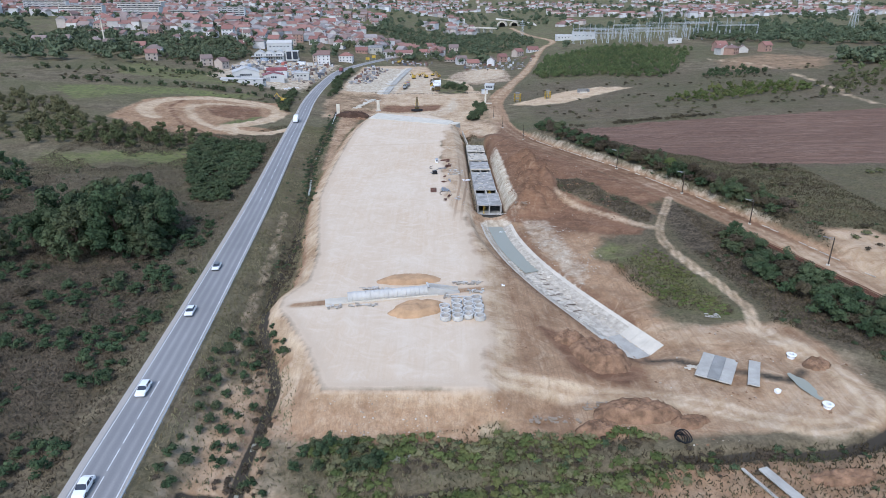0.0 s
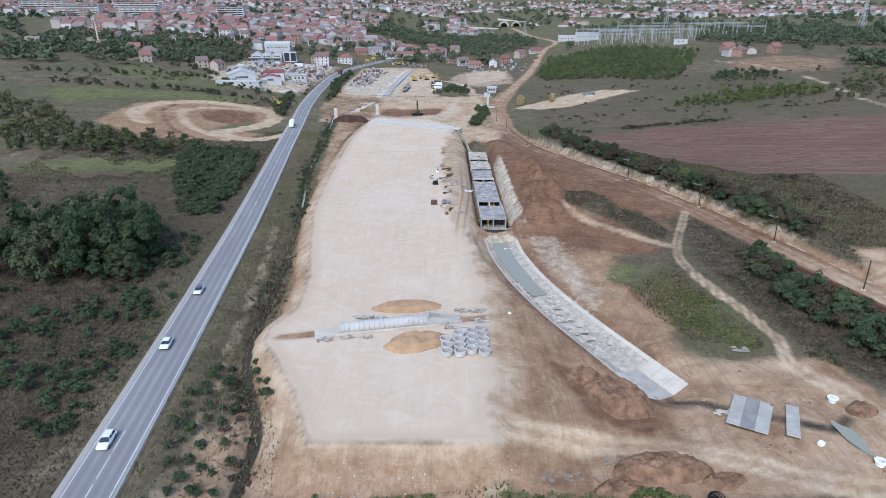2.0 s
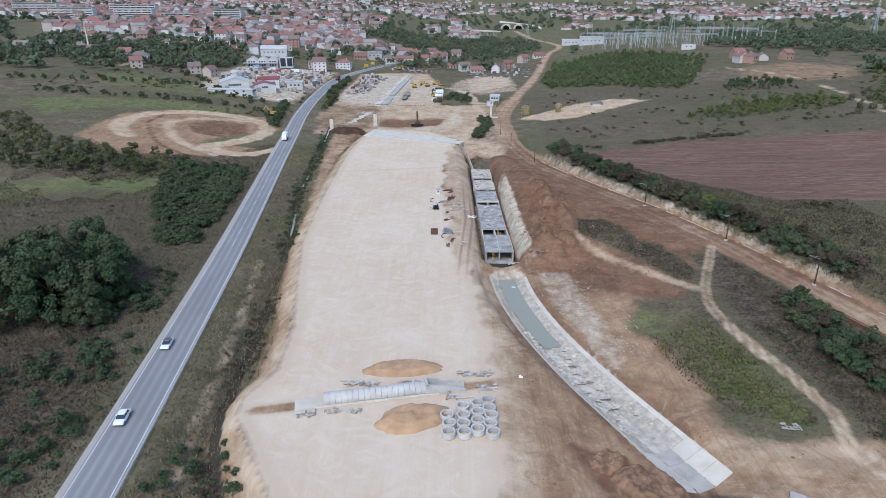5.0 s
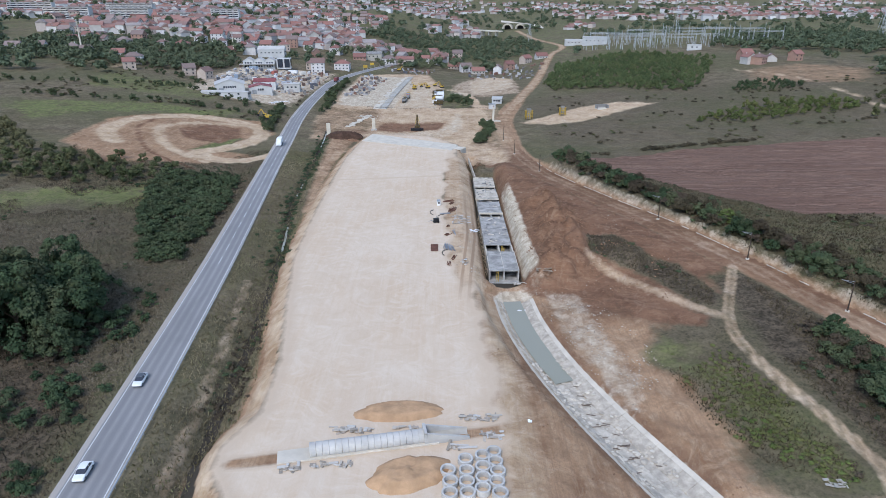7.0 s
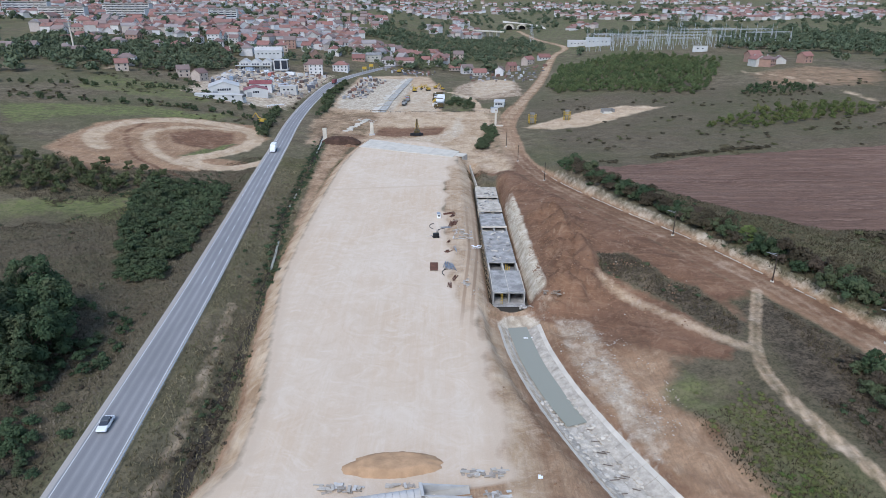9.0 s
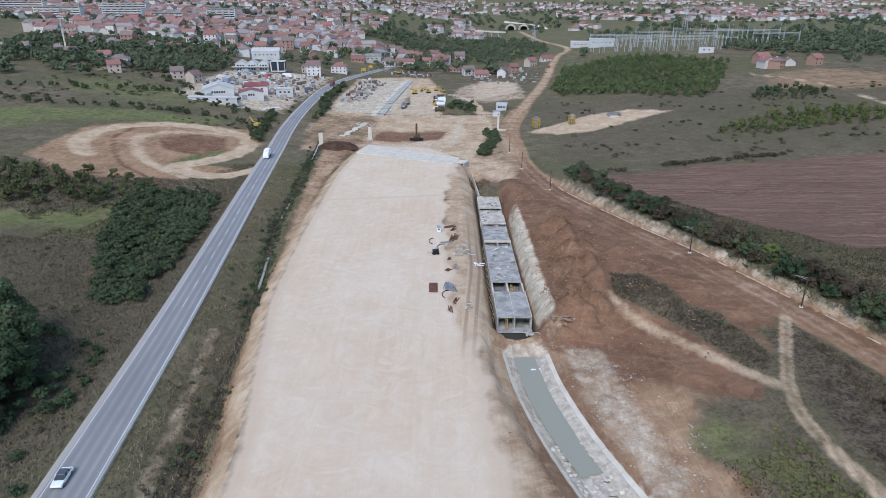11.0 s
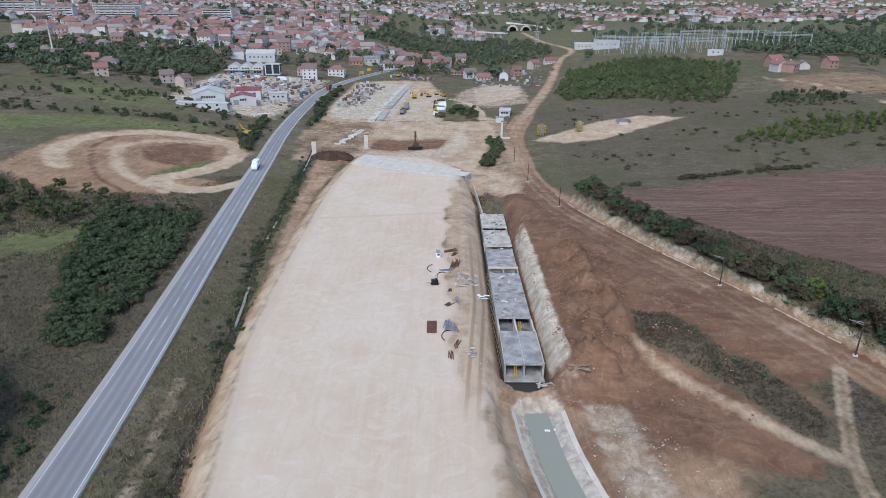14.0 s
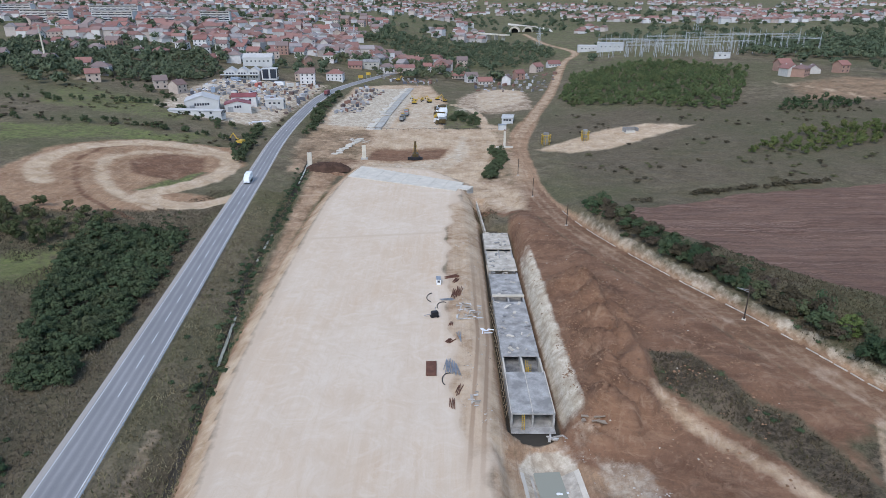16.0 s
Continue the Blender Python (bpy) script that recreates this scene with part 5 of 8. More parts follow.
def hollow(bm, r, r_in, length, axis_m, seg=28):
    """A thick-walled pipe piece along z of axis_m, its lips bevelled."""
    rings = [(r - 0.03, 0), (r, 0.05), (r, length - 0.05), (r - 0.03, length), (r_in + 0.03, length), (r_in, length - 0.05), (r_in, 0.05), (r_in + 0.03, 0)]
    vs = [[bm.verts.new(axis_m @ Vector((math.cos(6.28318 * k / seg) * q, math.sin(6.28318 * k / seg) * q, z))) for k in range(seg)] for q, z in rings]
    for i in range(len(vs)):
        a, b = vs[i], vs[(i + 1) % len(vs)]
        for k in range(seg):
            bm.faces.new((a[k], a[(k + 1) % seg], b[(k + 1) % seg], b[k]))
    return bm


def part(name, bm, material, parent=None, label="", smooth_faces=False):
    bmesh.ops.recalc_face_normals(bm, faces=bm.faces)
    me = bpy.data.meshes.new(name)
    bm.to_mesh(me)
    bm.free()
    me.materials.append(material)
    if smooth_faces:
        me.polygons.foreach_set("use_smooth", [True] * len(me.polygons))
    ob = new(name, me)
    ob.parent = parent
    if label:
        ob["label"] = label
    return ob


def thing(name, label, category, m=None, group="", kind=""):
    ob = new(name)
    if m is not None:
        ob.matrix_basis = m
    return tagged(ob, label, category, group, kind)


def on_ground(x, y, turn=0.0, dz=0.0):
    return pose(x, y, height(x, y) + dz, 0, 0, turn)


def boxed(name, size, at, material, parent, label="", turn=0.0, bevel=0.03, tilt=0.0, taper=1.0):
    return part(name, block(bmesh.new(), size, at, turn, tilt, bevel, taper), material, parent, label)


# ---- pipe culvert on the fill ----
def pipe_culvert():
    root = thing("pipe_culvert", "pale concrete pipe culvert on a slab across the sandy fill", "culvert", pose(-22.4, 131.0, 0.85, 0, 0, 11.5))
    n, ln, r = 18, 1.055, 1.27
    first = None
    for k in range(n):
        if first is None:
            bm = hollow(bmesh.new(), r, 0.98, ln - 0.03, Matrix.Rotation(radians(90), 4, "Y"))
            first = part("pipe_segment", bm, M_RING, root)
            ob = first
        else:
            ob = new("pipe_segment", first.data)
            ob.parent = root
        ob.matrix_basis = pose(k * ln, 0.02 * math.sin(k * 2.3), 0.015 * math.sin(k * 1.7))
    boxed("base_slab", (26.5, 3.1, 0.5), (8.0, 0, -1.08), M_CONC_PALE, root, "pale concrete base slab")
    # mitred outlet: side walls that fall away, with a trough between them
    bm = bmesh.new()
    L, x0 = 7.6, n * ln
    for s in (-1, 1):
        for a, b in ((1.02, 1.38),):
            pts = [(x0, a, -0.9), (x0, b, -0.9), (x0 + L, b, -0.9), (x0 + L, a, -0.9), (x0, a, 1.45), (x0, b, 1.45), (x0 + L, b, -0.35), (x0 + L, a, -0.35)]
            vs = [bm.verts.new((px, s * py, pz)) for px, py, pz in pts]
            for f in ((0, 1, 2, 3), (4, 5, 6, 7), (0, 1, 5, 4), (1, 2, 6, 5), (2, 3, 7, 6), (3, 0, 4, 7)):
                bm.faces.new([vs[i] for i in f])
    part("wing_wall", bm, M_RING, root)
    bm = bmesh.new()
    for k in range(13):
        a = radians(180 + 15 * k)
        for px in (x0, x0 + L):
            bm.verts.new((px, math.cos(a) * 1.04, -0.02 + math.sin(a) * 0.85))
    bm.verts.ensure_lookup_table()
    for k in range(12):
        bm.faces.new([bm.verts[i] for i in (2 * k, 2 * k + 1, 2 * k + 3, 2 * k + 2)])
    part("trough", bm, M_CONC, root, "smooth concrete trough", True)
    bm = bmesh.new()
    for s in (-1, 1):
        block(bm, (0.5, 0.42, 2.5), (x0 + 0.1, s * 1.2, -0.95), bevel=0.03)
    block(bm, (0.5, 2.82, 0.42), (x0 + 0.1, 0, 1.15), bevel=0.03)
    part("headwall", bm, M_RING, root)


M_RING = simple("precast_concrete", (0.46, 0.44, 0.405), 0.85, scale=0.9, vary=0.16)
pipe_culvert()


def ring_stack():
    rng = random.Random(5)
    root = None
    cols = ((0.4, 121.7, 3), (3.1, 121.7, 4), (5.6, 122.6, 4), (7.85, 121.8, 5))
    for x, y0, n in cols:
        for k in range(n):
            m = pose(x + rng.uniform(-0.2, 0.2), y0 + k * (2.3 if n == 5 else 2.45) + rng.uniform(-0.1, 0.1), 0.06, 0, 0, rng.uniform(0, 360))
            if root is None:
                root = part("concrete_ring", hollow(bmesh.new(), 1.24, 0.93, 1.05, Matrix()), M_RING, smooth_faces=False)
                root.matrix_basis = m
                tagged(root, "pale grey precast concrete ring standing on the sandy fill", "concrete ring", "stack of concrete rings")
            else:
                copy_thing(root, m)


ring_stack()


# ---- heaps of sand and earth ----
def heap(name, x, y, wx, wy, tall, material, label, seed, turn=0.0, z=None, flat=0.55):
    """A dumped heap: an uneven mound, flatter on top, with small slips."""
    rough = 0.1 if material is M_SAND else 0.42
    n, m = 72, 24
    verts, faces = [], []
    for i in range(m + 1):
        t = i / m
        for k in range(n):
            a = 6.28318 * k / n
            r = t * (1 + 0.16 * noise.noise(Vector((math.cos(a) * 1.3, math.sin(a) * 1.3, seed))) + 0.07 * noise.noise(Vector((math.cos(a) * 4, math.sin(a) * 4, seed + 3.0))))
            px, py = math.cos(a) * r * wx / 2, math.sin(a) * r * wy / 2
            h = tall * min(1.0, (1 - t ** 1.6) / flat) ** 0.9
            h += tall * 0.28 * noise.noise(Vector((px * 0.5, py * 0.5, seed))) * (1 - t) + rough * (noise.noise(Vector((px * 1.1, py * 1.1, seed + 7.0))) + 0.6 * noise.noise(Vector((px * 2.6, py * 2.6, seed)))) * (t < 0.97)
            verts.append((px, py, h - 0.25 * t))
    for i in range(m):
        for k in range(n):
            a, b = i * n + k, i * n + (k + 1) % n
            faces.append((a, b, b + n, a + n))
    ob = mesh_object(name, verts, faces, material, smooth_faces=True)
    ob.matrix_basis = pose(x, y, height(x, y) if z is None else z, 0, 0, turn)
    return tagged(ob, label, "heap")


heap("sand_mound", -8.4, 142.6, 17.5, 6.6, 1.15, M_SAND, "long low heap of orange sand on the pale fill", 1.0, 4)
heap("sand_mound", -5.8, 126.4, 14.5, 8.4, 1.45, M_SAND, "heap of orange sand beside the pipe culvert", 2.0, 18)
heap("earth_mound", 32.5, 113, 15, 11, 2.9, M_SPOIL, "broad heap of dug brown earth beside the lined channel", 3.0, -40)
heap("earth_mound", 27, 119, 8, 6, 1.3, M_SPOIL, "low heap of dug brown earth", 4.0, 20)
heap("earth_mound", 35, 93.8, 17, 6.6, 2.0, M_SPOIL, "low ridge of brown earth beside the track", 5.0, 0)
heap("earth_mound", 27.5, 90, 9, 5, 1.2, M_SPOIL, "low heap of reddish earth at the slope's foot", 6.0, 10)
heap("earth_mound", 44, 91.0, 8, 4, 1.1, M_SPOIL, "low heap of brown earth beside the track", 7.0, 10)
heap("earth_mound", -58, 400, 23, 15, 2.3, M_SPOIL_DARK, "broad heap of dark brown earth beside the pier", 8.0, -10)
heap("earth_mound", -52, 392, 10, 4, 1.0, M_SPOIL, "low heap of dark brown earth at the fill's edge", 9.0, -25)
heap("earth_mound", 62, 76, 12, 4, 1.0, M_SPOIL, "low bank of earth beside the field drain", 11.0, 5)
heap("earth_mound", 74, 106, 6, 5, 0.9, M_SPOIL, "low heap of dark earth inside the track loop", 12.0, 30)


# ---- box culvert in its trench ----
M_LIMEC = simple("dusty_concrete", (0.5, 0.445, 0.36), 0.9, scale=1.6, vary=0.35)


M_CONC_MID = simple("site_concrete", (0.37, 0.352, 0.32), 0.85, scale=1.3, vary=0.4)
# darker, blotchy grey for two of the floor slabs and some rubble
M_CONC_GREY = simple("mottled_grey_concrete", (0.23, 0.225, 0.215), 0.8, scale=1.5, vary=0.5)


def box_culvert():
    root = thing("box_culvert", "unfinished twin-cell concrete box culvert in an open trench", "culvert", pose(16.4, 210.5, -5.15, 0, 0, 0.3))
    W, wall, tall = 8.6, 0.42, 2.75

    def slab(name, y0, y1, z, th, mat, label="", w=W, x=0.0):
        boxed(name, (w, y1 - y0 - 0.06, th), (x, (y0 + y1) / 2, z), mat, root, label)

    def walls(y0, y1, h, mat, sides=(-1, 0, 1)):
        for s in sides:
            boxed("wall", (wall, y1 - y0 - 0.05, h), (s * (W - wall) / 2, (y0 + y1) / 2, 0.3), mat, root)

    for y0, y1, m in ((-0.2, 14.5, M_CONC_MID), (14.5, 21, M_CONC_GREY), (21, 38, M_CONC_GREY), (38, 53, M_CONC_MID), (53, 70, M_CONC_MID), (70, 80, M_CONC_PALE), (80, 104, M_CONC_MID)):
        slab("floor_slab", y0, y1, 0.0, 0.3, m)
    slab("apron", -2.0, -0.25, -0.1, 0.35, M_CONC_MID, "concrete apron with a wet lip")
    walls(0, 14.5, tall, M_CONC_MID)
    slab("roof_slab", 0.0, 14.5, 0.3 + tall, 0.32, M_CONC_MID, "grey roof slab with a middle joint")
    for s in (-1, 1):
        boxed("parapet", (0.16, 14.4, 0.22), (s * 4.22, 7.25, 0.62 + tall), M_CONC_PALE, root)
    boxed("joint", (0.12, 14.3, 0.03), (0.0, 7.2, 0.625 + tall), M_CONC_PALE, root)
    walls(14.5, 21, tall - 0.1, M_CONC_PALE)
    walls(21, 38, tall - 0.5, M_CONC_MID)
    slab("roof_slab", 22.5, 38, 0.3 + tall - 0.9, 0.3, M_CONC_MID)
    walls(38, 53, tall - 0.6, M_CONC_MID)
    slab("roof_slab", 38.4, 50, 0.3 + tall - 0.95, 0.28, M_CONC_MID)
    boxed("cross_beam", (8.7, 0.7, 0.6), (0, 53, 0.3 + tall - 0.6), M_CONC_PALE, root)
    walls(53, 70, tall - 0.8, M_CONC_MID)
    slab("roof_slab", 55.5, 69, 0.3 + tall - 1.1, 0.25, M_CONC_MID)
    slab("roof_slab", 70, 79.5, 0.3 + tall - 0.5, 0.3, M_LIMEC, "pale fresh roof slab")
    walls(80, 104, tall - 0.9, M_CONC_MID)
    slab("roof_slab", 80.2, 87.4, 0.3 + tall - 1.3, 0.25, M_LIMEC)
    rng = random.Random(17)
    for k in range(60):
        y = rng.choice((rng.uniform(22, 52), rng.uniform(55, 103)))
        top = 0.3 + tall - (0.6 if y < 38 else 0.67 if y < 52 else 0.85 if y < 70 else 0.2 if y < 80 else 1.05 if y < 87.5 else 0.4)
        if 50 < y < 55:
            continue
        boxed("rubble", (rng.uniform(0.3, 1.8), rng.uniform(0.2, 0.9), rng.uniform(0.08, 0.3)), (rng.uniform(-3.6, 3.6), y, top), rng.choice((M_LIMEC, M_CONC_PALE, M_CONC_GREY, M_CONC_DARK)), root, turn=rng.uniform(0, 180), bevel=0)
    slab("roof_slab", 88, 103, 0.3 + tall - 0.7, 0.3, M_LIMEC, "pale fresh roof slab")
    # yellow ladders and props
    for x, y in ((0.9, 15.8), (1.6, 17.0), (1.1, 18.6), (-1.9, -1.0)):
        bm = bmesh.new()
        for s in (-0.25, 0.25):
            rod(bm, (x + s, y, 0.3), (x + s * 0.9, y + 0.9, 3.2), 0.06)
        for k in range(7):
            rod(bm, (x - 0.25, y + 0.12 * k, 0.6 + 0.38 * k), (x + 0.25, y + 0.12 * k, 0.6 + 0.38 * k), 0.04)
        part("ladder", bm, M_YELLOW, root, "yellow ladder")
    # scaffold posts along the west side of the trench
    rng = random.Random(3)
    for k in range(22):
        y = 3 + k * 2.3
        bm = bmesh.new()
        rod(bm, (-4.6 - 0.4, y, 0), (-4.5, y + rng.uniform(-0.2, 0.2), 2.2 + rng.random()), 0.06)
        rod(bm, (-5.3, y, 1.0 + rng.random()), (-4.4, y, 1.2 + rng.random()), 0.05)
        part("prop", bm, M_WOOD, root)


box_culvert()


# ---- lined channel ----
def channel_lining():
    root = thing("channel_lining", "pale concrete lining of a half-finished channel", "channel", kind="structure")
    P = np.array(bend([(17.8, 198), (19.0, 185), (22.6, 168), (28.5, 150), (35, 134.5), (43.2, 116)], 3.0))
    T = np.gradient(P, axis=0)
    T /= np.linalg.norm(T, axis=1)[:, None]
    N = np.stack([T[:, 1], -T[:, 0]], 1)

    def bed(o):
        return -6.3 + max(0.0, abs(o) - 1.8) * 0.5

    rng = random.Random(9)
    for k in range(len(P) - 1):
        last = k > len(P) - 5
        # offsets run from the east side (negative) to the west
        bands = [(-5.3, -4.45, M_CONC_PALE), (-4.42, -1.95, M_LIME), (4.5, 5.2, M_CONC_PALE)]
        if k < 11:
            bands.append((2.95, 3.45, M_LIMEC))
        else:
            bands += [(-1.9, 0.0, M_LIME), (0.04, 1.95, M_LIMEC), (2.0, 4.1, M_LIME)]
        if last:
            bands = [(-5.3, -1.8, M_CONC_PALE), (-1.78, 1.78, M_CONC), (1.8, 5.3, M_CONC_PALE)]
        for a, b, mat in bands:
            lift = 0.06 + rng.uniform(0, 0.06)
            vs = []
            for dz in (-0.2, lift):
                for q in (k, k + 1):
                    t = 0.03 if q == k else -0.03
                    for o in (a, b):
                        x, y = P[q] + N[q] * o + T[q] * t
                        vs.append((x, y, bed(o) + dz))
            mesh_object("slab", vs, [(0, 1, 3, 2), (4, 5, 7, 6), (0, 1, 5, 4), (2, 3, 7, 6), (0, 2, 6, 4), (1, 3, 7, 5)], mat, root)
    # loose rock and boards in the bed
    rr = np.random.default_rng(4)
    for k in range(290):
        q = rr.integers(9, len(P) - 5)
        o = rr.uniform(-3.6, 3.9)
        x, y = P[q] + N[q] * o + T[q] * rr.uniform(-1.5, 1.5)
        bm = bmesh.new()
        bmesh.ops.create_icosphere(bm, subdivisions=1, radius=rr.uniform(0.18, 0.55))
        for v in bm.verts:
            v.co *= rr.uniform(0.75, 1.25)
            v.co.z *= 0.45
        ob = part("rock", bm, M_LIMEC if k % 3 else M_CONC_PALE, root)
        ob.matrix_basis = pose(x, y, bed(o) + 0.12, 0, 0, rr.uniform(0, 360))
    for k in range(24):
        q = rr.integers(10, len(P) - 4)
        o = rr.uniform(-2.2, 2.6)
        x, y = P[q] + N[q] * o
        ob = part("board", block(bmesh.new(), (rr.uniform(0.9, 2.2), 0.16, 0.08)), M_WOOD, root)
        ob.matrix_basis = pose(x, y, bed(o) + 0.22, 0, 0, rr.uniform(-25, 25))
    wp = [(x, y) for x, y in bend([(17.5, 199), (18.2, 192), (19.3, 183), (22.0, 171), (25.3, 161)], 3.0)]
    w = ribbon("water", wp, [-2.4, -1.0, 1.0, 2.4], [-5.87] * 4, M_WATER, lambda y: 0.0)
    tagged(w, "still grey-green water in the channel's head", "water", kind="structure")


M_LIME = simple("lime_rubble", (0.47, 0.415, 0.335), 0.95, scale=2.5, vary=0.3, bump=0.6)
channel_lining()


def pond(name, x, y, wx, wy, label, turn=0.0, dz=0.06, seed=0.0):
    n = 26
    verts = [(0, 0, 0)]
    for k in range(n):
        a = 6.28318 * k / n
        r = 1 + 0.3 * noise.noise(Vector((math.cos(a) * 1.5, math.sin(a) * 1.5, seed)))
        verts.append((math.cos(a) * r * wx / 2, math.sin(a) * r * wy / 2, 0))
    ob = mesh_object(name, verts, [(0, 1 + k, 1 + (k + 1) % n) for k in range(n)], M_WATER)
    c, s = math.cos(radians(turn)), math.sin(radians(turn))
    spots = [height(x + v[0] * c - v[1] * s, y + v[0] * s + v[1] * c) for v in verts[::5]]
    ob.matrix_basis = pose(x, y, max(spots) * 0.4 + np.mean(spots) * 0.6 + dz, 0, 0, turn)
    return tagged(ob, label, "water", kind="structure")


pond("puddle", -7.6, 83, 6.5, 3.6, "shallow grey puddle among weeds", -15, 0.1, 1.0)
pond("puddle", 67.8, 98.5, 2.6, 8.5, "narrow pool of grey water inside the track loop", 10, 0.1, 2.0)


# ditch water
for _a, _b in ((0.02, 0.12), (0.52, 0.54), (0.68, 0.70), (0.88, 0.96)):
    _n = len(DITCH)
    _pts = DITCH[int(_a * _n): max(int(_b * _n) + 1, int(_a * _n) + 3)]
    _w = ribbon("ditch_water", _pts, [-0.36, 0.36], [0.2, 0.2], M_WATER, lambda y: min(height(px, py) for px, py in _pts if abs(py - y) < 9))
    tagged(_w, "pale strip of water in the ditch", "water", kind="structure")


# ---- slabs over the stream ----
M_CONC_DARK2 = simple("damp_concrete", (0.27, 0.26, 0.235), 0.8, scale=0.9, vary=0.25)


def crossing(x, y, n, w, ln, turn, label):
    a = radians(turn)
    top = max(height(x - math.sin(a) * s * ln / 2, y + math.cos(a) * s * ln / 2) for s in (-1, -0.6, 0.6, 1))
    root = thing("slab_crossing", label, "concrete slab", pose(x, y, top + 0.08, 0, 0, turn))
    for k in range(n):
        ob = boxed("slab", (w, ln, 0.25), ((k - (n - 1) / 2) * (w + 0.02), 0.04 * (k % 2), 0), M_CONC if k != 1 else M_CONC_DARK2, root)
    return root


crossing(54.2, 105.9, 3, 2.2, 9.6, -31, "pale concrete slabs laid side by side over the stream")
crossing(60.2, 103.1, 1, 2.1, 9.3, -26, "single grey concrete slab over the stream")
crossing(51.6, 74.4, 1, 1.7, 8.2, 20, "long pale concrete slab across the field drain")
crossing(48.5, 74.5, 1, 0.5, 8.2, 20, "narrow pale concrete beam across the field drain")


def manhole(x, y):
    root = thing("manhole_ring", "white concrete manhole ring with a dark opening", "manhole", on_ground(x, y, 0, -0.1), "white manhole rings")
    part("ring", hollow(bmesh.new(), 0.68, 0.45, 0.7, Matrix()), M_WHITE, root)
    part("rim", hollow(bmesh.new(), 0.95, 0.48, 0.2, Matrix.Translation((0, 0, 0.72))), M_WHITE, root)


manhole(70.4, 109)
manhole(68.3, 92.4)
boxed("white_block", (0.9, 0.8, 0.7), (0, 0, 0), M_WHITE, None).matrix_basis = on_ground(62.0, 97.5, 20)
tagged(bpy.data.objects["white_block"], "small white concrete block beside the pool", "block")


def hose_coil(x, y):
    root = thing("hose_coil", "tangle of black drain hose lying on bare earth", "hose", on_ground(x, y, 0, 0.1))
    for k in range(6):
        bm = bmesh.new()
        r, sx = 0.8 + 0.12 * k, 1.0 + 0.15 * (k % 3)
        pts = [(math.cos(a) * r * sx * 0.7 + 0.15 * k - 0.4, math.sin(a) * r * 1.3, 0.08 * k + 0.12 * math.sin(3 * a + k)) for a in [6.283 * i / 20 for i in range(21)]]
        tube(bm, pts, 0.09)
        part("loop", bm, M_TYRE, root)


hose_coil(40.5, 86.5)


# ---- boards, forms and litter ----
def boards(x, y, wide, deep, n, label, seed, z=None, turn=0.0, long=1.25, mat=None, name="strewn_boards"):
    rng = random.Random(seed)
    root = thing(name, label, "boards", pose(x, y, (height(x, y) if z is None else z) + 0.02, 0, 0, turn))
    for k in range(n):
        ln = long * rng.uniform(0.5, 1.3)
        ob = part("board", block(bmesh.new(), (ln, rng.uniform(0.2, 0.6), rng.uniform(0.06, 0.14))), mat or M_BOARD, root)
        ob.matrix_basis = pose(rng.uniform(-wide, wide) / 2, rng.uniform(-deep, deep) / 2, 0.1 * (k % 4), rng.uniform(-6, 6), rng.uniform(-6, 6), rng.choice((0, 0, 90)) + rng.uniform(-16, 16))
    return root


M_BOARD = random_tint("form_boards", [(0.46, 0.41, 0.34), (0.38, 0.33, 0.27), (0.52, 0.49, 0.44), (0.3, 0.26, 0.21)])
boards(-16.5, 137.2, 7, 1.6, 26, "grey form boards strewn beside the pipe culvert", 1)
boards(-7, 137.8, 4, 0.7, 9, "flat stack of dark boards beside the pipe culvert", 2)
boards(-25, 127.6, 3.5, 1.4, 14, "form boards strewn at the slab's end", 3)
boards(-18.5, 128.4, 6.5, 1.2, 22, "grey form boards strewn before the pipe culvert", 4)
boards(5.5, 140.7, 7.5, 1.8, 34, "tangle of form boards and rubble on the fill's edge", 5)
boards(7.5, 136, 4.5, 1.8, 18, "row of grey form boards beside the outlet", 6)
boards(1.8, 133.0, 3.5, 0.9, 8, "long boards lying beside the rings", 7, long=2.6)
boards(21, 205.6, 5, 1.8, 16, "broken boards and panels before the culvert", 8)
boards(27, 206.0, 4.5, 2.0, 9, "pale broken panels on the slope", 9, mat=M_ROCK, name="panel_pile")
boards(8.2, 241.5, 4.0, 3.0, 12, "broken white panels on the bare strip", 10, mat=M_WHITE, long=1.5, name="panel_pile")
boards(4.8, 249.5, 6.0, 9.0, 40, "strewn site rubble and boards on the bare strip", 11)
boards(20, 193.8, 3.0, 1.0, 8, "white litter at the pool's edge", 12, mat=M_WHITE, long=0.7, name="litter")
boards(5, 213, 1.6, 6.0, 10, "dark boards along the wheel ruts", 13)
boards(14.6, 141, 0.9, 0.6, 3, "small white bags on the earth slope", 14, mat=M_WHITE, long=0.8, name="litter")
boards(29, 96.5, 6.0, 2.2, 26, "pale rubble on the slope's foot", 15, mat=M_ROCK, long=0.9, name="rubble")
boards(20, 92.5, 9.0, 1.8, 30, "pale stones strewn along the slope's foot", 16, mat=M_ROCK, long=0.7, name="rubble")
boards(62, 127, 3.0, 1.6, 14, "grey-blue litter and broken concrete at the weeds' edge", 17, mat=M_CONC, long=0.9, name="rubble")
boards(50.5, 107.5, 3.5, 1.4, 14, "broken concrete at the slabs' edge", 18, mat=M_CONC_PALE, long=0.9, name="rubble")


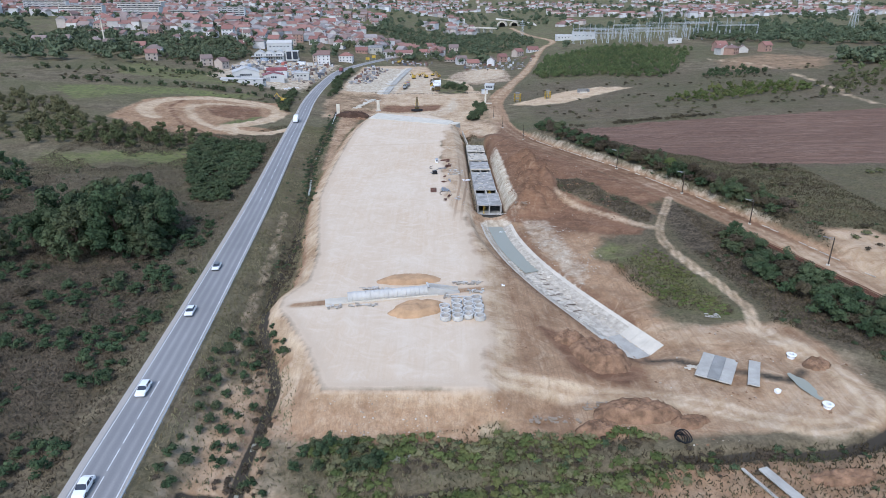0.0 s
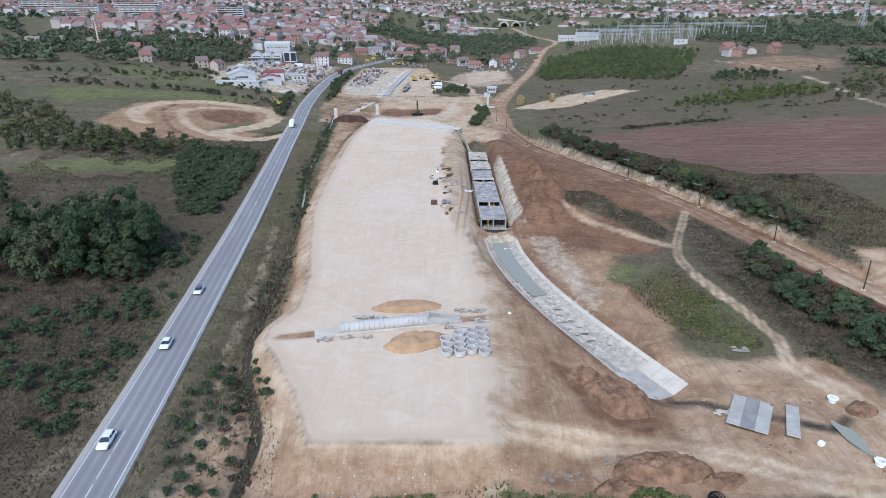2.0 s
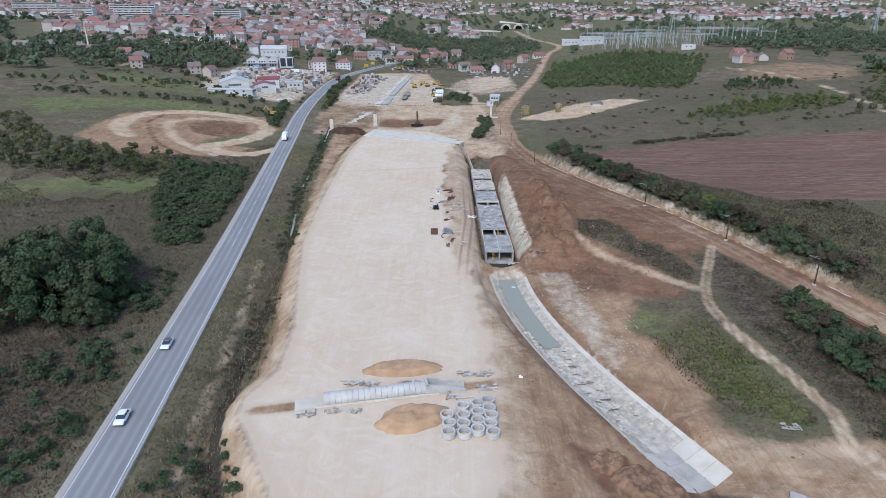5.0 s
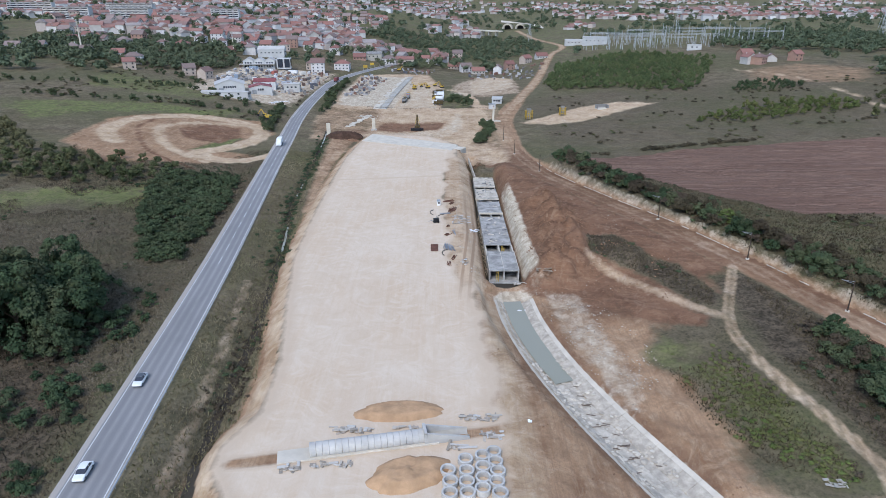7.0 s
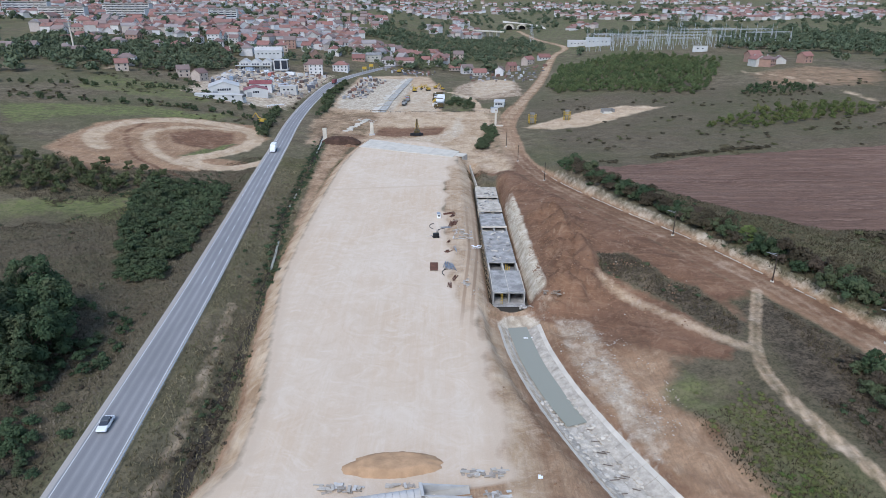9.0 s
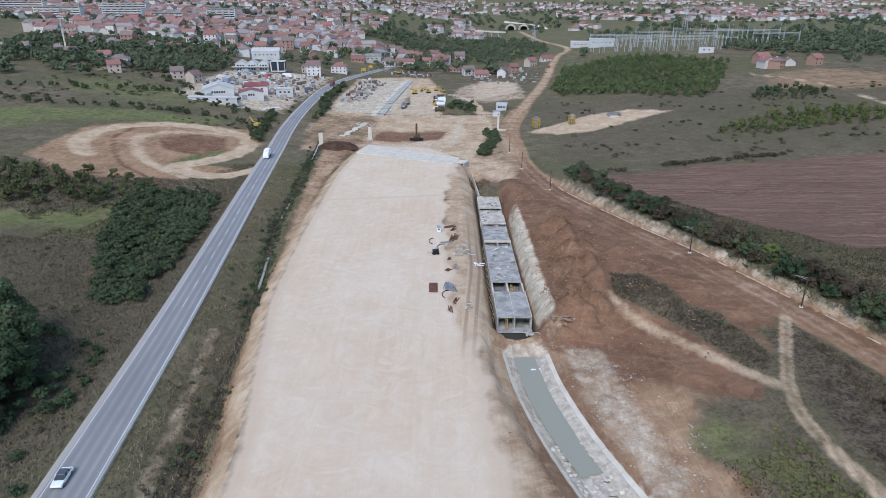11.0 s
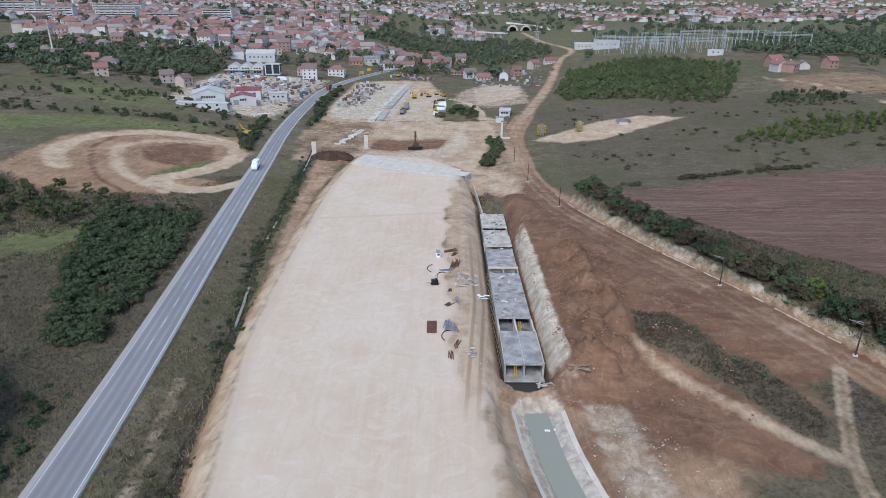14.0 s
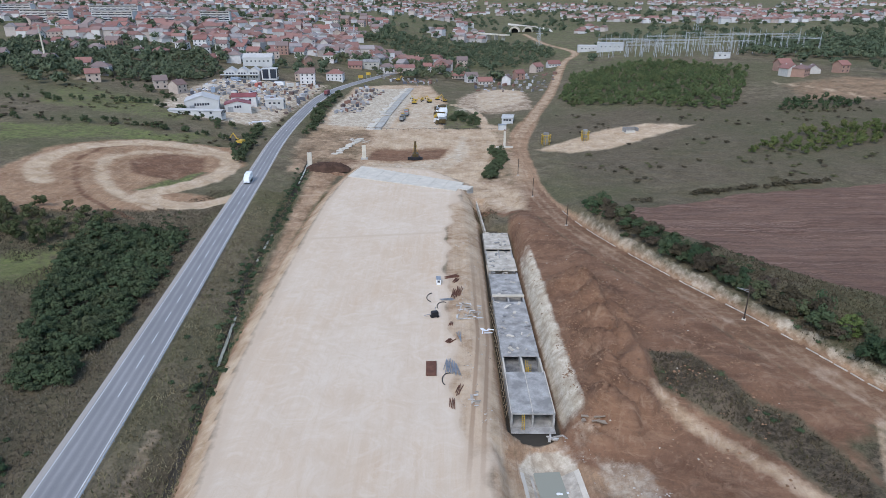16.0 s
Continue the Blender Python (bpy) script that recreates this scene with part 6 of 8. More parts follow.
def steel_plate():
    root = thing("steel_plate", "rust-brown steel plate lying on the pale fill", "steel plate", pose(-3.65, 223.1, 0.1, 0, 0, 1))
    boxed("sheet", (2.25, 5.7, 0.06), (0, 0, 0.08), M_RUST, root)
    for s in (-0.7, 0.7):
        boxed("skid", (0.16, 5.6, 0.09), (s, 0, 0), M_RUST, root)


steel_plate()


def generator():
    root = thing("site_generator", "dark site generator with a pump arm on the fill", "generator", pose(-3.5, 246.5, 0.06, 0, 0, 20))
    boxed("housing", (1.7, 1.2, 1.1), (0, 0, 0.35), M_DARK, root, bevel=0.08)
    boxed("skid_frame", (2.1, 1.4, 0.2), (0, 0, 0.12), M_DARK, root)
    bm = bmesh.new()
    for s in (-0.75, 0.75):
        rod(bm, (0.5, s, 0.3), (0.5, s * 1.12, 0.3), 0.32, seg=14)
    part("wheel", bm, M_TYRE, root)
    part("arm", rod(bmesh.new(), (-0.6, 0, 0.9), (-2.6, 0.3, 0.6), 0.08), M_STEEL, root)
    part("mast", rod(bmesh.new(), (0.1, 0.1, 1.4), (0.3, 0.2, 2.5), 0.06), M_STEEL, root)


generator()


def site_store():
    """Steel, pipes and forms kept along the edge of the fill."""
    rng = random.Random(21)
    spots = [(0.3, 223.9, 5.0, 8, 88, M_STEEL), (1.4, 223.0, 5.2, 6, 94, M_STEEL), (-0.4, 224.5, 4.5, 5, 82, M_STEEL), (1.5, 259.5, 5.5, 7, 80, M_RUST), (2.6, 261, 5.5, 6, 86, M_RUST), (0.7, 270.5, 4.0, 6, 30, M_RUST), (1.8, 268, 3.0, 5, 70, M_RUST),
             (-0.6, 256, 3.6, 4, 10, M_STEEL), (0.2, 234.8, 2.2, 6, 60, M_RUST), (2.0, 215.5, 3.6, 4, 80, M_RUST), (0.6, 211, 3.4, 5, 88, M_RUST), (2.4, 236.5, 5.0, 3, 96, M_STEEL), (0.5, 243, 2.0, 4, 75, M_RUST)]
    for x, y, ln, n, turn, mat in spots:
        root = thing("steel_bundle", "bundle of rusty steel sections on the fill's edge" if mat is M_RUST else "row of grey steel forms on the fill's edge", "steel", pose(x, y, height(x, y) + 0.05, 0, 0, turn), "steel stored along the fill")
        for k in range(n):
            ob = part("bar", block(bmesh.new(), (ln * rng.uniform(0.7, 1.1), 0.13, 0.16)), mat, root)
            ob.matrix_basis = pose(rng.uniform(-0.3, 0.3), (k - n / 2) * 0.24, 0.02 * k, 0, 0, rng.uniform(-9, 9))
    cab = thing("site_box", "small white site box with a dark window", "site box", pose(-2.9, 266, 0.03, 0, 0, 4))
    boxed("body", (1.2, 2.4, 1.5), (0, 0, 0.08), M_WHITE, cab, bevel=0.05)
    boxed("window", (0.7, 0.05, 0.6), (0, -1.22, 0.8), M_GLASS, cab, bevel=0)
    boxed("lid", (1.25, 2.5, 0.08), (0, 0, 1.59), M_STEEL, cab)
    for x, y, r, a0 in ((-4.2, 257, 1.6, 100), (-1.5, 252, 1.5, 60), (0.2, 219, 1.5, 80)):
        bm = bmesh.new()
        pts = [(math.cos(radians(a0 + 14 * k)) * r, math.sin(radians(a0 + 14 * k)) * r * 1.6, 0.12) for k in range(12)]
        tube(bm, pts, 0.1)
        ob = part("bent_pipe", bm, M_DARK)
        ob.matrix_basis = pose(x, y, 0.06)
        tagged(ob, "bent dark plastic pipe lying on the fill", "pipe", "bent pipes on the fill")


site_store()


# ---- clods and stones on the bare ground ----
def clods(name, spots, lo, hi, material, label, seed, category):
    """Lumps of earth or stone, each a small uneven eight-sided piece."""
    rng = np.random.default_rng(seed)
    z = heights(spots)
    n = len(spots)
    unit = np.array([(1, 0, 0), (0, 1, 0), (-1, 0, 0), (0, -1, 0), (0, 0, 0.75), (0, 0, -0.6)])
    size = lo + (hi - lo) * rng.random(n) ** 2.5
    a = rng.uniform(0, 6.283, n)
    v = unit[None] * rng.uniform(0.7, 1.3, (n, 6, 3)) * size[:, None, None]
    c, s = np.cos(a)[:, None], np.sin(a)[:, None]
    at = np.array(spots)
    co = np.stack([v[..., 0] * c - v[..., 1] * s + at[:, :1], v[..., 0] * s + v[..., 1] * c + at[:, 1:], v[..., 2] + (z + size * 0.2)[:, None]], -1).reshape(-1, 3)
    tri = np.array([(0, 1, 4), (1, 2, 4), (2, 3, 4), (3, 0, 4), (1, 0, 5), (2, 1, 5), (3, 2, 5), (0, 3, 5)])
    fs = (tri[None] + 6 * np.arange(n)[:, None, None]).reshape(-1, 3)
    me = bpy.data.meshes.new(name)
    me.from_pydata(co.tolist(), [], fs.tolist())
    me.materials.append(material)
    tagged(new(name, me), label, category, kind="stuff")


def strewn():
    rng = np.random.default_rng(51)

    def pick(shape, n, power=0.0):
        xs, ys = [q[0] for q in shape], [q[1] for q in shape]
        x, y = rng.uniform(min(xs), max(xs), n), rng.uniform(min(ys), max(ys), n)
        ok = in_shape(x, y, shape) < 0
        ok &= np.array([noise.noise(Vector((a * 0.16, b * 0.16, 11.0))) for a, b in zip(x, y)]) > power
        ok &= (near_line(x, y, CHANNEL)[0] > 6.2) & (near_line(x, y, LOOP_TRACK)[0] > 3.0) & (near_line(x, y, CULVERT)[0] > 7)
        return list(zip(x[ok], y[ok]))

    slope = [(23, 204), (60, 186), (66, 232), (50, 268), (36, 310), (24, 318)]
    ridge = [(24, 204), (42, 204), (46, 240), (38, 268), (27, 262)]
    foot = [(12, 100), (36, 104), (46, 118), (30, 128), (20, 160), (15, 196), (10, 192), (11, 120)]
    works = [(44, 130), (70, 124), (84, 108), (82, 86), (40, 84), (34, 100)]
    rim = [(24, 204), (42, 186), (46, 160), (36, 148), (26, 175)]
    clods("earth_clods", pick(slope, 5000, 0.0) + pick(ridge, 3000, -0.1) + pick(foot, 700, 0.2) + pick(works, 700, 0.15), 0.08, 0.38, M_SPOIL, "clods of brown earth on the bare slopes", 52, "earth")
    clods("pale_stones", pick(rim, 2600, -0.05) + pick(works, 700, 0.12) + pick(slope, 500, 0.15) + pick([(-24, 94), (34, 94), (34, 87), (-20, 88)], 900, 0.0) + pick([(2, 205), (10, 205), (10, 300), (2, 300)], 900, 0.05), 0.06, 0.27, M_ROCK, "pale stones and rubble on the bare ground", 53, "stones")


strewn()
_w = thing("low_wall", "thin pale concrete wall in the ditch beyond the culvert", "wall", pose(11.6, 331, -3.2, 0, 0, 3))
for _k in range(7):
    boxed("segment", (0.5, 4.6, 2.2), (0, -15 + 5 * _k, -1.0), M_LIMEC, _w)

# ---- houses ----
def gable(bm, w, d, z0, rise, over=0.5):
    """A pitched roof with eaves and thickness; the ridge runs along x."""
    x, y = w / 2 + over, d / 2 + over
    drop = rise * over / (d / 2)
    pts = [(-x, -y, z0 - drop), (x, -y, z0 - drop), (x, y, z0 - drop), (-x, y, z0 - drop), (-x, 0, z0 + rise), (x, 0, z0 + rise)]
    lo = [bm.verts.new(p) for p in pts]
    hi = [bm.verts.new((p[0], p[1], p[2] + 0.28)) for p in pts]
    for f in ((0, 1, 5, 4), (2, 3, 4, 5)):
        bm.faces.new([hi[i] for i in f])
        bm.faces.new([lo[i] for i in reversed(f)])
    for a, b in ((0, 1), (1, 5), (5, 2), (2, 3), (3, 4), (4, 0)):
        bm.faces.new((lo[a], lo[b], hi[b], hi[a]))
    return bm


def hip(bm, w, d, z0, rise, over=0.5):
    x, y = w / 2 + over, d / 2 + over
    r = max(0.4, (w - d) / 2 + 0.4)
    pts = [(-x, -y, z0), (x, -y, z0), (x, y, z0), (-x, y, z0), (-r, 0, z0 + rise), (r, 0, z0 + rise)]
    v = [bm.verts.new(p) for p in pts]
    for f in ((0, 1, 5, 4), (1, 2, 5), (2, 3, 4, 5), (3, 0, 4), (3, 2, 1, 0)):
        bm.faces.new([v[i] for i in f])
    return bm


def house_body(bm, w, d, h, rise, gabled=True):
    block(bm, (w, d, h + 2.0), (0, 0, -2.0))
    if gabled:
        for s in (-1, 1):
            vs = [bm.verts.new((s * (w / 2 - 0.001), y, z)) for y, z in ((-d / 2, h), (d / 2, h), (0, h + rise))]
            vt = [bm.verts.new((s * (w / 2 - 0.3), y, z)) for y, z in ((-d / 2, h), (d / 2, h), (0, h + rise))]
            bm.faces.new(vs)
            bm.faces.new(vt[::-1])
    return bm


WINDOW_MESH = []


def window(parent, x, y, z, turn, w=1.1, h=1.3):
    """A framed pane set into the wall."""
    if not WINDOW_MESH:
        bm = bmesh.new()
        block(bm, (1, 0.12, 1), (0, 0, 0), bevel=0)
        ob = part("window", bm, M_GLASS, parent)
        WINDOW_MESH.append(ob.data)
    else:
        ob = new("window", WINDOW_MESH[0])
        ob.parent = parent
    ob.matrix_basis = pose(x, y, z, 0, 0, turn) @ Matrix.Diagonal((w, 1, h, 1))
    return ob


def house(w, d, storeys, kind, name="house"):
    root = new(name)
    h = 2.8 * storeys + 0.3
    rise = d * (0.36 if kind != "hip" else 0.3)
    part("wall", house_body(bmesh.new(), w, d, h, rise, kind != "hip"), M_WALL, root)
    part("roof", (hip if kind == "hip" else gable)(bmesh.new(), w, d, h, rise), M_ROOF, root)
    part("chimney", block(bmesh.new(), (0.7, 0.7, 2.0), (w * 0.2, d * 0.15, h + rise * 0.4)), M_WALL, root)
    n = max(2, int(w / 3.2))
    for s in range(storeys):
        for k in range(n):
            window(root, -w / 2 + (k + 0.5) * w / n, -d / 2 - 0.01, 0.9 + 2.8 * s, 0)
        window(root, w / 2 + 0.01, -d * 0.2, 0.9 + 2.8 * s, 90)
        window(root, w / 2 + 0.01, d * 0.2, 0.9 + 2.8 * s, 90)
    if kind == "gable":
        window(root, w / 2 + 0.02, 0, h + rise * 0.2, 90, 1.0, 1.1)
    return root


HOUSES = [house(11, 9, 2, "gable"), house(10, 10, 2, "hip"), house(13, 9, 1, "gable"), house(12, 10, 3, "gable"), house(9, 8, 2, "gable"), house(14, 11, 2, "hip")]
_house_used = set()


def set_house(k, x, y, turn, label, group="", scale=1.0):
    m = pose(x, y, height(x, y), 0, 0, turn)
    if k in _house_used:
        ob = copy_thing(HOUSES[k], m)
    else:
        _house_used.add(k)
        ob = HOUSES[k]
        ob.matrix_basis = m
    ob.scale = (scale,) * 3
    return tagged(ob, label, "house", group)


LABELS = ["plastered two-storey house with a red gable roof", "square house with a red hipped roof", "low house with a long red gable roof", "tall plastered house with a red gable roof", "small house with a weathered red roof", "wide house with a dull red hipped roof"]


def build_town():
    rng = np.random.default_rng(31)
    near = [(0, 271, 640, 10), (1, 268, 606, 40), (0, 262, 612, 100), (4, 303, 614, 20), (2, 284, 618, 70), (0, -281, 604, 12), (5, -262, 590, 15), (4, -252, 560, 30), (4, -318, 622, 0), (1, -340, 640, 20), (0, -370, 640, 10), (2, -400, 650, 5),
            (4, 51.4, 696, 80), (0, 20, 722, 15), (2, 32, 706, 10), (5, -62, 742, 8), (2, -92, 735, 4), (3, -118, 640, 8), (1, -126, 652, 8), (5, -100, 668, 0), (2, 8, 748, 0), (4, 66, 730, 20), (0, 88, 770, 40), (2, 108, 790, 10), (4, -205, 560, 30), (4, -188, 548, 70)]
    taken = [(a, b) for _, a, b, _ in near]
    for k, x, y, t in near:
        set_house(k, x, y, t, LABELS[k], "houses at the town's edge")
    placed, tries = 0, 0
    while placed < 255 and tries < 6000:
        tries += 1
        u = rng.random() ** 0.8
        y = 690 + 560 * u
        x = rng.uniform(-620, 30) * (0.6 + 0.6 * u)
        if noise.noise(Vector((x * 0.008, y * 0.008, 2.0))) < -0.12 or any(math.dist((x, y), q) < 17 for q in taken):
            continue
        if (x > -70 and y < 780) or (abs(x + 150) < 60 and 860 < y < 930) or (x > -100 and y > 860):
            continue
        k = int(rng.integers(6))
        set_house(k, x, y, rng.choice([0, 90]) + rng.normal(0, 14), LABELS[k], "houses of the town", rng.uniform(0.85, 1.15))
        taken.append((x, y))
        placed += 1


build_town()


def far_town():
    """The town beyond: hundreds of houses too small to tell apart, with walls and roofs of their own."""
    rng = np.random.default_rng(37)
    for name, mat, roof in (("far_houses", M_WALL_FAR, False), ("far_roofs", M_ROOF_FAR, True)):
        rng = np.random.default_rng(37)
        co, fs = [], []
        n = 0
        count = 0
        while count < 2600:
            y = 780 + 2300 * rng.random() ** 1.25
            x = rng.uniform(-0.75, 0.72) * (y - 100)
            if y < 1150 and (x > 0.0 or x < -680 or (x > -110 and y > 850)):
                continue
            w, d, h, t = rng.uniform(9, 16), rng.uniform(8, 11), rng.choice([3.2, 6, 6, 9]), rng.uniform(0, 3.14)
            if noise.noise(Vector((x * 0.004, y * 0.004, 4.0))) < (-0.12 if x < 150 else 0.1):
                continue
            if 60 < x < 200 and y < 1500:
                continue
            count += 1
            z = float(base(x, y))
            c, s = math.cos(t), math.sin(t)

            def P(a, b, e):
                co.append((x + a * c - b * s, y + a * s + b * c, z + e))

            if roof:
                a, b, r = w / 2 + 0.5, d / 2 + 0.5, d * 0.36
                for q in ((-a, -b, h), (a, -b, h), (a, b, h), (-a, b, h), (-a, 0, h + r), (a, 0, h + r)):
                    P(*q)
                fs += [(n, n + 1, n + 5, n + 4), (n + 2, n + 3, n + 4, n + 5), (n, n + 4, n + 3), (n + 1, n + 2, n + 5)]
                n += 6
            else:
                a, b = w / 2, d / 2
                for e in (-3, h):
                    for q in ((-a, -b), (a, -b), (a, b), (-a, b)):
                        P(*q, e)
                fs += [(n, n + 1, n + 5, n + 4), (n + 1, n + 2, n + 6, n + 5), (n + 2, n + 3, n + 7, n + 6), (n + 3, n, n + 4, n + 7), (n + 4, n + 5, n + 6, n + 7)]
                n += 8
        ob = mesh_object(name, co, fs, mat)
        tagged(ob, "distant plastered houses of the town" if not roof else "distant red roofs of the town", "houses", kind="stuff")


M_WALL_FAR = random_tint("far_plaster", [(0.54, 0.52, 0.49), (0.44, 0.41, 0.38), (0.58, 0.57, 0.56), (0.48, 0.41, 0.36), (0.5, 0.49, 0.48)], scale=0.3, island=True)
M_ROOF_FAR = random_tint("far_clay_roof", [(0.24, 0.125, 0.1), (0.27, 0.145, 0.118), (0.22, 0.14, 0.12), (0.29, 0.255, 0.24), (0.25, 0.135, 0.11)], scale=0.3, island=True)
far_town()


# ---- larger buildings ----
def hall(x, y, w, d, h, rise, turn, wall, roof, label, windows=0, name="hall"):
    root = thing(name, label, "hall", on_ground(x, y, turn))
    part("wall", house_body(bmesh.new(), w, d, h, rise), wall, root)
    part("roof", gable(bmesh.new(), w, d, h, rise, 0.3), roof, root)
    for k in range(windows):
        window(root, w / 2 + 0.02, (k - (windows - 1) / 2) * 1.5, h * 0.55, 90, 1.1, 1.4)
        window(root, (k - (windows - 1) / 2) * w / (windows + 1), -d / 2 - 0.02, h * 0.5, 0, 1.4, 1.1)
    boxed("door", (0.08, 3.2, 3.2), (w / 2 + 0.02, -d * 0.28, 0), M_STEEL, root, bevel=0)
    return root


M_TIN_PALE = simple("pale_tin_roof", (0.44, 0.425, 0.4), 0.6, scale=0.6, vary=0.12)
M_TIN_RED = simple("red_tin_roof", (0.23, 0.08, 0.08), 0.6, scale=0.6, vary=0.2)
M_PLASTER = simple("white_plaster", (0.47, 0.465, 0.45), 0.85, scale=0.5, vary=0.12)
hall(-156, 507, 21, 20, 5.4, 3.2, -72, M_PLASTER, M_TIN_PALE, "white industrial hall with a shallow pale roof", 6)
hall(-136, 513, 13, 16, 4.6, 2.0, -72, M_PLASTER, M_TIN_RED, "low hall with a dark red tin roof", 3)
hall(-152, 486, 34, 5, 3.0, 0.6, -8, M_PLASTER, M_TIN_PALE, "long low white shed beside the hall", 4)
hall(-138, 534, 16, 9, 5.0, 2.0, 10, M_WALL, M_TIN_RED, "plastered shed with a red roof", 3)
hall(-118, 536, 12, 8, 5.5, 0.5, 5, M_TIN_PALE, M_TIN_PALE, "grey flat-roofed store in the yard", 3)
hall(-85, 745, 30, 16, 5.5, 2.0, 6, M_CONC, M_CONC_DARK, "long grey hall with a dark roof", 6)
hall(-45, 748, 20, 12, 5.0, 2.5, 0, M_WALL, M_ROOF, "brick hall with a red roof", 4)
hall(-175, 700, 26, 14, 7, 3, 6, M_PLASTER, M_TIN_PALE, "large white hall among the houses", 6)
hall(188, 880, 30, 16, 9, 0.6, -15, M_PLASTER, M_TIN_PALE, "pale switch house of the substation", 5)
hall(165, 900, 22, 12, 6, 1.5, -5, M_PLASTER, M_TIN_PALE, "pale hall beside the substation", 4)
hall(260, 735, 14, 6, 5, 0.4, -15, M_PLASTER, M_TIN_PALE, "white wall of the substation", 2)


def office():
    root = thing("office_building", "white gabled office block with a dark glass tower", "office", on_ground(-168, 632, 6))
    for k in range(3):
        part("wall", house_body(bmesh.new(), 11, 9.0, 6.0, 2.8), M_PLASTER, root).matrix_basis = pose(k * 9.4 - 10, 0, 0, 0, 0, 90)
        part("roof", gable(bmesh.new(), 11, 9.0, 6.0, 2.8, 0.4), M_TIN_PALE, root).matrix_basis = pose(k * 9.4 - 10, 0, 0, 0, 0, 90)
        for s in range(2):
            for q in (-2.2, 0, 2.2):
                window(root, k * 9.4 - 10 + q, -5.55, 0.9 + 2.8 * s, 0, 1.4, 1.4)
    boxed("tower", (12, 10, 9.0), (21, -1, -1), M_PLASTER, root)
    boxed("glass_front", (4.6, 0.3, 7.2), (18.2, -6.1, 0.3), M_GLASS, root, "dark blue glass front", bevel=0)
    boxed("glass_front", (4.6, 0.3, 7.2), (24.2, -6.1, 0.3), M_GLASS, root, "dark blue glass front", bevel=0)
    boxed("side_glass", (0.3, 6, 6.5), (27.1, -1, 1), M_GLASS, root, bevel=0)
    boxed("canopy", (30, 4, 0.5), (-2, -7.5, 3.4), M_PLASTER, root)


office()


def apartment(x, y, w, storeys, turn):
    root = thing("apartment_block", "long pale apartment block with rows of windows", "apartment block", on_ground(x, y, turn), "apartment blocks on the hill")
    boxed("wall", (w, 13, storeys * 3 + 3), (0, 0, -3), M_APT, root)
    boxed("roof", (w + 0.8, 13.8, 0.6), (0, 0, storeys * 3), M_CONC_DARK, root)
    for s in range(storeys):
        boxed("window_band", (w - 2, 0.25, 1.4), (0, -6.55, s * 3 + 0.9), M_GLASS, root, bevel=0)
        for k in range(int(w / 9)):
            boxed("balcony", (3.0, 1.0, 1.0), (-w / 2 + 5 + 9 * k, -7.0, s * 3 + 0.3), M_PLASTER, root, bevel=0)


M_APT = simple("apartment_plaster", (0.5, 0.49, 0.48), 0.85, scale=0.2, vary=0.2)
for _x, _y, _w, _s, _t in ((-520, 960, 60, 5, 4), (-440, 975, 55, 5, -3), (-600, 1010, 60, 6, 8), (-370, 960, 50, 4, 2), (-480, 1060, 70, 6, 0), (-330, 1040, 40, 5, 6), (-640, 930, 40, 6, 0)):
    apartment(_x, _y, _w, _s, _t)


def mast(x, y, tall, label, r=0.7):
    root = thing("mast", label, "mast", on_ground(x, y))
    part("pole", rod(bmesh.new(), (0, 0, -1), (0, 0, tall), r, r * 0.6, 10), M_CONC_PALE, root)
    for k in range(3):
        part("ring", rod(bmesh.new(), (0, 0, tall * (0.8 + 0.08 * k)), (0, 0, tall * (0.8 + 0.08 * k) + 0.5), r * 1.5, seg=10), M_STEEL, root)


mast(-322, 622, 30, "tall pale mast among the trees", 0.8)
mast(-215, 705, 20, "pale mast above the trees", 0.6)


# ---- substation ----
def gantry(x, y, w, tall, turn):
    root = thing("gantry", "white steel gantry of the substation", "gantry", on_ground(x, y, turn), "gantries of the substation")
    n = max(2, int(w / 14) + 1)
    for k in range(n):
        px = -w / 2 + k * w / (n - 1)
        bm = bmesh.new()
        for s in (-1, 1):
            rod(bm, (px + s * 1.0, 0, -1), (px + s * 0.25, 0, tall), 0.16, 0.13, 4)
        for q in range(5):
            z0 = tall * q / 5
            rod(bm, (px - 1.0 + 0.15 * q, 0, z0), (px + 0.85 - 0.15 * q, 0, z0 + tall / 5), 0.07, seg=4)
        rod(bm, (px, 0, tall), (px, 0, tall + 5), 0.12, seg=4)
        part("post", bm, M_GALV, root)
    bm = bmesh.new()
    for s in (0, 1.3):
        rod(bm, (-w / 2, 0, tall - s), (w / 2, 0, tall - s), 0.13, seg=4)
    for k in range(int(w / 2)):
        rod(bm, (-w / 2 + 2 * k, 0, tall - 1.3 * (k % 2)), (-w / 2 + 2 * k + 2, 0, tall - 1.3 * ((k + 1) % 2)), 0.07, seg=4)
    part("beam", bm, M_GALV, root)
    for k in range(int(w / 28)):
        bm = bmesh.new()
        rod(bm, (-w / 2 + 3 + 7 * k, -5, -1), (-w / 2 + 3 + 7 * k, -5, tall * 0.45), 0.25, seg=5)
        rod(bm, (-w / 2 + 3 + 7 * k, -5, tall * 0.45), (-w / 2 + 3 + 7 * k, -5, tall * 0.62), 0.4, seg=6)
        part("insulator", bm, M_GALV, root)


M_GALV = simple("galvanised_steel", (0.43, 0.445, 0.455), 0.5, 0.2, vary=0.1)
for _x, _y, _w, _h in ((195, 805, 70, 13), (225, 775, 90, 14), (215, 835, 84, 14), (255, 760, 84, 15), (250, 800, 84, 16), (280, 790, 70, 17), (310, 760, 60, 18), (205, 860, 70, 13), (330, 740, 42, 16)):
    gantry(_x, _y, _w, _h, -18)


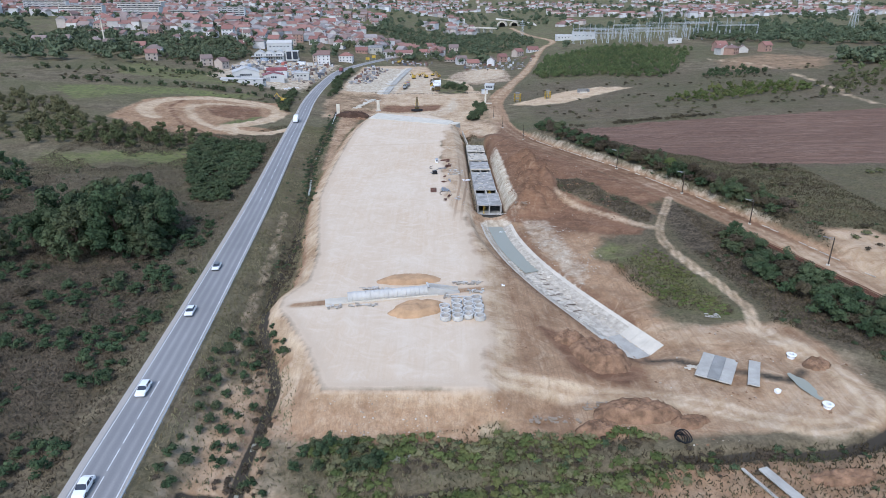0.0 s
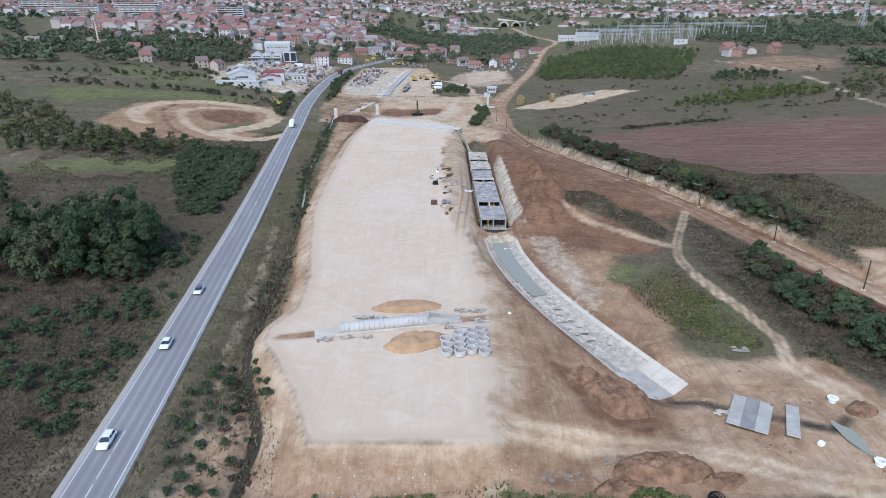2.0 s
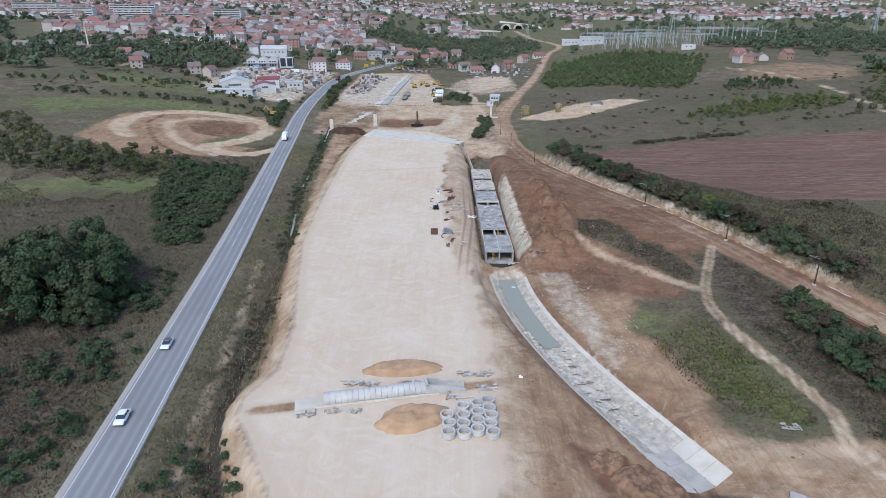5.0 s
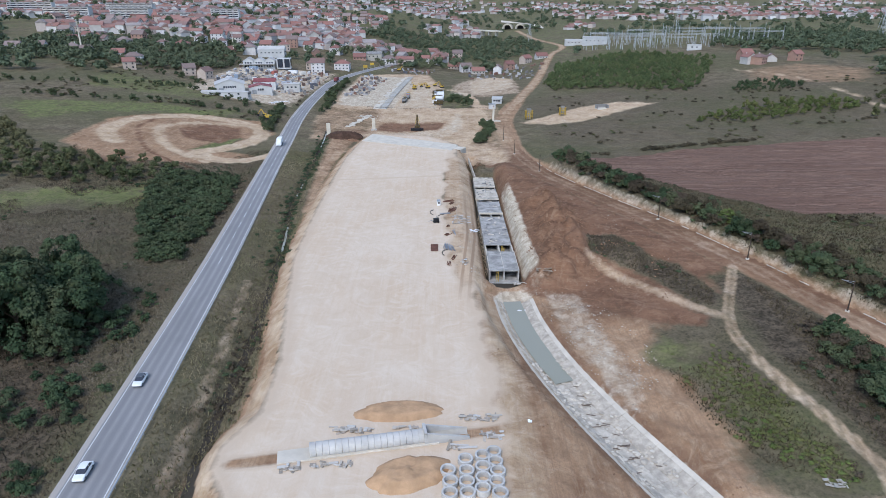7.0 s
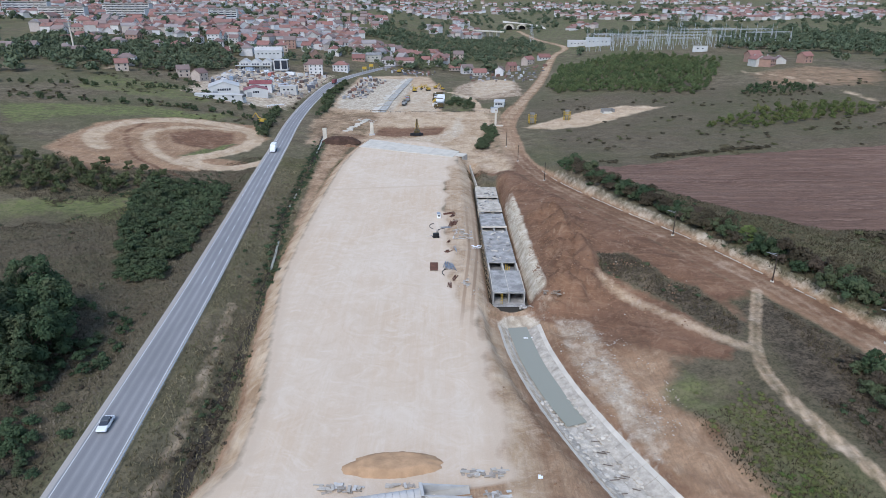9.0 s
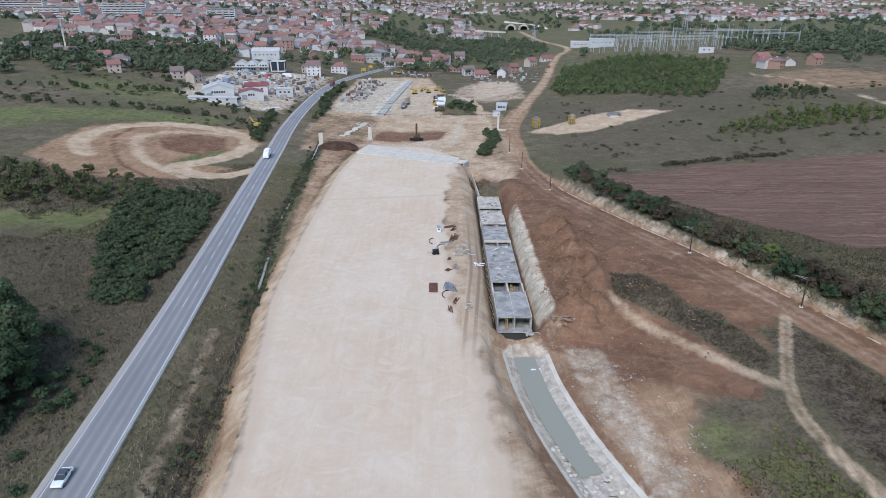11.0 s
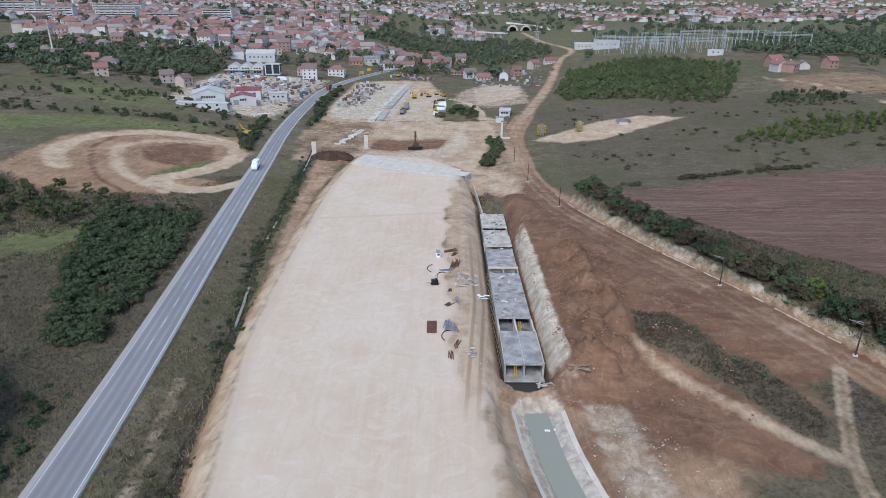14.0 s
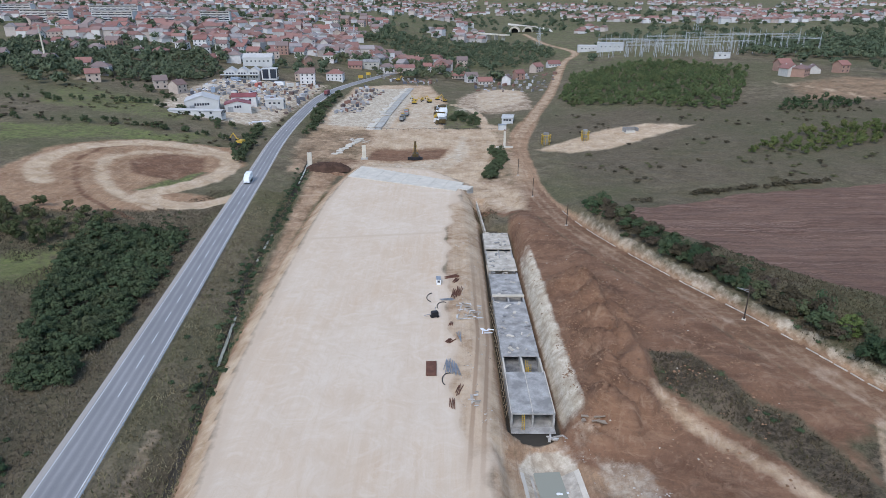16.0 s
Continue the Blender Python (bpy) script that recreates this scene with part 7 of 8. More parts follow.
def pylon(x, y, tall):
    root = thing("pylon", "grey lattice power pylon", "pylon", on_ground(x, y, 20), "power pylons")
    for sx in (-1, 1):
        for sy in (-1, 1):
            part("leg", rod(bmesh.new(), (sx * 3, sy * 3, -1), (sx * 0.4, sy * 0.4, tall), 0.16, 0.12, 4), M_GALV, root)
    for k in range(3):
        part("arm", rod(bmesh.new(), (-5 + k, 0, tall * (0.7 + 0.12 * k)), (5 - k, 0, tall * (0.7 + 0.12 * k)), 0.18, seg=4), M_GALV, root)
    bm = bmesh.new()
    for k in range(8):
        a, b = 3 - 2.6 * k / 8, 3 - 2.6 * (k + 1) / 8
        for s in (-1, 1):
            rod(bm, (-a * s, -a, tall * k / 8), (b * s, -b, tall * (k + 1) / 8), 0.1, seg=4)
    part("brace", bm, M_GALV, root)


for _p in ((470, 760, 34), (520, 640, 30), (560, 900, 36), (330, 1000, 34), (-110, 860, 26), (640, 760, 34), (120, 1000, 26)):
    pylon(*_p)


# ---- tunnel portals and bridge far up the valley ----
def tunnel():
    root = thing("tunnel_portal", "pale concrete tunnel portals in the hillside", "tunnel", pose(128, 1290, 20, 0, 0, -12))
    bm = bmesh.new()
    for cx in (-14, 10):
        pts = [(math.cos(radians(a)) * 7.2, math.sin(radians(a)) * 7.2 + 1.5) for a in range(0, 181, 15)]
        out = [(math.cos(radians(a)) * 9.6, math.sin(radians(a)) * 9.6 + 1.5) for a in range(0, 181, 15)]
        for (a, b), (c, d), (e, f), (g, h) in zip(pts, pts[1:], out, out[1:]):
            for yy in (0,):
                v = [bm.verts.new(q) for q in ((cx + a, yy, b), (cx + c, yy, d), (cx + g, yy, h), (cx + e, yy, f))]
                bm.faces.new(v)
                w = [bm.verts.new(q) for q in ((cx + a, 20, b), (cx + c, 20, d), (cx + g, 20, h), (cx + e, 20, f))]
                bm.faces.new((v[0], v[1], w[1], w[0]))
                bm.faces.new((v[2], v[3], w[3], w[2]))
    part("arch", bm, M_CONC_PALE, root)
    # dark blocks behind the arches stand in for the shade inside the tunnels
    boxed("bore_shade", (12, 1, 9), (-14, 15, -2), M_DARK, root, "dark block put in for the tunnel's inner shade", bevel=0)
    boxed("bore_shade", (12, 1, 9), (10, 15, -2), M_DARK, root, "dark block put in for the tunnel's inner shade", bevel=0)
    bm = bmesh.new()
    v = [bm.verts.new(q) for q in ((-28, 18, 16), (45, 30, 8), (60, -20, 2), (20, 4, 11), (-26, 2, 13))]
    bm.faces.new(v)
    part("cut_slope", bm, M_CONC_PALE, root, "pale sprayed concrete slope")


tunnel()
_b = thing("viaduct", "low pale concrete viaduct near the tunnels", "bridge", pose(70, 1200, 16, 0, 0, -50))
boxed("deck", (70, 9, 2.0), (0, 0, 5), M_CONC_PALE, _b)
for _k in range(4):
    boxed("pier", (2, 6, 8), (-26 + 17 * _k, 0, -3), M_CONC, _b)

# ---- works beyond the fill ----
def deck_slab():
    root = thing("deck_slab", "fresh pale concrete slab over a box culvert at the fill's end", "slab", pose(-20, 375, 0.0, 0, 0, 0))
    verts, faces = [], []
    a, b, c, d = (-45.2, 377.5), (2.6, 355.5), (6.0, 368.0), (-41.2, 396.0)
    n = 8
    root.matrix_basis = Matrix()
    for k in range(n):
        t0, t1 = k / n + 0.001, (k + 1) / n - 0.001
        q = [(a[0] + (b[0] - a[0]) * t0, a[1] + (b[1] - a[1]) * t0), (a[0] + (b[0] - a[0]) * t1, a[1] + (b[1] - a[1]) * t1), (d[0] + (c[0] - d[0]) * t1, d[1] + (c[1] - d[1]) * t1), (d[0] + (c[0] - d[0]) * t0, d[1] + (c[1] - d[1]) * t0)]
        vs = [(x, y, z) for z in (-0.4, 0.22) for x, y in q]
        mesh_object("slab", vs, [(3, 2, 1, 0), (4, 5, 6, 7), (0, 1, 5, 4), (1, 2, 6, 5), (2, 3, 7, 6), (3, 0, 4, 7)], M_CONC_PALE, root)
    box = thing("culvert_mouth", "square concrete culvert mouth with a dark opening", "culvert", pose(4.2, 359.5, -2.9, 0, 0, -25))
    boxed("roof_slab", (7.4, 6, 0.4), (0, 2.5, 2.6), M_CONC_PALE, box)
    for s in (-3.5, 0, 3.5):
        boxed("wall", (0.4, 6, 2.6), (s, 2.5, 0), M_CONC, box)
    boxed("floor_slab", (7.4, 8, 0.3), (0, 1.5, -0.3), M_CONC, box)


deck_slab()


def pier(x, y, tall, w, label):
    root = thing("bridge_pier", label, "pier", on_ground(x, y, 8))
    boxed("footing", (w * 1.7, w * 1.7, 1.0), (0, 0, -0.5), M_CONC, root)
    boxed("column", (w, w * 0.6, tall), (0, 0, 0.5), M_CONC_PALE, root, bevel=0.15)
    bm = bmesh.new()
    for k in range(8):
        rod(bm, (-w * 0.4 + k * w * 0.11, 0, tall + 0.4), (-w * 0.4 + k * w * 0.11, 0, tall + 1.3), 0.05, seg=4)
    part("rebar", bm, M_RUST, root)


pier(-67.5, 404, 7.0, 2.2, "pale concrete bridge pier with bare rebar on top")
pier(-43.5, 421, 6.6, 2.0, "pale concrete bridge pier beside the earth slope")
pier(29.5, 444, 8.5, 1.2, "slender pale pier on a wide footing")
_f = thing("footing_beam", "long pale footing beam below the pier", "beam", on_ground(29.5, 443, 0, 0.1))
boxed("beam", (9, 1.6, 0.8), (0, 0, -0.2), M_CONC_PALE, _f)


def wheel(parent, x, y, r, w):
    bm = bmesh.new()
    rod(bm, (x, y - w / 2, r), (x, y + w / 2, r), r, seg=16)
    ob = part("wheel", bm, M_TYRE, parent)
    bm = bmesh.new()
    s = 1 if y > 0 else -1
    rod(bm, (x, y + s * (w / 2 - 0.01), r), (x, y + s * (w / 2 + 0.02), r), r * 0.55, seg=12)
    part("rim", bm, M_STEEL, ob)


def profile(bm, pts, half, top=None):
    """A body drawn from its side view, as wide as twice half; top narrows the upper points."""
    sides = []
    for s in (-1, 1):
        sides.append([bm.verts.new((x, s * half * (top if top and z > 0.95 else 1.0), z)) for x, z in pts])
    bm.faces.new(sides[0])
    bm.faces.new(sides[1][::-1])
    n = len(pts)
    for k in range(n):
        bm.faces.new((sides[0][k], sides[1][k], sides[1][(k + 1) % n], sides[0][(k + 1) % n]))
    return bm


def car_template(estate=False):
    root = new("car")
    tail = -2.05 if estate else -1.5
    body = [(-2.1, 0.3), (2.05, 0.3), (2.16, 0.5), (2.08, 0.72), (1.9, 0.8), (0.95, 0.93), (-1.9, 0.98), (-2.12, 0.88), (-2.18, 0.6)]
    bm = profile(bmesh.new(), body, 0.88)
    bmesh.ops.bevel(bm, geom=[e for e in bm.edges if abs(e.verts[0].co.y - e.verts[1].co.y) < 0.01], offset=0.07, segments=2, affect="EDGES")
    b = part("body", bm, M_CAR, root, smooth_faces=False)
    cab = [(1.05, 0.9), (0.25, 1.4), (tail + 0.45, 1.43), (tail - 0.3, 0.94)]
    bm = profile(bmesh.new(), cab, 0.79, 0.84)
    bmesh.ops.bevel(bm, geom=list(bm.edges), offset=0.05, segments=1, affect="EDGES")
    part("glass", bm, M_GLASS, root, "dark windows")
    mid = (0.25 + tail + 0.45) / 2
    part("roof", block(bmesh.new(), (0.2 - tail - 0.2, 1.3, 0.07), (mid, 0, 1.395), bevel=0.03), M_CAR, root)
    for px in (0.68, -0.55, tail + 0.1):
        for sy in (-1, 1):
            part("pillar", rod(bmesh.new(), (px, sy * 0.79, 0.92), (px - (0.4 if px > 0.5 else 0.0 if px > -1 else -0.3), sy * 0.68, 1.42), 0.05, seg=5), M_CAR, root)
    for x in (-1.3, 1.35):
        for y in (-0.8, 0.8):
            wheel(root, x, y, 0.32, 0.2)
    for y in (-0.6, 0.6):
        boxed("headlight", (0.08, 0.4, 0.14), (2.1, y, 0.6), M_WHITE, root, bevel=0.01)
        boxed("tail_light", (0.06, 0.35, 0.16), (-2.13, y, 0.65), M_TAIL, root, bevel=0.01)
    part("bumper", block(bmesh.new(), (0.2, 1.6, 0.2), (2.08, 0, 0.32), bevel=0.03), M_CAR, b)
    return root


M_TAIL = simple("red_plastic", (0.3, 0.02, 0.02), 0.4)
CARS = [car_template(False), car_template(True)]
_car_used = set()


def set_car(k, x, y, turn, label, group="", z=None):
    m = pose(x, y, height(x, y) if z is None else z, 0, 0, turn)
    if k in _car_used:
        return tagged(copy_thing(CARS[k], m), label, "car", group)
    _car_used.add(k)
    CARS[k].matrix_basis = m
    return tagged(CARS[k], label, "car", group)


def on_road(y, lane):
    P = np.array(ROAD)
    x = float(np.interp(y, P[:, 1], P[:, 0]))
    dx = float(np.interp(y + 3, P[:, 1], P[:, 0])) - x
    turn = math.degrees(math.atan2(3, dx))
    return x + lane, y, turn, float(road_z(y)) + 0.005


for _y, _k in ((72, 0), (97, 1), (128, 0), (154, 0)):
    _x, _yy, _t, _z = on_road(_y, -1.75)
    set_car(_k, _x, _yy, _t + 180, "pale passenger car driving on the road", "cars on the road", _z)


def truck(x, y, turn, z, cab_mat, bed_mat, label, ln=8.0, tipper=True, group=""):
    root = thing("truck", label, "truck", pose(x, y, z, 0, 0, turn), group)
    part("chassis", block(bmesh.new(), (ln, 1.0, 0.35), (0, 0, 0.7)), M_DARK, root)
    cab = part("cab", profile(bmesh.new(), [(ln / 2 - 2.1, 0.6), (ln / 2, 0.6), (ln / 2, 1.7), (ln / 2 - 0.3, 2.9), (ln / 2 - 2.1, 2.95)], 1.2), cab_mat, root)
    boxed("windscreen", (0.08, 2.0, 0.85), (ln / 2 - 0.1, 0, 1.8), M_GLASS, cab, bevel=0, tilt=-13)
    if tipper:
        bm = bmesh.new()
        block(bm, (ln - 2.6, 2.5, 0.2), (-1.2, 0, 1.1))
        for s in (-1, 1):
            block(bm, (ln - 2.6, 0.12, 1.5), (-1.2, s * 1.2, 1.2))
            block(bm, (0.12, 2.4, 1.5), (-1.2 + s * (ln - 2.7) / 2, 0, 1.2))
        part("tipper_bed", bm, bed_mat, root)
    else:
        part("box_body", block(bmesh.new(), (ln - 2.5, 2.5, 2.6), (-1.2, 0, 1.1), bevel=0.05), bed_mat, root)
    for px in (-ln / 2 + 1.2, -ln / 2 + 2.5, ln / 2 - 1.2):
        for py in (-1.05, 1.05):
            wheel(root, px, py, 0.5, 0.3)
    return root


_x, _yy, _t, _z = on_road(372, -1.7)
truck(_x, _yy, _t + 180, _z, M_WHITE, M_WHITE, "white box truck driving on the road", 8.0, False)
_x, _yy, _t, _z = on_road(598, 1.8)
truck(_x, _yy, _t, _z, M_WHITE, M_TIN_RED, "truck with a dark red body on the road", 10.0, False)


def digger(x, y, turn, label, scale=1.0, mat=None):
    mat = mat or M_YELLOW
    root = thing("excavator", label, "excavator", on_ground(x, y, turn))
    root.scale = (scale,) * 3
    for s in (-1.1, 1.1):
        bm = bmesh.new()
        block(bm, (3.8, 0.55, 0.85), (0, s, 0), bevel=0.2)
        part("track", bm, M_DARK, root)
    part("house", block(bmesh.new(), (3.0, 2.5, 1.2), (-0.4, 0, 1.0), bevel=0.15), mat, root)
    cab = part("cab", block(bmesh.new(), (1.4, 1.1, 1.5), (0.7, 0.65, 1.5), bevel=0.1, taper=0.9), mat, root)
    part("glass", block(bmesh.new(), (1.0, 1.14, 0.8), (0.85, 0.65, 2.0)), M_GLASS, cab)
    bm = bmesh.new()
    rod(bm, (1.0, -0.3, 1.6), (3.4, -0.3, 4.8), 0.28, 0.24, 6)
    part("boom", bm, mat, root)
    bm = bmesh.new()
    rod(bm, (3.4, -0.3, 4.8), (5.4, -0.3, 2.4), 0.22, 0.16, 6)
    part("stick", bm, mat, root)
    bm = bmesh.new()
    block(bm, (0.9, 1.1, 0.9), (5.4, -0.3, 1.5), bevel=0.12, taper=0.7)
    part("bucket", bm, M_DARK, root)
    return root


digger(-111, 436, 160, "yellow crawler excavator beside the sandy loop", 1.25)
digger(-27, 590, 20, "yellow excavator in the works yard")
digger(-16, 596, 200, "yellow excavator in the works yard")
digger(-48, 702, 40, "yellow excavator near the town road")


def rig():
    root = thing("drilling_rig", "dark crawler rig with an upright mast on bare earth", "drilling rig", on_ground(-17.6, 424, 0))
    for s in (-1.9, 1.9):
        part("track", block(bmesh.new(), (0.9, 5.0, 1.0), (s, 0, 0), bevel=0.2), M_DARK, root)
    part("blade", block(bmesh.new(), (7.6, 0.5, 1.5), (0, -3.2, 0.1), tilt=0, bevel=0.08), M_DARK, root)
    part("body", block(bmesh.new(), (3.0, 4.6, 1.9), (0, 0, 1.0), bevel=0.15), M_DARKY, root)
    bm = bmesh.new()
    block(bm, (0.9, 0.7, 8.0), (0, -1.6, 1.4), bevel=0.06)
    part("mast", bm, M_DARKY, root)
    for s in (-1, 1):
        part("stay", rod(bmesh.new(), (s * 1.4, 1.0, 2.8), (s * 0.3, -1.4, 8.2), 0.14), M_YELLOW, root)


M_DARKY = simple("oily_machine_paint", (0.09, 0.065, 0.03), 0.55, vary=0.4)
rig()

# machines and lorries parked in the yard
_rng = random.Random(12)
_cols = [M_WHITE, M_YELLOW, M_TINS, M_STEEL, M_DARKY]
for _k in range(11):
    truck(-6 - 1.2 * (_k % 2), 512 + 5.6 * _k, 175 + _rng.uniform(-14, 14), height(-6, 512 + 5.6 * _k), _rng.choice(_cols), _rng.choice([M_WHITE, M_STEEL, M_DARKY, M_WHITE]), "parked lorry in the works yard", _rng.uniform(6.5, 8.5), _k % 3 > 0, "lorries in the works yard")
for _k in range(6):
    truck(-31 + _rng.uniform(-1, 1), 522 + 6.2 * _k, 88 + _rng.uniform(-8, 8), height(-31, 522 + 6 * _k), _rng.choice(_cols), M_STEEL, "small lorry parked on the pale yard", 5.5, True, "lorries in the works yard")
for _k in range(5):
    digger(-28 + 6.0 * _k, 606 + _rng.uniform(-6, 6), _rng.uniform(0, 360), "yellow machine parked at the yard's end", 0.9)


def carriageway():
    """The strip of fresh slabs that leads up the valley."""
    root = thing("slab_strip", "strip of fresh grey slabs leading up the valley", "slabs", kind="structure")
    n = 26
    for k in range(n):
        t = k / n
        x, y = -49.5 + 10.5 * t ** 1.3, 492 + 178 * t
        z = height(x + 4, y + 3)
        for s, w, mat in ((0, 4.6, M_CONC_PALE), (5.0, 4.6, M_CONC)):
            ob = boxed("slab", (w, 6.3, 0.3), (0, 0, 0), mat, root, bevel=0)
            ob.matrix_basis = pose(x + s, y + 3, z + 0.05, 0, 0, -4.5)


carriageway()
# thin dark rail along the crossing track
_r = thing("low_fence", "thin dark fence along the crossing track", "fence", pose(0, 0, 0))
for _k in range(26):
    _px = -56 + 3.4 * _k
    part("post", rod(bmesh.new(), (_px, 493.5, height(_px, 493.5) - 0.2), (_px, 493.5, height(_px, 493.5) + 1.2), 0.07, seg=5), M_DARK, _r)
    if _k:
        part("rail", rod(bmesh.new(), (_px - 3.4, 493.5, height(_px - 3.4, 493.5) + 1.0), (_px, 493.5, height(_px, 493.5) + 1.0), 0.08, seg=5), M_DARK, _r)


def form_tower(x, y, w, tall):
    root = thing("formwork_tower", "yellow formwork tower on the pale works", "formwork", on_ground(x, y, 5), "yellow formwork towers")
    part("core", block(bmesh.new(), (w * 0.55, w * 0.55, tall + 1.0), (0, 0, 0)), M_CONC_DARK, root)
    for k in range(10):
        a = 6.283 * k / 10
        part("panel", block(bmesh.new(), (0.35, 0.2, tall), (math.cos(a) * w / 2, math.sin(a) * w / 2, 0), math.degrees(a)), M_YELLOW, root)
    for z in (tall * 0.3, tall * 0.7, tall * 0.98):
        part("walkway", hollow(bmesh.new(), w / 2 + 0.5, w / 2, 0.18, Matrix.Translation((0, 0, z)), 14), M_YELLOW, root)


form_tower(52.5, 449, 4.6, 5.2)
form_tower(74.5, 453, 4.0, 5.0)
_b = thing("concrete_bin", "open concrete bin beside the formwork towers", "bin", on_ground(102, 463, 8))
for _s in (-1, 1):
    boxed("wall", (0.4, 4.5, 2.6), (_s * 3.6, 0, 0), M_CONC_DARK, _b)
boxed("wall", (7.6, 0.4, 2.6), (0, 2.2, 0), M_CONC_DARK, _b)
boxed("base", (7.8, 5.2, 0.8), (0, -0.2, -0.3), M_CONC_PALE, _b)
_b = thing("site_hut", "white site hut on the crossing track", "hut", on_ground(32, 492, 4))
boxed("body", (4.5, 3.0, 3.2), (0, 0, 0), M_PLASTER, _b)
boxed("roof", (4.9, 3.4, 0.3), (0, 0, 3.2), M_STEEL, _b)
_b = thing("broken_slabs", "row of pale broken slabs on the works' brown earth", "slabs")
for _k in range(12):
    _px, _py = -59 + 0.62 * _k + _rng.uniform(-1.2, 1.2), 430 + 3.3 * _k
    boxed("slab", (3.4, 2.6, 0.4), (_px, _py, height(_px, _py) + 0.05), M_CONC_PALE, _b, turn=_rng.uniform(-25, 25))
hall(37.5, 517, 7, 13, 3.4, 0.5, -8, M_PLASTER, M_TIN_PALE, "low white site office beside the dirt road", 3, "site_office")
boards(-55, 462, 5, 20, 34, "pale beams stacked in rows on the earth", 31, mat=M_CONC_PALE, long=7.0, turn=65, name="beam_stack")
boards(-74, 545, 12, 26, 70, "heap of mixed scrap beside the road", 32, long=3.0, name="scrap_heap")
boards(-66, 600, 14, 24, 60, "scrap and timber beside the road", 33, long=3.5, name="scrap_heap")
boards(-118, 489, 12, 3, 16, "white pipes stacked in the yard", 34, mat=M_WHITE, long=9.0, turn=40, name="pipe_stack")
boards(-40, 705, 30, 12, 40, "containers and scrap near the junction", 35, mat=M_TINS, long=5.0, name="scrap_heap")
for _k in range(30):
    _x, _y = _rng.uniform(-182, -106), _rng.uniform(545, 622)
    if _k % 3:
        set_car(_k % 2, _x, _y, _rng.uniform(0, 360), "parked car in the roadside yard", "cars in the roadside yard")
    else:
        _c = thing("container", "painted steel container in the roadside yard", "container", on_ground(_x, _y, _rng.uniform(0, 180)), "containers in the roadside yard")
        boxed("body", (_rng.uniform(5, 9), 2.6, 2.7), (0, 0, 0), M_TINS, _c)
        boxed("door", (0.08, 2.3, 2.3), (_rng.uniform(2.0, 2.2), 0, 0.2), M_STEEL, _c)
def clutter(name, shape, gap, label, seed):
    """Small sheds, crates, sheets and scrap that stand about a yard."""
    rng = np.random.default_rng(seed)
    co, fs, n = [], [], 0
    for x, y in scatter(rng, shape, gap):
        z = height(x, y)
        w, d, h, a = rng.uniform(1, 4.0), rng.uniform(0.8, 2.4), rng.choice([0.3, 0.5, 1.0, 1.9]), rng.uniform(0, 3.14)
        c, s = math.cos(a), math.sin(a)
        for e in (z - 0.3, z + h):
            for px, py in ((-w, -d), (w, -d), (w, d), (-w, d)):
                co.append((x + (px * c - py * s) / 2, y + (px * s + py * c) / 2, e + (0.25 * h if px > 0 and e > z else 0)))
        fs += [(n, n + 1, n + 5, n + 4), (n + 1, n + 2, n + 6, n + 5), (n + 2, n + 3, n + 7, n + 6), (n + 3, n, n + 4, n + 7), (n + 4, n + 5, n + 6, n + 7)]
        n += 8
    tagged(mesh_object(name, co, fs, M_SCRAP), label, "clutter", kind="stuff")


M_SCRAP = random_tint("yard_scrap", [(0.26, 0.25, 0.24), (0.15, 0.135, 0.125), (0.36, 0.34, 0.32), (0.12, 0.08, 0.065), (0.21, 0.19, 0.17), (0.09, 0.095, 0.11), (0.46, 0.45, 0.44), (0.2, 0.11, 0.08)], island=True)
clutter("yard_clutter", [(-108, 520), (-180, 540), (-188, 625), (-104, 632)], 4.2, "sheds, crates and scrap in the roadside yard", 41)
clutter("yard_clutter", [(-78, 530), (-62, 540), (-55, 640), (-74, 650)], 3.4, "scrap and rubble heaped beside the road", 42)
clutter("yard_clutter", [(-60, 690), (-20, 690), (-10, 720), (-70, 725)], 5.0, "crates and sheds near the junction", 43)
clutter("yard_clutter", [(20, 660), (75, 640), (110, 740), (60, 760), (25, 720)], 7.0, "sheds and stores along the valley track", 44)
for _x, _y, _m in ((-78, 668, M_YELLOW), (-74, 690, M_YELLOW)):
    _c = thing("billboard", "plain coloured roadside board on posts", "sign", on_ground(_x, _y, 10))
    boxed("board", (4, 0.3, 2.4), (0, 0, 4), _m, _c)
    for _s in (-2, 2):
        part("post", rod(bmesh.new(), (_s, 0, -0.3), (_s, 0, 4.2), 0.15, seg=6), M_STEEL, _c)


# ---- poles, rails and guard rail ----
def utility_pole(x, y, tall=7.6, bracket=True, turn=0.0):
    root = thing("utility_pole", "dark wooden pole with a bracket beside the dirt road", "pole", on_ground(x, y, turn), "poles along the dirt road")
    part("pole", rod(bmesh.new(), (0, 0, -0.6), (0, 0, tall), 0.17, 0.12, 8), M_POLE, root)
    if bracket:
        bm = bmesh.new()
        rod(bm, (0, 0, tall - 0.6), (-2.6, 0, tall - 0.1), 0.06, seg=5)
        rod(bm, (0, 0, tall - 0.1), (-2.6, 0, tall - 0.1), 0.05, seg=5)
        part("bracket", bm, M_STEEL, root)
    boxed("foot", (0.9, 0.9, 0.35), (0, 0, -0.15), M_CONC_PALE, root)


M_POLE = simple("tarred_wood", (0.06, 0.045, 0.035), 0.85)
for _x, _y in ((100, 148.7), (92.4, 177.2), (82.0, 205.7), (68.0, 238.5), (40.5, 314), (33.5, 352), (31, 386)):
    utility_pole(_x, _y, bracket=_y < 300, turn=-30)


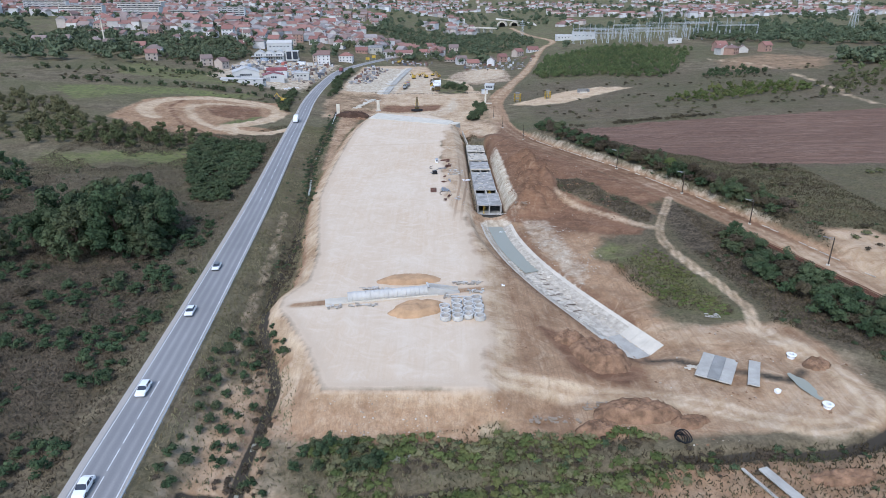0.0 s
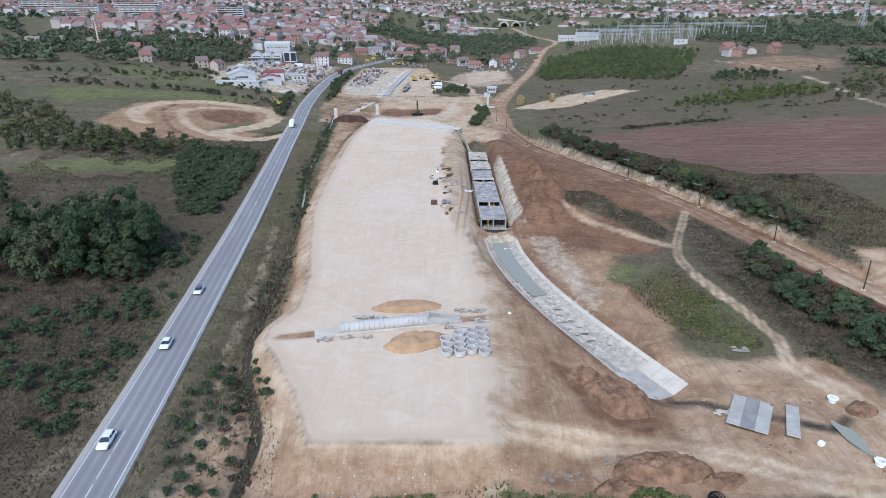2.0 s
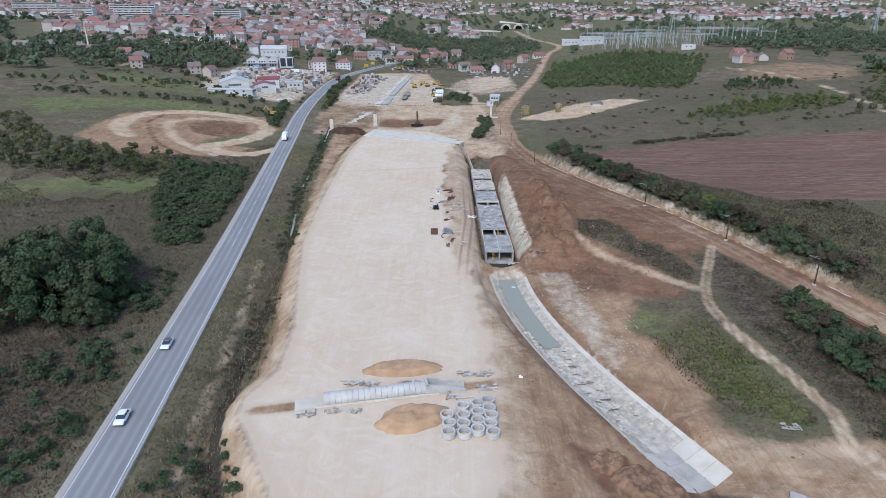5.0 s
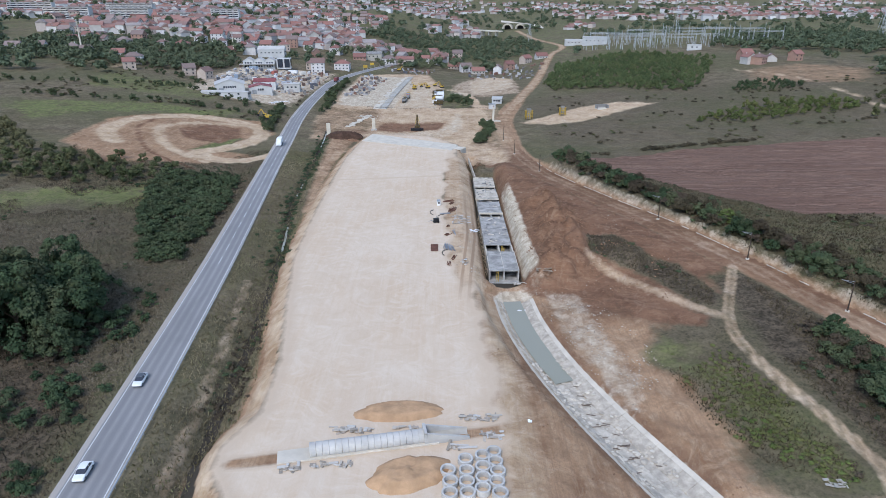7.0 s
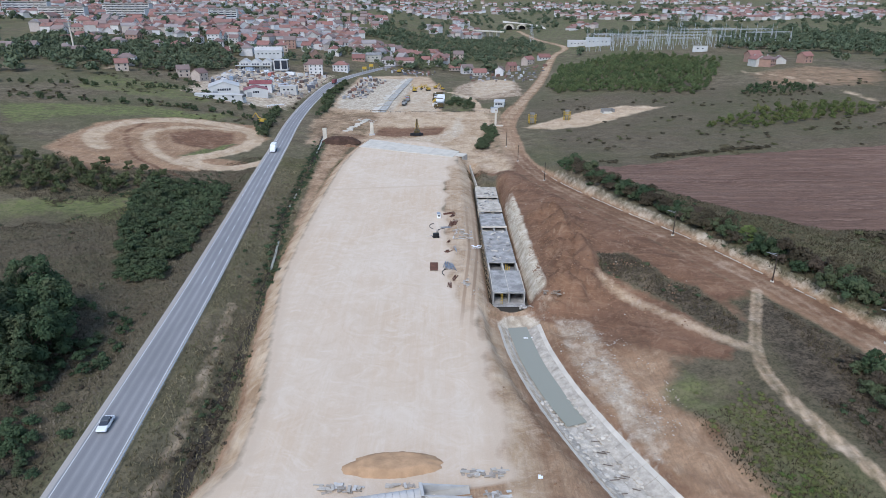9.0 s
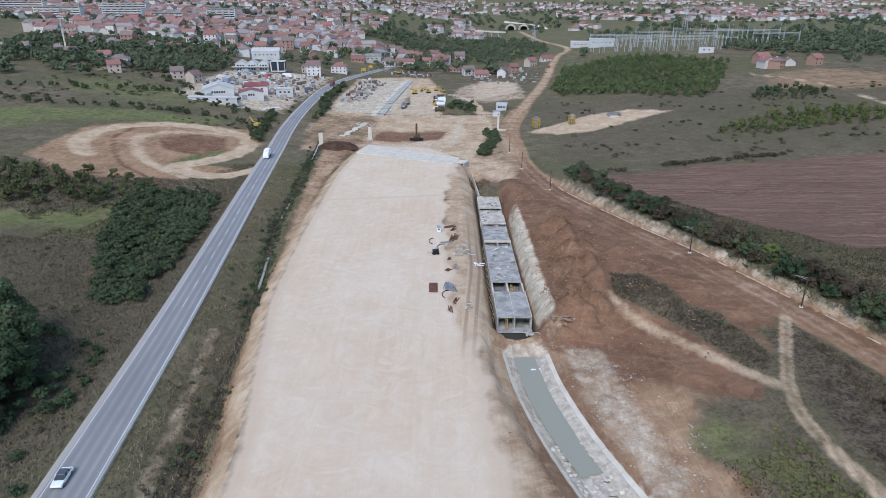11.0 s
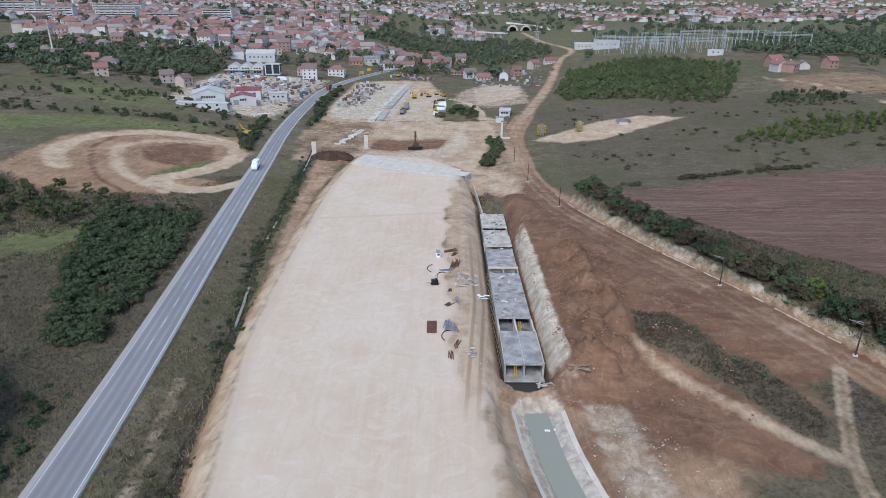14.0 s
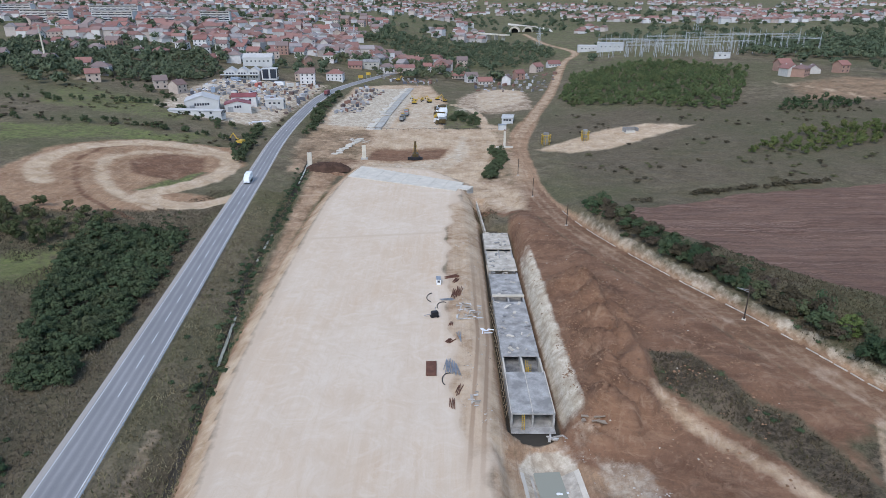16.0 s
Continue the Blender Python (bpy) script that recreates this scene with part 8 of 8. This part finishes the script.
def rails():
    root = thing("old_rails", "bundle of rusty lifted rails beside the dirt road", "rails", pose(0, 0, 0))
    P = bend([(86, 172), (92, 158), (99, 140), (105, 122), (109, 108)], 4)
    for o in (-1.0, -0.5, 0.0, 0.45, 1.2):
        bm = bmesh.new()
        for (ax, ay), (bx, by) in zip(P, P[1:]):
            za, zb = height(ax + o, ay), height(bx + o, by)
            rod(bm, (ax + o, ay, za + 0.18), (bx + o * 1.1, by, zb + 0.18), 0.09, seg=5)
        part("rail", bm, M_RUST, root)


rails()


def kerb_line():
    """Pale edging stones along the far side of the dirt road."""
    root = thing("edging", "line of pale edging stones along the dirt road", "kerb", kind="structure")
    P = np.array(bend(CORRIDOR[::3], 3.2))
    T = np.gradient(P, axis=0)
    T /= np.linalg.norm(T, axis=1)[:, None]
    r = random.Random(2)
    me = None
    for (x, y), (tx, ty) in zip(P, T):
        if not 140 < y < 330 or r.random() < 0.45:
            continue
        ox, oy = x + ty * 4.6, y - tx * 4.6
        m = pose(ox, oy, height(ox, oy) - 0.02, 0, 0, math.degrees(math.atan2(ty, tx)) + r.uniform(-3, 3))
        if me is None:
            ob = part("stone", block(bmesh.new(), (2.9, 0.26, 0.22), bevel=0.03), M_LIMEC, root)
            me = ob.data
        else:
            ob = new("stone", me)
            ob.parent = root
        ob.matrix_basis = m


kerb_line()


def guard_rail():
    root = thing("guard_rail", "low grey steel guard rail along the road's edge", "guard rail")
    P = np.array(ROAD)
    s = 0
    bm = None
    pts = [(x, y) for x, y in bend([tuple(p) for p in P[::4]], 4.0) if 60 < y < 320]
    T = np.gradient(np.array(pts), axis=0)
    prev = None
    me = None
    for (x, y), (tx, ty) in zip(pts, T):
        ln = math.hypot(tx, ty)
        q = (x + ty / ln * 4.45, y - tx / ln * 4.45, float(road_z(y)))
        if me is None:
            ob = part("post", block(bmesh.new(), (0.12, 0.12, 0.8), (0, 0, -0.2)), M_STEEL, root)
            me = ob.data
        else:
            ob = new("post", me)
            ob.parent = root
        ob.matrix_basis = pose(*q)
        if prev:
            bm = bmesh.new()
            for dz in (0.42, 0.6):
                rod(bm, (prev[0], prev[1], prev[2] + dz), (q[0], q[1], q[2] + dz), 0.08, seg=5)
            part("beam", bm, M_GALV, root)
        prev = q


guard_rail()
